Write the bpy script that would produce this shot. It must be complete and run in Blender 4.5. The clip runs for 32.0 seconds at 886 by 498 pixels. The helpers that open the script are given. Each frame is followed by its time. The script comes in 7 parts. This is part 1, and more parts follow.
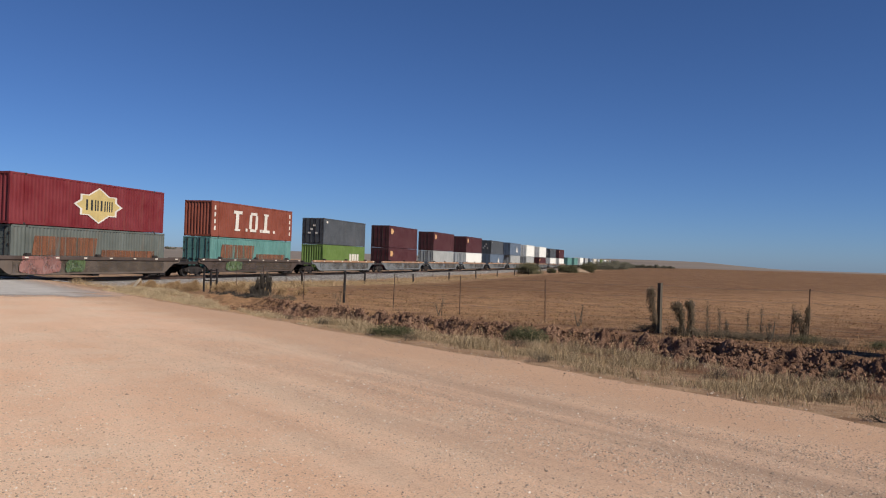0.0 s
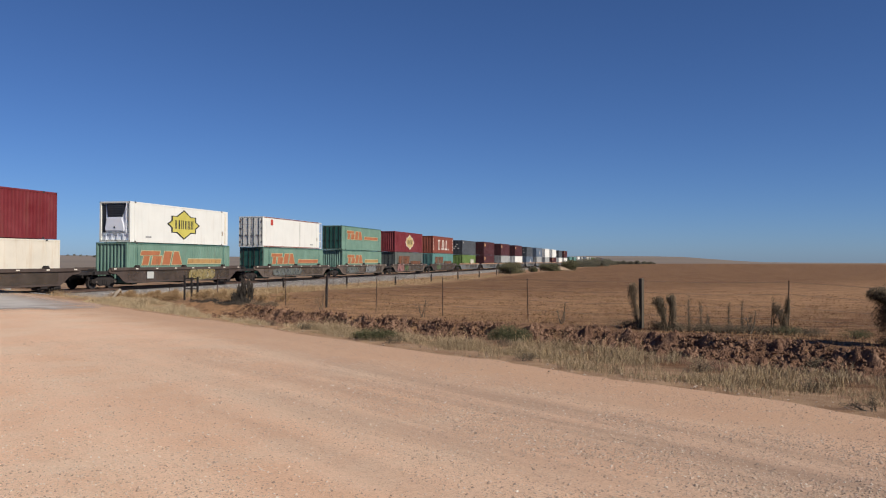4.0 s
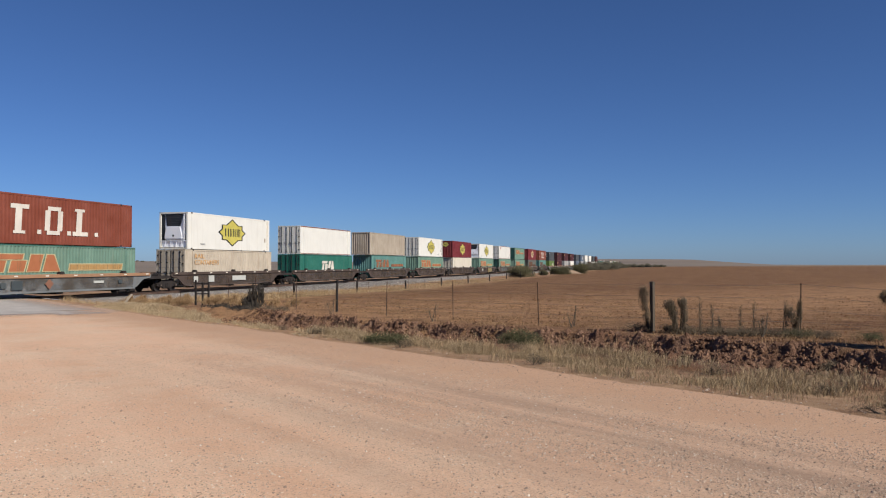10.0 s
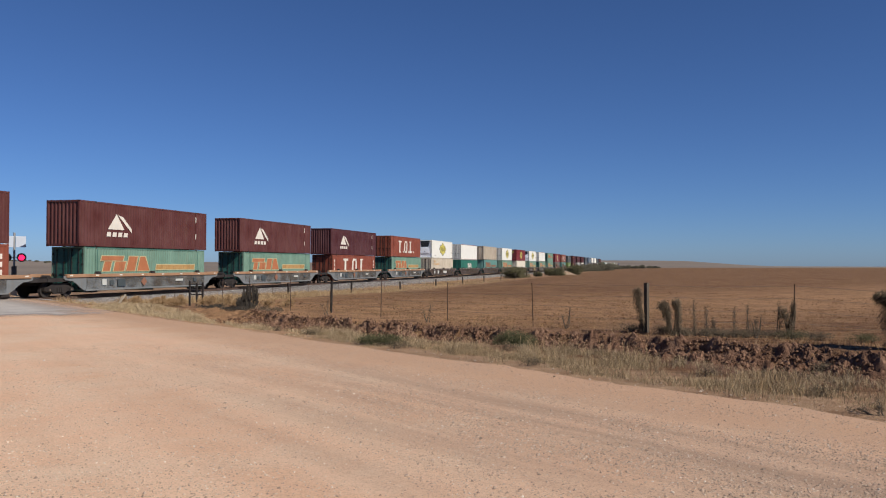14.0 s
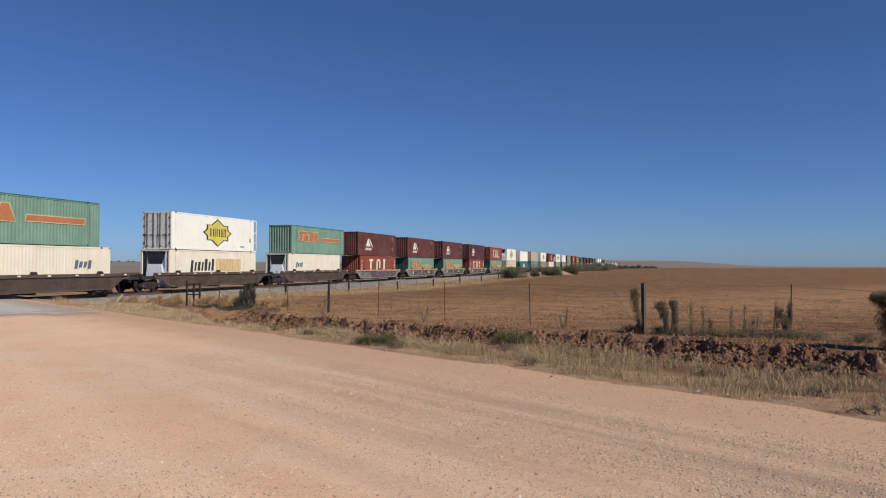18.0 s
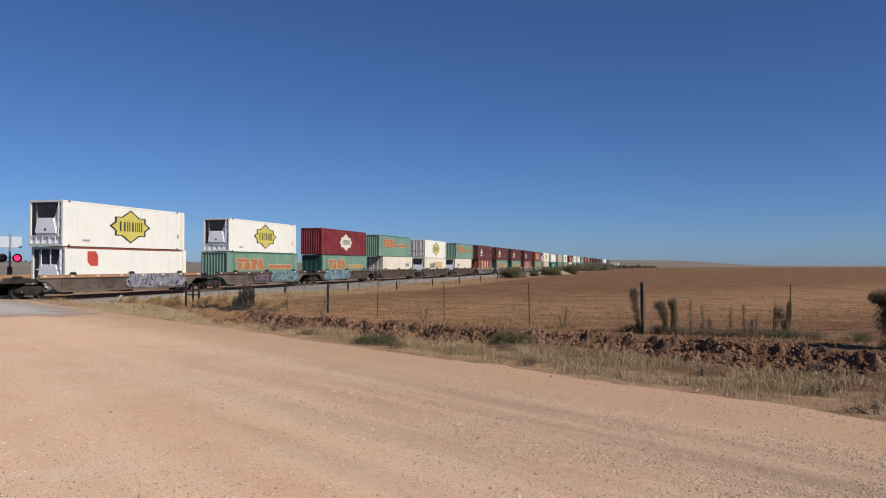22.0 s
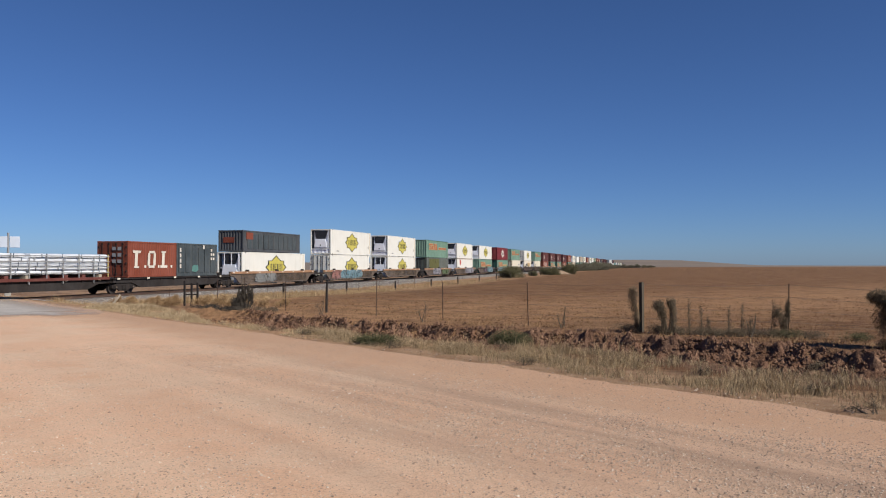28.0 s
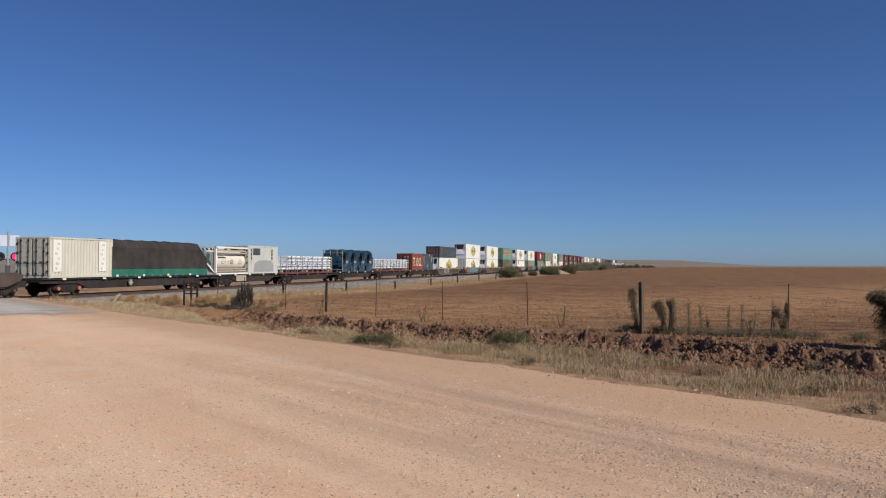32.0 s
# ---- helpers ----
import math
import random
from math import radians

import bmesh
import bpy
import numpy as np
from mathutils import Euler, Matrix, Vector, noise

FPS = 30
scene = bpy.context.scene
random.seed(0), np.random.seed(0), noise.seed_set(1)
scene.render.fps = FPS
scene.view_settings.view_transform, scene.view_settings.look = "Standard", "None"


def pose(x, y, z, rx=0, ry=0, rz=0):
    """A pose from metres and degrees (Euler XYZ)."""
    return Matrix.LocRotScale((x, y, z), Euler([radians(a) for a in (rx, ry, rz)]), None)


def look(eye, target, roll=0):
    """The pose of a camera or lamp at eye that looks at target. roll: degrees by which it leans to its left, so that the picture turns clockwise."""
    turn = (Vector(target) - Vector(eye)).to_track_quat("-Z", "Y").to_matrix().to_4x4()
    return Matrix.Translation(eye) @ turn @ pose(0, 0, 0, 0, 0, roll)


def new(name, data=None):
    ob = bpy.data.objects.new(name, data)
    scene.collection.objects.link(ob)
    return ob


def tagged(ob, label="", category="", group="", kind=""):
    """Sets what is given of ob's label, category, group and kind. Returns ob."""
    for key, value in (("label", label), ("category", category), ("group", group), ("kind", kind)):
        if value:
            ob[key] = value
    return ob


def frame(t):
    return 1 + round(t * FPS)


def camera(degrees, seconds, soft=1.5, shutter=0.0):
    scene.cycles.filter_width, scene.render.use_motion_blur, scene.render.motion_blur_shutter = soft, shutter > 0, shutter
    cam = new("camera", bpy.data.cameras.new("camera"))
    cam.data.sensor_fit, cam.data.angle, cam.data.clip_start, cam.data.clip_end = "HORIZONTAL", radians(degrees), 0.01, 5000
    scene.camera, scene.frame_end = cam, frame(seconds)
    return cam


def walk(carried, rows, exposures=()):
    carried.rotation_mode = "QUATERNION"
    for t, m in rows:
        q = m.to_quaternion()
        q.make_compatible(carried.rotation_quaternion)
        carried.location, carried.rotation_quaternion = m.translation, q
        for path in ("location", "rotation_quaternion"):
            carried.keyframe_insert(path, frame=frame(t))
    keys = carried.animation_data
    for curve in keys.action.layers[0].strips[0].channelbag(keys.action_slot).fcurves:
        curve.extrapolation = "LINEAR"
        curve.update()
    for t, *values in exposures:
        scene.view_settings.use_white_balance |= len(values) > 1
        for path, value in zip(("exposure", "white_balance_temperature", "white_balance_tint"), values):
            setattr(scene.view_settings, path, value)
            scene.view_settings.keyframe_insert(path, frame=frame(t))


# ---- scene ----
LENS = 56.8
EYE = (0.0, 0.0, 1.8)
# seconds, then tilt, lean and turn in degrees: a camera on one spot that is turned by a hand
TURNS = [
    (0, 90.574, -1.802, 0.499), (0.5, 90.556, -1.819, -0.359), (1, 90.565, -1.801, -1.181), (1.5, 90.558, -1.664, -1.641),
    (2, 90.560, -1.672, -1.696), (2.5, 90.532, -1.544, -1.624), (3, 90.582, -1.242, -1.424), (3.5, 90.648, -0.592, -1.174),
    (5.5, 90.836, 0.065, -0.163), (6, 90.893, 0.042, -0.051), (7, 90.931, 0.036, 0.056), (8, 90.951, 0.017, 0.056),
    (9, 90.952, 0.002, -0.003), (10, 90.973, 0.034, -0.083), (11, 90.979, -0.004, -0.183), (12, 90.991, -0.030, -0.298),
    (13, 91.019, -0.026, -0.386), (14, 91.041, -0.068, -0.460), (14.5, 91.046, -0.064, -0.492), (16.5, 91.045, -0.078, -0.597),
    (17, 91.046, -0.069, -0.615), (18, 91.041, -0.079, -0.648), (19, 91.040, -0.080, -0.670), (20, 91.037, -0.054, -0.700),
    (21, 91.037, -0.013, -0.696), (22, 91.036, 0.008, -0.700), (23, 91.037, 0.010, -0.714), (24, 91.034, 0.014, -0.722),
    (25, 91.030, 0.023, -0.728), (25.5, 91.027, 0.035, -0.733), (27.5, 91.017, 0.009, -0.787), (28, 91.016, 0.019, -0.793),
    (29, 91.015, 0.028, -0.800), (30, 91.015, 0.028, -0.800), (31, 91.008, -0.029, -0.804), (32, 90.991, -0.093, -0.809),
]
cam = camera(LENS, 32.0, soft=1.1)
walk(cam, [(t, pose(*EYE, rx, ry, rz)) for t, rx, ry, rz in TURNS])

# ---- light ----
SUN_WAY = Vector((0.86, -0.60, 0.78)).normalized()   # towards the sun: from the right, a little behind
world = bpy.data.worlds.new("world")
scene.world = world
world.use_nodes = True
wn = world.node_tree
sky = wn.nodes.new("ShaderNodeTexSky")
sky.sky_type, sky.sun_disc = "NISHITA", False
sky.sun_elevation = math.asin(SUN_WAY.z)
sky.sun_rotation = math.atan2(SUN_WAY.x, SUN_WAY.y)
sky.altitude, sky.air_density, sky.dust_density, sky.ozone_density = 0, 0.65, 0.3, 10.0
wn.nodes["Background"].inputs[1].default_value = 0.076
clear = wn.nodes.new("ShaderNodeMix")
clear.data_type, clear.blend_type = "RGBA", "MULTIPLY"
clear.inputs[0].default_value, clear.inputs[7].default_value = 1.0, (0.972, 0.98, 1.06, 1)   # dry, very clear air
wn.links.new(sky.outputs[0], clear.inputs[6])
wn.links.new(clear.outputs[2], wn.nodes["Background"].inputs[0])
sun = new("sun", bpy.data.lights.new("sun", "SUN"))
sun.data.energy, sun.data.angle, sun.data.color = 4.9, radians(0.5), (1.0, 0.95, 0.87)
sun.matrix_world = look(SUN_WAY * 100, (0, 0, 0))
scene.view_settings.exposure = 0.05

# ---- plan ----
THETA = math.atan(392.8 / 1450)                       # the railway's heading, from +y towards +x
ALONG = Vector((math.sin(THETA), math.cos(THETA), 0))
ACROSS = Vector((-math.cos(THETA), math.sin(THETA), 0))   # away from the camera
TRACK = Vector((-20.0, 63.11, 0)) + ACROSS * 1.25      # a point on the track's middle
RAIL_Z, FALL = -0.31, 0.0013                         # the railway drops slightly as it goes away
SPEED, GAIN = 18.1115, -0.034847
HEADING = 90 - math.degrees(THETA)
EDGE = Vector((5.46, 9.96, 0))                        # the road's right-hand edge
EDGE_WAY = Vector((-0.6110, 0.7917, 0))
EDGE_OUT = Vector((0.7917, 0.6110, 0))


def train_pose(s, t, z=0.0, y=0.0):
    """A pose on the track: s metres ahead of the mark at 16 s, z above the rail."""
    d = s + SPEED * (t - 16) + GAIN * (t - 16) ** 2 / 2
    p = TRACK + ALONG * d + ACROSS * y
    return pose(p.x, p.y, RAIL_Z + z - FALL * d, 0, math.degrees(FALL), HEADING)


MOVING = []


def runs(thing, s, z=0.0, y=0.0):
    MOVING.append((thing, s, z, y))
    thing.matrix_basis = train_pose(s, 0, z, y)
    return thing


# ---- materials ----
def nodes_of(name, rough=0.6, metal=0.0, spec=0.28):
    m = bpy.data.materials.new(name)
    m.use_nodes = True
    nt = m.node_tree
    b = nt.nodes["Principled BSDF"]
    b.inputs["Roughness"].default_value = rough
    b.inputs["Metallic"].default_value = metal
    b.inputs["Specular IOR Level"].default_value = spec
    return m, nt, b


def noise_node(nt, scale, detail=4.0, rough=0.6, coord="Object", stretch=None):
    tc = nt.nodes.new("ShaderNodeTexCoord")
    n = nt.nodes.new("ShaderNodeTexNoise")
    n.inputs["Scale"].default_value, n.inputs["Detail"].default_value = scale, detail
    n.inputs["Roughness"].default_value = rough
    src = tc.outputs[coord]
    if stretch:
        mp = nt.nodes.new("ShaderNodeMapping")
        mp.inputs["Scale"].default_value = stretch
        nt.links.new(src, mp.inputs[0])
        src = mp.outputs[0]
    nt.links.new(src, n.inputs["Vector"])
    return n.outputs["Fac"]


def ramp(nt, fac, stops):
    r = nt.nodes.new("ShaderNodeValToRGB")
    e = r.color_ramp.elements
    while len(e) < len(stops):
        e.new(0.5)
    for el, (pos, col) in zip(e, stops):
        el.position, el.color = pos, (*col, 1) if len(col) == 3 else col
    nt.links.new(fac, r.inputs[0])
    return r.outputs[0]


def mix(nt, fac, a, b, kind="MIX"):
    n = nt.nodes.new("ShaderNodeMix")
    n.data_type, n.blend_type = "RGBA", kind
    for sock, v in ((n.inputs[0], fac), (n.inputs[6], a), (n.inputs[7], b)):
        if hasattr(v, "links"):
            nt.links.new(v, sock)
        elif isinstance(v, (int, float)):
            sock.default_value = v
        else:
            sock.default_value = (*v, 1)
    return n.outputs[2]


def bump(nt, b, fac, strength, dist=0.01):
    n = nt.nodes.new("ShaderNodeBump")
    n.inputs["Strength"].default_value, n.inputs["Distance"].default_value = strength, dist
    nt.links.new(fac, n.inputs["Height"])
    nt.links.new(n.outputs[0], b.inputs["Normal"])


def paint(name, rgb, rough=0.5, dirt=(0.16, 0.11, 0.07), worn=0.35, streak=0.25, mottle=1.0):
    """Painted steel: faded in patches, streaked down its height, dusty."""
    m, nt, b = nodes_of(name, rough)
    pale = tuple(min(1, c * (1 + 0.12 * mottle) + 0.02 * mottle) for c in rgb)
    dark = tuple(c * (1 - 0.14 * mottle) for c in rgb)
    c = ramp(nt, noise_node(nt, 0.7, 5), [(0.3, dark), (0.7, pale)])
    s = ramp(nt, noise_node(nt, 1.0, 6, 0.65, stretch=(3.0, 3.0, 0.28)), [(0.52, (0, 0, 0)), (0.82, (streak,) * 3)])
    c = mix(nt, s, c, dirt)
    w = ramp(nt, noise_node(nt, 5.0, 8, 0.7), [(0.60, (0, 0, 0)), (0.80, (worn,) * 3)])
    c = mix(nt, w, c, dirt)
    nt.links.new(c, b.inputs["Base Color"])
    r = ramp(nt, noise_node(nt, 3.0, 4), [(0.3, (rough - 0.1,) * 3), (0.7, (min(1, rough + 0.2),) * 3)])
    nt.links.new(r, b.inputs["Roughness"])
    bump(nt, b, noise_node(nt, 2.2, 3), 0.12, 0.02)
    return m


M = {
    "red": paint("red_paint", (0.145, 0.0115, 0.014)),
    "orange_red": paint("orange_red_paint", (0.19, 0.044, 0.021), dirt=(0.10, 0.05, 0.03)),
    "maroon": paint("maroon_paint", (0.058, 0.0105, 0.0115)),
    "brown_red": paint("brown_red_paint", (0.082, 0.0195, 0.0155)),
    "white": paint("white_paint", (0.675, 0.66, 0.595), worn=0.22, streak=0.22, mottle=0.3, dirt=(0.30, 0.22, 0.13)),
    "cream": paint("cream_paint", (0.62, 0.56, 0.45), worn=0.2, streak=0.5, mottle=0.5, dirt=(0.44, 0.27, 0.11)),
    "tan": paint("tan_paint", (0.35, 0.295, 0.225), worn=0.35, streak=0.85, dirt=(0.17, 0.105, 0.065)),
    "pale_tan": paint("pale_tan_paint", (0.45, 0.385, 0.295), worn=0.3, streak=0.6, dirt=(0.24, 0.15, 0.09)),
    "mint": paint("mint_paint", (0.128, 0.220, 0.163), worn=0.4, streak=0.5, dirt=(0.18, 0.17, 0.115)),
    "teal": paint("teal_paint", (0.085, 0.20, 0.175)),
    "green": paint("green_paint", (0.012, 0.12, 0.085)),
    "dark_green": paint("dark_green_paint", (0.02, 0.09, 0.07)),
    "grey_green": paint("grey_green_paint", (0.095, 0.105, 0.09), streak=0.5),
    "grass_green": paint("grass_green_paint", (0.10, 0.16, 0.03)),
    "grey": paint("grey_paint", (0.30, 0.30, 0.28)),
    "dark_grey": paint("dark_grey_paint", (0.055, 0.060, 0.065)),
    "slate": paint("slate_paint", (0.046, 0.058, 0.062), streak=0.6, dirt=(0.12, 0.12, 0.11)),
    "blue_grey": paint("blue_grey_paint", (0.09, 0.12, 0.16)),
    "wagon_brown": paint("wagon_brown_paint", (0.060, 0.040, 0.031), 0.7),
    "wagon_grey": paint("wagon_grey_paint", (0.150, 0.158, 0.158), 0.7, streak=0.5),
    "wagon_rust": paint("wagon_rust_paint", (0.105, 0.078, 0.060), 0.75, streak=0.5),
    "sill_tan": paint("dusty_sill_paint", (0.30, 0.165, 0.09), 0.8),
    "oxide": paint("oxide_red_paint", (0.115, 0.030, 0.022), 0.75),
    "iron": paint("bogie_iron", (0.017, 0.012, 0.010), 0.8, dirt=(0.07, 0.045, 0.03)),
    "rust": paint("streaky_rust_paint", (0.20, 0.085, 0.048), 0.8, dirt=(0.13, 0.14, 0.12), worn=0.95, streak=0.95),
    "axle_red": paint("orange_axle_cap", (0.42, 0.10, 0.045), 0.6),
    "pale_grey": paint("pale_grey_paint", (0.45, 0.45, 0.41), worn=0.15, streak=0.2, mottle=0.5),
    "ivory_grey": paint("ivory_grey_paint", (0.50, 0.47, 0.385), worn=0.3, streak=0.4, mottle=0.5, dirt=(0.26, 0.20, 0.13)),
    "patch_grey": paint("primer_grey_paint", (0.27, 0.27, 0.27), worn=0.1, streak=0.1, mottle=0.4),
    "black": paint("black_paint", (0.012, 0.012, 0.014), 0.5, worn=0.15),
    "ink": paint("black_lettering_paint", (0.02, 0.022, 0.02), 0.6, worn=0.1, streak=0.05),
    "yellow": paint("yellow_paint", (0.50, 0.43, 0.085), worn=0.15, streak=0.1),
    "faded_yellow": paint("faded_yellow_paint", (0.48, 0.36, 0.14), worn=0.2),
    "letter_white": paint("white_lettering_paint", (0.60, 0.55, 0.47), worn=0.2, dirt=(0.3, 0.09, 0.05)),
    "gold_letter": paint("faded_gold_lettering", (0.58, 0.33, 0.13), worn=0.7, dirt=(0.58, 0.50, 0.38), streak=0.5),
    "reflector": paint("reflector_white", (0.62, 0.56, 0.46), 0.4, worn=0.3),
    "rubber": paint("rubber", (0.02, 0.02, 0.022), 0.8),
    "blue_tarp": paint("blue_tarpaulin", (0.008, 0.034, 0.062), 0.35, streak=0.5, worn=0.6, dirt=(0.05, 0.13, 0.17)),
    "dark_tarp": paint("dark_tarpaulin", (0.026, 0.021, 0.017), 0.75, dirt=(0.06, 0.045, 0.035)),
    "green_tarp": paint("green_tarpaulin", (0.01, 0.12, 0.075), 0.6),
    "galvanised": paint("galvanised_steel", (0.55, 0.56, 0.57), 0.35, worn=0.1),
    "wrap": paint("silver_wrap", (0.66, 0.68, 0.70), 0.35, worn=0.10, streak=0.05, dirt=(0.30, 0.34, 0.35)),
    "graffiti_blue": paint("graffiti_pale_blue", (0.14, 0.21, 0.235), 0.7, worn=0.7, dirt=(0.09, 0.06, 0.045), streak=0.5),
    "graffiti_pink": paint("graffiti_pink", (0.22, 0.12, 0.10), 0.7, worn=0.7, dirt=(0.09, 0.06, 0.045), streak=0.5),
    "graffiti_green": paint("graffiti_green", (0.095, 0.12, 0.055), 0.7, worn=0.7, dirt=(0.09, 0.06, 0.045), streak=0.5),
    "graffiti_yellow": paint("graffiti_yellow", (0.28, 0.215, 0.085), 0.7, worn=0.7, dirt=(0.09, 0.06, 0.045), streak=0.5),
    "graffiti_purple": paint("graffiti_purple", (0.13, 0.08, 0.10), 0.7, worn=0.7, dirt=(0.09, 0.06, 0.045), streak=0.5),
    "graffiti_silver": paint("graffiti_silver", (0.22, 0.22, 0.235), 0.6, worn=0.7, dirt=(0.09, 0.06, 0.045), streak=0.5),
    "logo_rim": paint("pale_yellow_logo_rim", (0.42, 0.36, 0.20), worn=0.8, dirt=(0.15, 0.25, 0.19), streak=0.4),
    "emblem_red": paint("emblem_red", (0.42, 0.05, 0.03), worn=0.1, streak=0.1),
    # white of the signal boards with the blue-grey of shade in its colour
    "shaded_white": paint("shaded_white_board", (0.50, 0.54, 0.60), 0.5, worn=0.1, streak=0.1, mottle=0.3),
    "fridge_dark": paint("fridge_grille", (0.02, 0.022, 0.028), 0.4, worn=0.1),
}

def sprayed(name, rgb, bold, light=(0.40, 0.42, 0.43), line=(0.03, 0.035, 0.04)):
    """Spray paint: a worn fill crossed by looping dark outlines and pale highlights, as bold as given."""
    m, nt, b = nodes_of(name, 0.65)
    c = ramp(nt, noise_node(nt, 1.3, 5), [(0.3, tuple(q * 0.72 for q in rgb)), (0.7, tuple(q * 1.2 for q in rgb))])
    loops = noise_node(nt, 2.1, 1.2, 0.5, stretch=(1.0, 1.0, 0.55))
    c = mix(nt, ramp(nt, loops, [(0.42, (0,) * 3), (0.44, (0.6 * bold,) * 3), (0.46, (0.6 * bold,) * 3), (0.475, (0,) * 3)]), c, light)
    c = mix(nt, ramp(nt, loops, [(0.49, (0,) * 3), (0.50, (bold,) * 3), (0.525, (bold,) * 3), (0.535, (0,) * 3)]), c, line)
    nt.links.new(c, b.inputs["Base Color"])
    wear = noise_node(nt, 2.4, 8, 0.72)
    nt.links.new(ramp(nt, wear, [(0.34, (0.12,) * 3), (0.50, (0.88,) * 3)]), b.inputs["Alpha"])
    return m


def stained(name, rgb, pale, edge, across=9.0, down=0.3, cover=0.85):
    """Paint that has worn away in upright streaks, so that the steel under it shows."""
    m, nt, b = nodes_of(name, 0.75)
    nt.links.new(ramp(nt, noise_node(nt, 1.1, 6), [(0.3, rgb), (0.7, pale)]), b.inputs["Base Color"])
    fade = noise_node(nt, 1.0, 7, 0.7, stretch=(across, 1.0, down))
    nt.links.new(ramp(nt, fade, [(edge, (0.05,) * 3), (edge + 0.2, (cover,) * 3)]), b.inputs["Alpha"])
    return m


M["unit_white"] = paint("bright_white_enamel", (0.82, 0.83, 0.86), 0.4, worn=0.1, streak=0.1, mottle=0.2, dirt=(0.4, 0.36, 0.3))
M["rust_stain"] = stained("rusty_orange_remains", (0.17, 0.062, 0.032), (0.27, 0.115, 0.06), 0.40)
M["gold_stain"] = stained("golden_lettering_remains", (0.60, 0.40, 0.16), (0.66, 0.52, 0.30), 0.36)
M["olive_spray"] = stained("olive_spray", (0.085, 0.085, 0.03), (0.13, 0.125, 0.045), 0.22, 2.0, 0.5, 0.92)
M["gold"] = stained("golden_stripe_remains", (0.36, 0.20, 0.07), (0.45, 0.28, 0.115), 0.30, 11.0, 0.2, 0.92)
M["faded_orange"] = stained("faded_orange_remains", (0.30, 0.11, 0.055), (0.38, 0.16, 0.08), 0.36, 9.0, 0.3, 0.85)
M["orange"] = stained("worn_orange_paint", (0.33, 0.115, 0.05), (0.41, 0.155, 0.07), 0.24, 9.0, 0.3, 0.95)
M["soot"] = stained("dark_road_grime", (0.05, 0.04, 0.032), (0.12, 0.09, 0.065), 0.42, 0.5, 0.6, 0.4)
for col, rgb in (("graffiti_blue", (0.13, 0.22, 0.25)), ("graffiti_pink", (0.25, 0.12, 0.10)), ("graffiti_green", (0.085, 0.12, 0.05)), ("graffiti_yellow", (0.26, 0.20, 0.08)),
                 ("graffiti_purple", (0.12, 0.085, 0.11)), ("graffiti_silver", (0.23, 0.22, 0.25)), ("grey", (0.19, 0.19, 0.18)), ("grey_green", (0.11, 0.115, 0.10))):
    M["spray_" + col] = sprayed("sprayed_" + col.replace("graffiti_", ""), rgb, 0.9 if col in ("graffiti_blue", "graffiti_silver") else 0.3)

# ---- building blocks ----
def box(bm, x0, x1, y0, y1, z0, z1, bevel=0.0):
    vs = [bm.verts.new((x, y, z)) for x in (x0, x1) for y in (y0, y1) for z in (z0, z1)]
    fs = [bm.faces.new([vs[i] for i in q]) for q in ((0, 1, 3, 2), (4, 6, 7, 5), (0, 4, 5, 1), (2, 3, 7, 6), (0, 2, 6, 4), (1, 5, 7, 3))]
    if bevel:
        es = list({e for f in fs for e in f.edges})
        bmesh.ops.bevel(bm, geom=es, offset=bevel, segments=1, affect="EDGES")
    return vs


def prism(bm, outline, axis, a, b):
    """An outline in the two other axes, drawn out from a to b along axis ('x', 'y' or 'z')."""
    def at(p, d):
        return {"x": (d, p[0], p[1]), "y": (p[0], d, p[1]), "z": (p[0], p[1], d)}[axis]
    lo, hi = [bm.verts.new(at(p, a)) for p in outline], [bm.verts.new(at(p, b)) for p in outline]
    bm.faces.new(lo)
    bm.faces.new(hi[::-1])
    for i in range(len(outline)):
        j = (i + 1) % len(outline)
        bm.faces.new((lo[i], hi[i], hi[j], lo[j]))


def tube(bm, a, b, r0, r1=None, n=8):
    a, b = Vector(a), Vector(b)
    r1 = r0 if r1 is None else r1
    w = (b - a).normalized()
    u = w.orthogonal().normalized()
    v = w.cross(u)
    rings = []
    for c, r in ((a, r0), (b, r1)):
        rings.append([bm.verts.new(c + (u * math.cos(k * math.tau / n) + v * math.sin(k * math.tau / n)) * r) for k in range(n)])
    for k in range(n):
        bm.faces.new((rings[0][k], rings[0][(k + 1) % n], rings[1][(k + 1) % n], rings[1][k]))
    bm.faces.new(rings[0][::-1])
    bm.faces.new(rings[1])


def mesh_from(name, bm, material):
    bmesh.ops.recalc_face_normals(bm, faces=bm.faces)
    me = bpy.data.meshes.new(name)
    bm.to_mesh(me)
    bm.free()
    me.materials.append(material)
    return me


def part(name, bm, material, parent, label=""):
    """One mesh object under a thing or a part. bm may also be a finished mesh, to share it."""
    me = bm if isinstance(bm, bpy.types.Mesh) else mesh_from(name, bm, material)
    ob = new(name, me)
    ob.parent = parent
    return tagged(ob, label)


CACHE = {}


def shared(name, key, material, build, parent, label="", at=None):
    """A part whose mesh is made once for each key and material."""
    k = (name, key, material.name)
    if k not in CACHE:
        bm = bmesh.new()
        build(bm)
        CACHE[k] = mesh_from(name, bm, material)
    ob = part(name, CACHE[k], material, parent, label)
    if at is not None:
        ob.matrix_basis = at
    return ob


# ---- containers ----
W2 = 1.25          # half the width of a container


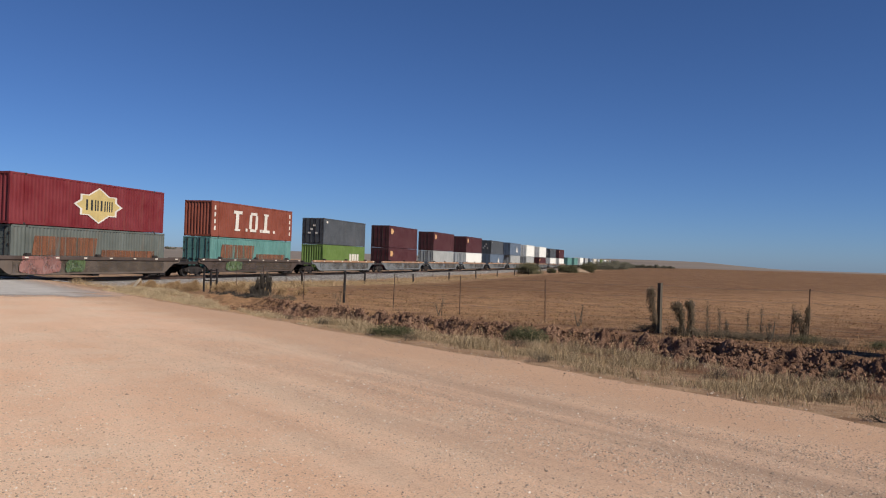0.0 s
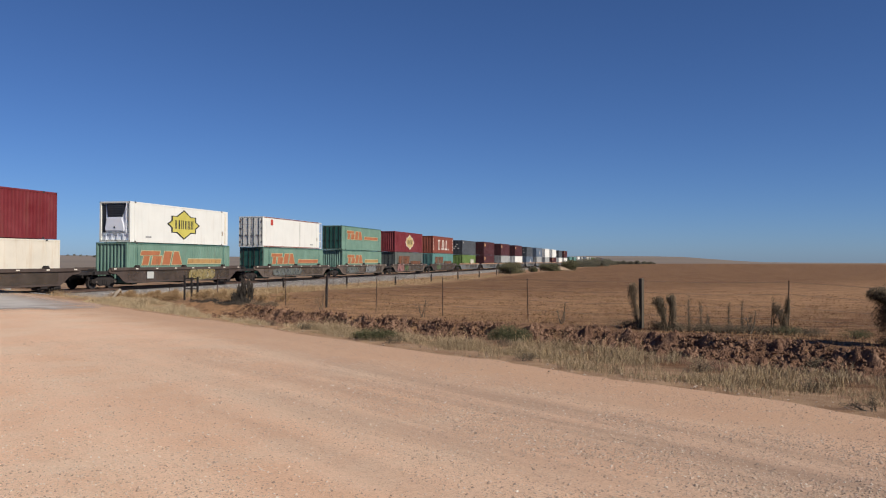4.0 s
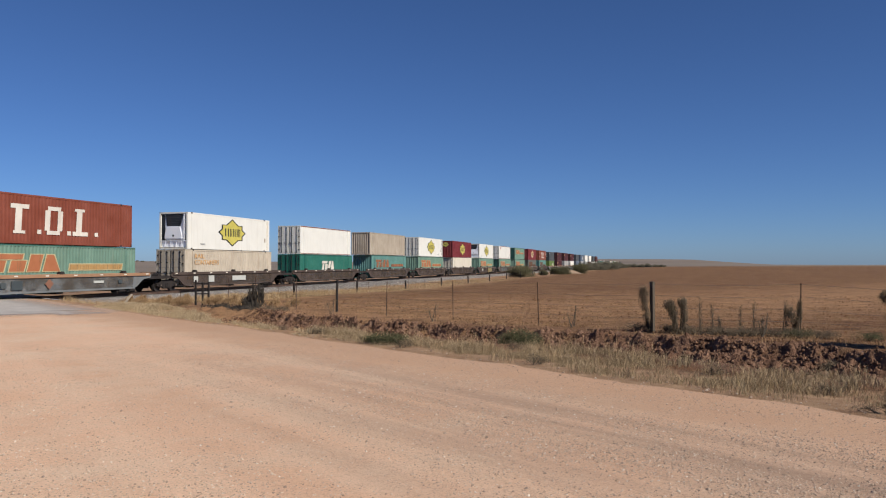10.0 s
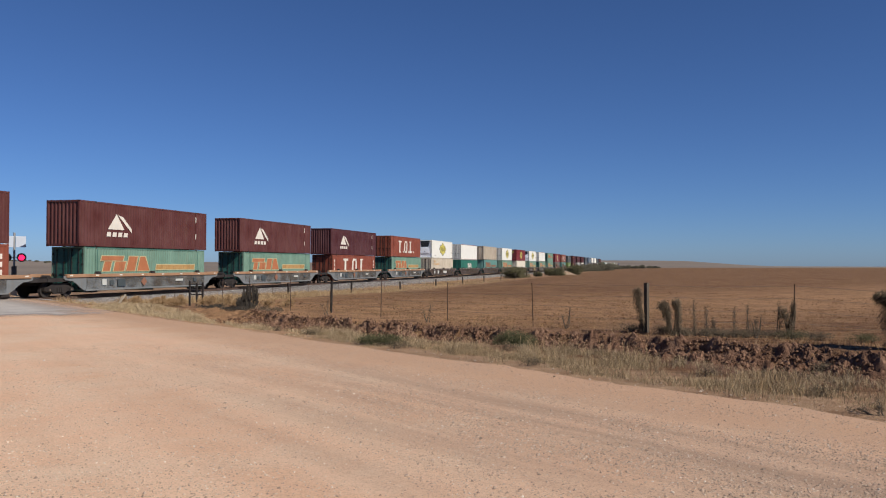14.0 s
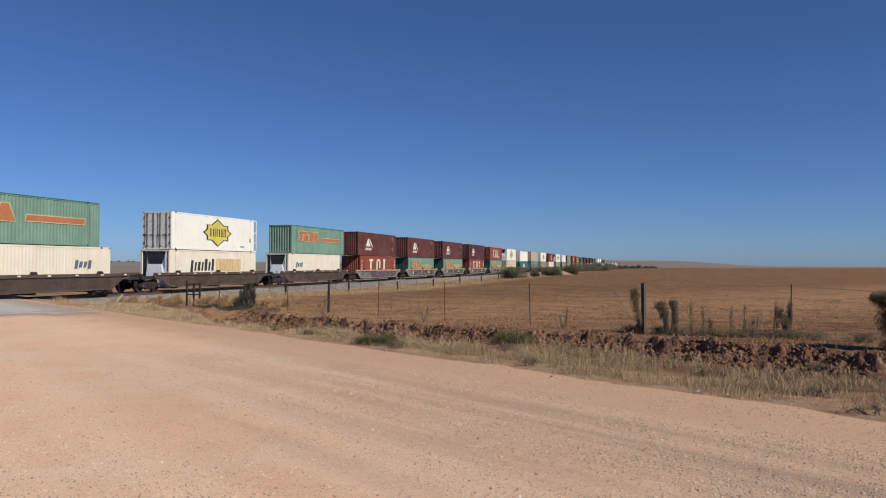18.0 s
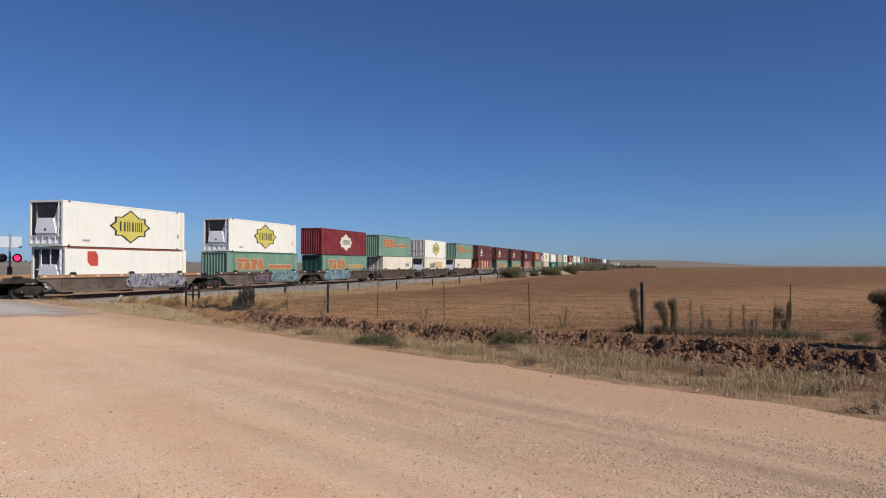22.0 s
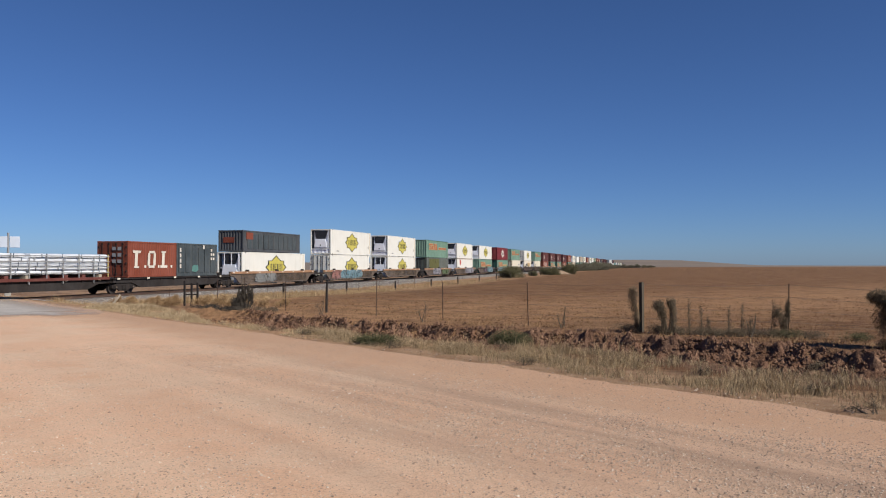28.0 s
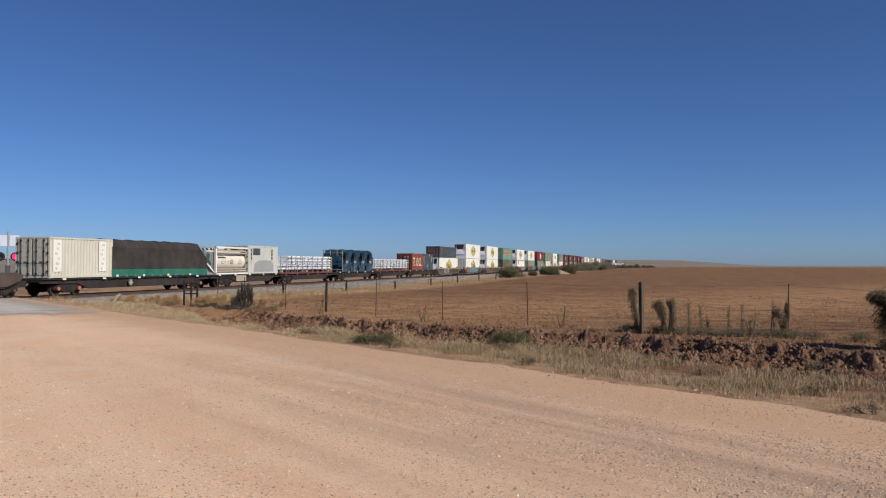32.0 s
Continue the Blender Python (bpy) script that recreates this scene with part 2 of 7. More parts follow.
def ribs(length, period=0.28, depth=0.036):
    """Points along a corrugated wall: place and depth."""
    n = max(1, int(length / period))
    p = length / n
    out = []
    for i in range(n):
        a = -length / 2 + i * p
        out += [(a, 0), (a + p * 0.26, 0), (a + p * 0.5, depth), (a + p * 0.76, depth)]
    return out + [(length / 2, 0)]


def side_wall(bm, x0, x1, z0, z1, y, sign, depth):
    mid, ln = (x0 + x1) / 2, x1 - x0
    lo, hi = [], []
    for p, d in ribs(ln, depth=depth) if depth else [(-ln / 2, 0), (ln / 2, 0)]:
        yy = sign * (y - d)
        lo.append(bm.verts.new((mid + p, yy, z0)))
        hi.append(bm.verts.new((mid + p, yy, z1)))
    for i in range(len(lo) - 1):
        bm.faces.new((lo[i], lo[i + 1], hi[i + 1], hi[i]))


def end_wall(bm, x, sign, z0, z1, depth):
    lo, hi = [], []
    for p, d in ribs(2 * W2 - 0.24, 0.26, depth) if depth else [(-W2 + 0.12, 0), (W2 - 0.12, 0)]:
        lo.append(bm.verts.new((x - sign * d, p, z0)))
        hi.append(bm.verts.new((x - sign * d, p, z1)))
    for i in range(len(lo) - 1):
        bm.faces.new((lo[i], lo[i + 1], hi[i + 1], hi[i]))


def star(r, squash=1.0):
    """A wide diamond laid over a block: four sharp tips with a square corner between each two."""
    quarter = [(0.0, 1.0), (0.44, 0.56), (0.75, 0.56), (0.75, 0.25)]
    pts = quarter + [(1.0, 0.0)] + [(a, -c) for a, c in quarter[:0:-1]]
    pts += [(-a, -c) for a, c in quarter] + [(-1.0, 0.0)] + [(-a, c) for a, c in quarter[:0:-1]]
    return [(a * r * squash, c * r) for a, c in pts]


def flat_y(pts, x, z, y, thick=0.01):
    """A painted shape on the near side, as a thin plate facing -y."""
    bm = bmesh.new()
    prism(bm, [(x + a, z + b) for a, b in pts], "y", y, y + thick)
    return bm


def flat_x(pts, y, z, x, thick=0.01):
    bm = bmesh.new()
    prism(bm, [(y + a, z + b) for a, b in pts], "x", x, x + thick)
    return bm


def rect(w, h, lean=0.0):
    return [(-w / 2 - lean / 2, -h / 2), (w / 2 - lean / 2, -h / 2), (w / 2 + lean / 2, h / 2), (-w / 2 + lean / 2, h / 2)]


def badge(con, x, z, r, fill, rim, bar, end=False):
    """A wide star badge with a rim and a row of upright bars across it."""
    wide = 1.25 if end else 2.0
    if end:
        put = lambda pts, dx, dz, k: flat_x(pts, dx, z + dz, x - k)
    else:
        put = lambda pts, dx, dz, k: flat_y(pts, x + dx, z + dz, -W2 - k)
    part("badge_rim", put(star(r * 1.10, wide), 0, 0, 0.012), M[rim], con, "eight-pointed badge rim")
    part("badge", put(star(r, wide * 0.98), 0, 0, 0.016), M[fill], con, "eight-pointed badge")
    for k, pair in enumerate((0, 0, 1, 0, 1, 1)):
        x0 = (k - 2.5) * r * 0.215 * wide
        for d in (-0.055, 0.055) if pair else (0.0,):
            part("badge_bar", put(rect(r * (0.055 if pair else 0.085) * wide, r * 0.64), x0 + d * r * wide, 0, 0.020), M[bar], con)


def slant_logo(con, x0, x1, z, h, colour, stripe=None, length=0.0):
    """Leaning plain bars from x0 to x1 with a pale rim, and a long stripe behind them."""
    k = (x1 - x0) / 5.8
    lean = 0.34 * h
    blocks = ([(-0.1, 0.5), (2.15, 0.5), (2.15, 0.20), (-0.1, 0.20)], [(0.30, 0.14), (1.0, 0.14), (1.0, -0.5), (0.30, -0.5)],
              [(1.40, 0.14), (2.5, 0.14), (2.5, -0.5), (1.40, -0.5)],
              [(2.75, 0.5), (3.7, 0.5), (3.7, -0.5), (2.75, -0.5)], [(4.0, 0.5), (4.55, 0.5), (5.4, -0.5), (4.0, -0.5)])
    rim = "logo_rim" if stripe else colour
    for b in blocks:
        mx, mz = sum(a for a, c in b) / len(b), sum(c for a, c in b) / len(b)
        wide = [(a + math.copysign(0.09, a - mx), c + math.copysign(0.05, c - mz)) for a, c in b]
        if stripe and colour != "faded_orange":
            part("logo_edge", flat_y([(a * k + c * lean, c * h) for a, c in wide], x0 + 0.15 * k, z, -W2 - 0.010), M[rim], con, "pale yellow edge of the logo")
        part("logo_block", flat_y([(a * k + c * lean, c * h) for a, c in b], x0 + 0.15 * k, z, -W2 - 0.014), M[colour], con)
    if length:
        if colour != "faded_orange":
            part("stripe_edge", flat_y(rect(length + 0.16, 0.46, 0.1), x1 + 0.42 + length / 2, z - 0.25, -W2 - 0.010), M[rim], con)
        part("logo_stripe", flat_y(rect(length, 0.34, 0.1), x1 + 0.42 + length / 2, z - 0.25, -W2 - 0.014), M[stripe], con)


def block_marks(con, x0, x1, z, h, colour):
    """Three chunky plain marks, a slab on a stem, a hollow block and a stem on a slab, with square dots between."""
    w = (x1 - x0) / 3
    put = lambda name, pts, x, zz, k=0.0: part(name, flat_y(pts, x, zz, -W2 - 0.012 - k, 0.004), M[colour], con)
    for i in range(3):
        x, lean = x0 + (i + 0.32) * w, 0.06 * h
        if i == 1:
            for d in (-0.21, 0.21):
                put("letter_block", rect(w * 0.17, h * 0.72, lean * 0.7), x + d * w, z)
            for d in (-0.43, 0.43):
                put("letter_block", rect(w * 0.44, h * 0.14, lean * 0.1), x + d * lean, z + d * h, 0.005)
        else:
            up = 1 if i == 0 else -1
            put("letter_block", rect(w * 0.20, h * 0.996, lean), x - 0.12 * w, z)
            put("letter_block", rect(w * 0.56, h * 0.15, lean * 0.15), x - 0.08 * w, z + up * 0.426 * h, 0.005)
            put("letter_block", rect(w * 0.36, h * 0.10, lean * 0.1), x - 0.10 * w, z - up * 0.45 * h, 0.005)
        put("letter_dot", rect(w * 0.13, h * 0.15), x0 + i * w + w * 0.84, z - 0.42 * h)


def container(label, length=14.63, height=2.9, colour="mint", wall="ribbed", rear="front", group="containers on the train"):
    con = tagged(new("shipping_container"), label, "container", group)
    L2, mat = length / 2, M[colour]
    depth = {"ribbed": 0.034, "mild": 0.018, "faint": 0.010, "smooth": 0.0}[wall]

    def body(bm):
        side_wall(bm, -L2 + 0.12, L2 - 0.12, 0.16, height - 0.10, W2 - 0.012, -1, depth)
        side_wall(bm, -L2 + 0.12, L2 - 0.12, 0.16, height - 0.10, W2 - 0.012, 1, depth)
        box(bm, -L2 + 0.1, L2 - 0.1, -W2 + 0.08, W2 - 0.08, height - 0.09, height - 0.02)
        box(bm, -L2 + 0.1, L2 - 0.1, -W2 + 0.08, W2 - 0.08, 0.12, 0.17)
        end_wall(bm, L2 - 0.03, 1, 0.16, height - 0.1, 0.04 if wall == "ribbed" else 0)
        if rear == "front":
            end_wall(bm, -L2 + 0.03, -1, 0.16, height - 0.1, 0.045)
        else:
            end_wall(bm, -L2 + (0.10 if rear == "doors" else 0.34), -1, 0.16, height - 0.1, 0)
    shared("body", (length, height, wall, rear), mat, body, con)

    def frame_bm(bm):
        for s in (-1, 1):
            for x in (-L2, L2 - 0.12):
                box(bm, x, x + 0.12, *sorted((s * (W2 - 0.12), s * W2)), 0.0, height)
            box(bm, -L2, L2, *sorted((s * (W2 - 0.07), s * W2)), height - 0.11, height - 0.004)
            box(bm, -L2, L2, *sorted((s * (W2 - 0.07), s * W2)), 0.02, 0.17)
            if length > 13:
                for x in (-6.10, 6.02):
                    box(bm, x - 0.02, x + 0.14, *sorted((s * (W2 - 0.1), s * (W2 + 0.004))), 0.02, height - 0.02)
        for x in (-L2, L2 - 0.1):
            box(bm, x, x + 0.1, -W2 + 0.1, W2 - 0.1, height - 0.12, height - 0.004)
            box(bm, x, x + 0.1, -W2 + 0.1, W2 - 0.1, 0.02, 0.17)
    shared("frame", (length, height), mat, frame_bm, con)

    def casting(bm):
        box(bm, -0.09, 0.09, -0.082, 0.082, -0.06, 0.06, 0.012)
    cx = 6.05 if length > 13 else L2 - 0.085
    for sx in (-1, 1):
        for sy in (-1, 1):
            for z in (0.055, height - 0.052):
                shared("corner_casting", 1, M["iron"] if length > 13 else mat, casting, con, at=pose(sx * cx, sy * (W2 - 0.072), z))
    if rear == "doors":
        dh = height - 0.30

        def gasket(bm):
            for y in (-1.115, -0.02, 1.085):
                box(bm, -0.012, 0.0, y, y + 0.03, 0, dh)
            for z in (-0.02, dh):
                box(bm, -0.012, 0.0, -1.1, 1.1, z, z + 0.025)
        shared("door_gasket", (height,), M["rubber"], gasket, con, "black door gasket", at=pose(-L2 + 0.012, 0, 0.17))

        def leaf(bm):
            box(bm, -0.02, 0.03, -0.53, 0.53, 0, dh, 0.008)
            for k in range(4):
                z = dh * (k + 0.06) / 4
                box(bm, -0.035, -0.018, -0.46, 0.46, z, z + dh / 4 - 0.12)
        for s in (-1, 1):
            door = shared("door", (height,), M["dark_green"] if colour == "mint" else mat, leaf, con, at=pose(-L2 + 0.03, s * 0.565, 0.17))

            def rod(bm):
                tube(bm, (0, 0, -0.04), (0, 0, dh + 0.04), 0.022, n=6)
                for z in (0.1, dh * 0.33, dh * 0.66, dh - 0.1):
                    box(bm, -0.03, 0.03, -0.05, 0.05, z - 0.04, z + 0.04)
                box(bm, -0.03, 0.01, -0.02, 0.30, dh * 0.36, dh * 0.36 + 0.05)
            for y in (-0.28, 0.26):
                shared("lock_rod", (height,), M["slate"] if colour in ("white", "cream", "pale_grey") else M["iron"], rod, door, at=pose(-0.06, y, 0))

            def hinge(bm):
                box(bm, -0.03, 0.03, -0.05, 0.05, -0.06, 0.06)
            for k in range(4):
                shared("hinge", 1, M["iron"], hinge, door, at=pose(-0.05, s * 0.55, dh * (0.12 + k * 0.25)))
    if rear == "fridge":
        low = "in a well" in label or "emblem" in label

        def unit(bm):
            box(bm, 0, 0.3, -0.95, 0.80, 0.70, height - 0.14, 0.03)
        cool = shared("cooling_unit", (height,), M["unit_white"], unit, con, "white cooling unit", at=pose(-L2 + 0.10, 0, 0))

        def mouth(bm):
            prism(bm, [(-0.86, height - 0.17), (0.74, height - 0.17), (0.62, height - 1.10), (-0.56, height - 1.10)], "x", -0.03, 0.05)
        shared("condenser_grille", (height,), M["fridge_dark"], mouth, cool, "dark condenser opening")

        def slat(bm):
            box(bm, -0.045, -0.028, -0.52, 0.56, -0.012, 0.012)
        for k in range(6):
            shared("grille_slat", 1, M["dark_grey"], slat, cool, at=pose(0, 0, height - 0.30 - 0.13 * k))

        def hatch(bm):
            prism(bm, [(-0.60, height - 1.14), (0.66, height - 1.14), (0.80, 1.05), (0.80, 0.78), (-0.80, 0.78), (-0.80, 1.05)], "x", -0.13, 0.0)
            bmesh.ops.bevel(bm, geom=list(bm.edges), offset=0.05, segments=2, affect="EDGES")
        shared("service_hatch", (height,), M["unit_white"], hatch, cool, "bulging white service hatch")

        def badge_plate(bm):
            box(bm, -0.145, -0.125, -0.07, 0.07, 0.98, 1.12, 0.01)
        shared("maker_badge", 1, M["slate"], badge_plate, cool)

        # no real opening: a thin dark sheet gives the gap its shade
        def side_shade_sheet(bm):
            box(bm, 0.0, 0.02, 0.82, 1.08, 0.70, height - 0.2)
        shared("side_shade", (height,), M["fridge_dark"], side_shade_sheet, cool, "dark sheet standing for the shaded gap beside the unit")

        def ladder(bm):
            for z in (0.10, 0.62):
                box(bm, -0.02, 0.02, -W2 + 0.1, W2 - 0.1, z, z + 0.05)
            for y in (-0.72, -0.24, 0.24, 0.72):
                box(bm, -0.015, 0.015, y - 0.02, y + 0.02, 0.12, 0.66)
            for z in (1.15, 1.75, 2.3):
                box(bm, -0.02, 0.02, -1.14, -0.92, z, z + 0.05)
            box(bm, -0.02, 0.02, -0.96, -0.91, 0.66, height - 0.12)
        shared("guard_rail", (height,), M["unit_white"], ladder, con, at=pose(-L2 + 0.02, 0, 0))

        def foot_panel(bm):
            box(bm, 0.0, 0.03, -1.1, 1.1, 0.16, 0.66)
        shared("foot_panel", 1, M["unit_white"], foot_panel, con, "white panel behind the guard rail", at=pose(-L2 + 0.10, 0, 0))
        if low:
            def guard(bm):
                for y in (-0.9, -0.2, 0.5):
                    box(bm, -0.02, 0.02, y, y + 0.06, 1.45, height - 0.12)
                box(bm, -0.02, 0.02, -0.96, 0.9, 1.43, 1.50)
            shared("grille_guard", (height,), M["unit_white"], guard, con, "white guard frame over the grille", at=pose(-L2 + 0.0, 0, 0))
    return con


def hash_of(text):
    return sum(ord(c) * (i + 3) for i, c in enumerate(text))


# ---- wagons ----
def wheel_bm(bm):
    tube(bm, (0, -0.065, 0), (0, 0.065, 0), 0.46, n=20)
    tube(bm, (0, 0.05, 0), (0, 0.09, 0), 0.49, n=20)
    tube(bm, (0, -0.12, 0), (0, -0.05, 0), 0.14, 0.18, n=10)


def bogie(wagon, x, caps="iron"):
    def bolster(bm):
        box(bm, -0.25, 0.25, -1.0, 1.0, 0.42, 0.78, 0.03)
    b = shared("bogie", 1, M["iron"], bolster, wagon, "dark cast-iron two-axle bogie", at=pose(x, 0, 0))

    def frame_bm(bm):
        prism(bm, [(-1.3, 0.40), (-0.80, 0.42), (-0.42, 0.20), (0.42, 0.20), (0.80, 0.42), (1.3, 0.40), (1.3, 0.60), (0.95, 0.66), (0.6, 0.86), (-0.6, 0.86), (-0.95, 0.66), (-1.3, 0.60)], "y", -0.08, 0.08)
        for dx in (-0.95, 0.95):
            box(bm, dx - 0.2, dx + 0.2, -0.12, 0.10, 0.34, 0.62, 0.03)
    for s in (-1, 1):
        shared("side_frame", 1, M["iron"], frame_bm, b, at=pose(0, s * 0.98, 0))

        def spring(bm):
            for k in (-0.18, 0.0, 0.18):
                tube(bm, (k, 0, 0.32), (k, 0, 0.6), 0.07, n=8)
        shared("spring_nest", 1, M["iron"], spring, b, at=pose(0, s * 1.08, 0))
        for dx in (-0.95, 0.95):
            shared("wheel", 1, M["iron"], wheel_bm, b, at=pose(dx, s * 0.76, 0.46, 0, 0, 0 if s < 0 else 180))

            def cap(bm):
                tube(bm, (0, -0.06, 0), (0, 0.06, 0), 0.13, n=10)
            shared("axle_box", 1, M[caps], cap, b, at=pose(dx, s * 1.09, 0.46))

            def bolt_cap(bm):
                tube(bm, (0, -0.025, 0), (0, 0.025, 0), 0.065, n=8)
            if caps == "iron":
                shared("axle_cap", 1, M["wagon_rust"], bolt_cap, b, at=pose(dx, s * 1.165, 0.46))
    return b


PITCH = 20.86


def well_wagon(label, s, colour, sill, patches=(), front_bogie=False):
    w = runs(tagged(new("well_wagon"), label, "rail wagon", "well wagons of the train"), s)

    def side(bm):
        # a deep plate whose ends slope up to the bogies, with ribs and a rolled top flange
        half = [(7.25, 0.36), (7.6, 0.52), (8.0, 0.80), (8.35, 0.98), (9.0, 1.05), (9.15, 1.14), (9.15, 1.30)]
        out = half + [(-a, c) for a, c in half[::-1]]
        prism(bm, out, "y", -0.04, 0.04)
        box(bm, -7.2, 7.2, -0.10, 0.06, 0.33, 0.42)
        for k in range(-6, 7):
            box(bm, k * 1.12 - 0.02, k * 1.12 + 0.02, -0.046, -0.03, 0.42, 1.12)
    for sy in (-1, 1):
        shared("side_wall", 1, M[colour], side, w, at=pose(0, sy * 1.36, 0, 0, 0, 0 if sy < 0 else 180))

        def chord(bm):
            box(bm, -8.95, 8.95, -0.13, 0.10, 1.20, 1.42, 0.02)
        shared("top_sill", 1, M[sill], chord, w, at=pose(0, sy * 1.36, 0, 0, 0, 0 if sy < 0 else 180))

    def floor_bm(bm):
        box(bm, -0.3, 0.3, -1.32, 1.32, 0.20, 0.30)
    for x in (-6.2, 0, 6.2):
        shared("cross_member", 1, M["iron"], floor_bm, w, at=pose(x, 0, 0))

    def gear(bm):
        box(bm, -0.42, 0.42, -0.25, 0.25, 0.10, 0.36, 0.04)
        tube(bm, (-0.3, -0.27, 0.24), (0.3, -0.27, 0.24), 0.09, n=8)
    for x in (5.9, 7.05):
        shared("brake_gear", 1, M["iron"], gear, w, "dark brake box slung under the plate", at=pose(x, -1.05, 0))
    part("grime", flat_y(rect(14.2, 0.72), 0, 0.80, -1.4085, 0.002), M["soot"], w, "sooty streaks on the plate")

    def deck(bm):
        prism(bm, [(-1.15, 0.95), (1.0, 0.95), (1.5, 1.16), (-1.15, 1.16)], "y", -1.3, 1.3)
        box(bm, -1.2, 0.4, -0.35, 0.35, 0.72, 0.98)
        tube(bm, (-0.4, -0.75, 1.16), (-0.4, -0.25, 1.16), 0.2, n=10)
    for sx in (-1, 1):
        shared("end_platform", 1, M["iron"], deck, w, at=pose(sx * 9.28, 0, 0, 0, 0, 0 if sx < 0 else 180))
    bogie(w, -PITCH / 2 + 1.3)
    if front_bogie:
        bogie(w, PITCH / 2 + 1.3)

    def pad(bm):
        box(bm, -0.14, 0.14, -0.008, 0.0, -0.04, 0.04)
    for k in range(8):
        shared("reflector", 1, M["reflector"], pad, w, at=pose(-8.6 + k * 2.45, -1.498, 1.33))

    def lug(bm):
        prism(bm, [(-0.22, 0), (0.22, 0), (0.14, 0.16), (-0.14, 0.16)], "y", -0.1, 0.1)
    for x in (-6.0, 0.0, 6.0):
        shared("guide_lug", 1, M["iron"], lug, w, at=pose(x, -1.42, 1.42))
    rng = random.Random(hash_of(label) + int(s * 7))
    for x, z, rx, rz, col in patches:
        if col in ("slate", "rust"):
            part("data_plate", flat_y(rect(2 * rx, 2 * rz) if col == "slate" else [(-rx, 0), (0, -rz), (rx, 0), (0, rz)], x, z, -1.478, 0.01), M[col], w, "dark plate" if col == "slate" else "rusty diamond plate")
            continue
        if col == "reflector":
            part("data_plate", flat_y(rect(2 * rx, 2 * rz), x, z, -1.478, 0.01), M["pale_grey"], w, "pale data plate")
            continue
        # a row of fat joined shapes with a bumpy outline, sprayed over plate and sill
        n, bulges = 64, max(2, int(rx * 1.6))
        pts = []
        for k in range(n):
            a = k * math.tau / n
            ca, sa = math.cos(a), math.sin(a)
            lump = 1 + 0.10 * math.sin(bulges * 2 * ca * 1.5 + x) * abs(sa) + rng.uniform(-0.03, 0.03)
            pts.append((rx * math.copysign(abs(ca) ** 0.45, ca) + 0.14 * sa, rz * lump * math.copysign(abs(sa) ** 0.5, sa)))
        part("painted_patch", flat_y(pts, x, z, -1.480, 0.004), M["spray_" + col], w, "spray-painted patch")
        if col in ("graffiti_blue", "graffiti_pink", "graffiti_silver"):
            part("painted_patch", flat_y(rect(1.8 * rx, 0.2), x, 1.31, -1.496, 0.004), M["spray_" + col], w, "spray paint on the sill")
    return w


def flat_wagon(label, s, length, colour="iron", caps="iron", front_bogie=False):
    w = runs(tagged(new("flat_wagon"), label, "rail wagon", "flat wagons of the train"), s)
    L2 = length / 2

    def frame_bm(bm):
        for sy in (-1, 1):
            out = [(-L2, 0.80), (3.4 - L2, 0.76), (4.4 - L2, 0.40), (L2 - 2.6, 0.40), (L2 - 1.6, 0.74), (L2, 0.80), (L2, 1.02), (-L2, 1.02)]
            prism(bm, out, "y", *sorted((sy * 1.05, sy * 1.15)))
            prism(bm, out, "y", *sorted((sy * 0.22, sy * 0.30)))
        n = int(length / 1.6)
        for k in range(n + 1):
            x = -L2 + length * k / n
            box(bm, max(x - 0.06, -L2), min(x + 0.06, L2), -1.2, 1.2, 0.90, 1.0)
    shared("underframe", (length,), M[colour], frame_bm, w)

    def deck(bm):
        box(bm, -L2, L2, -1.28, 1.28, 1.02, 1.10, 0.01)
    shared("deck", (length,), M[colour], deck, w)
    for sx in (-1, 1):
        if sx < 0 or front_bogie:
            bogie(w, sx * (L2 - 2.1) + (0.5 if sx < 0 else 0.0), caps)

        def coupler(bm):
            box(bm, -0.35, 0.35, -0.14, 0.14, 0.72, 0.98, 0.03)
        shared("coupler", 1, M["iron"], coupler, w, at=pose(sx * (L2 + 0.3), 0, 0))

    def pad(bm):
        box(bm, -0.16, 0.16, -0.008, 0, -0.06, 0.06)
    for k in range(5):
        shared("reflector", 2, M["reflector"], pad, w, at=pose(-L2 * 0.8 + k * L2 * 0.4, -1.290, 1.06))
    return w

# ---- ground materials ----
def earth(name, stops, scale, fine, bumps=0.6, rough=0.95, coord="Object", speck=None):
    m, nt, b = nodes_of(name, rough, spec=0.15)
    c = ramp(nt, noise_node(nt, scale, 6, 0.6, coord), stops)
    f = noise_node(nt, fine, 6, 0.75, coord)
    c = mix(nt, ramp(nt, f, [(0.35, (0.55,) * 3), (0.65, (1.0,) * 3)]), (0, 0, 0), c)
    if speck:
        c = mix(nt, ramp(nt, noise_node(nt, speck[0], 2, 0.5, coord), [(speck[1], (0, 0, 0)), (speck[1] + 0.04, (1, 1, 1))]), c, speck[2])
    nt.links.new(c, b.inputs["Base Color"])
    bump(nt, b, f, bumps, 0.05)
    return m




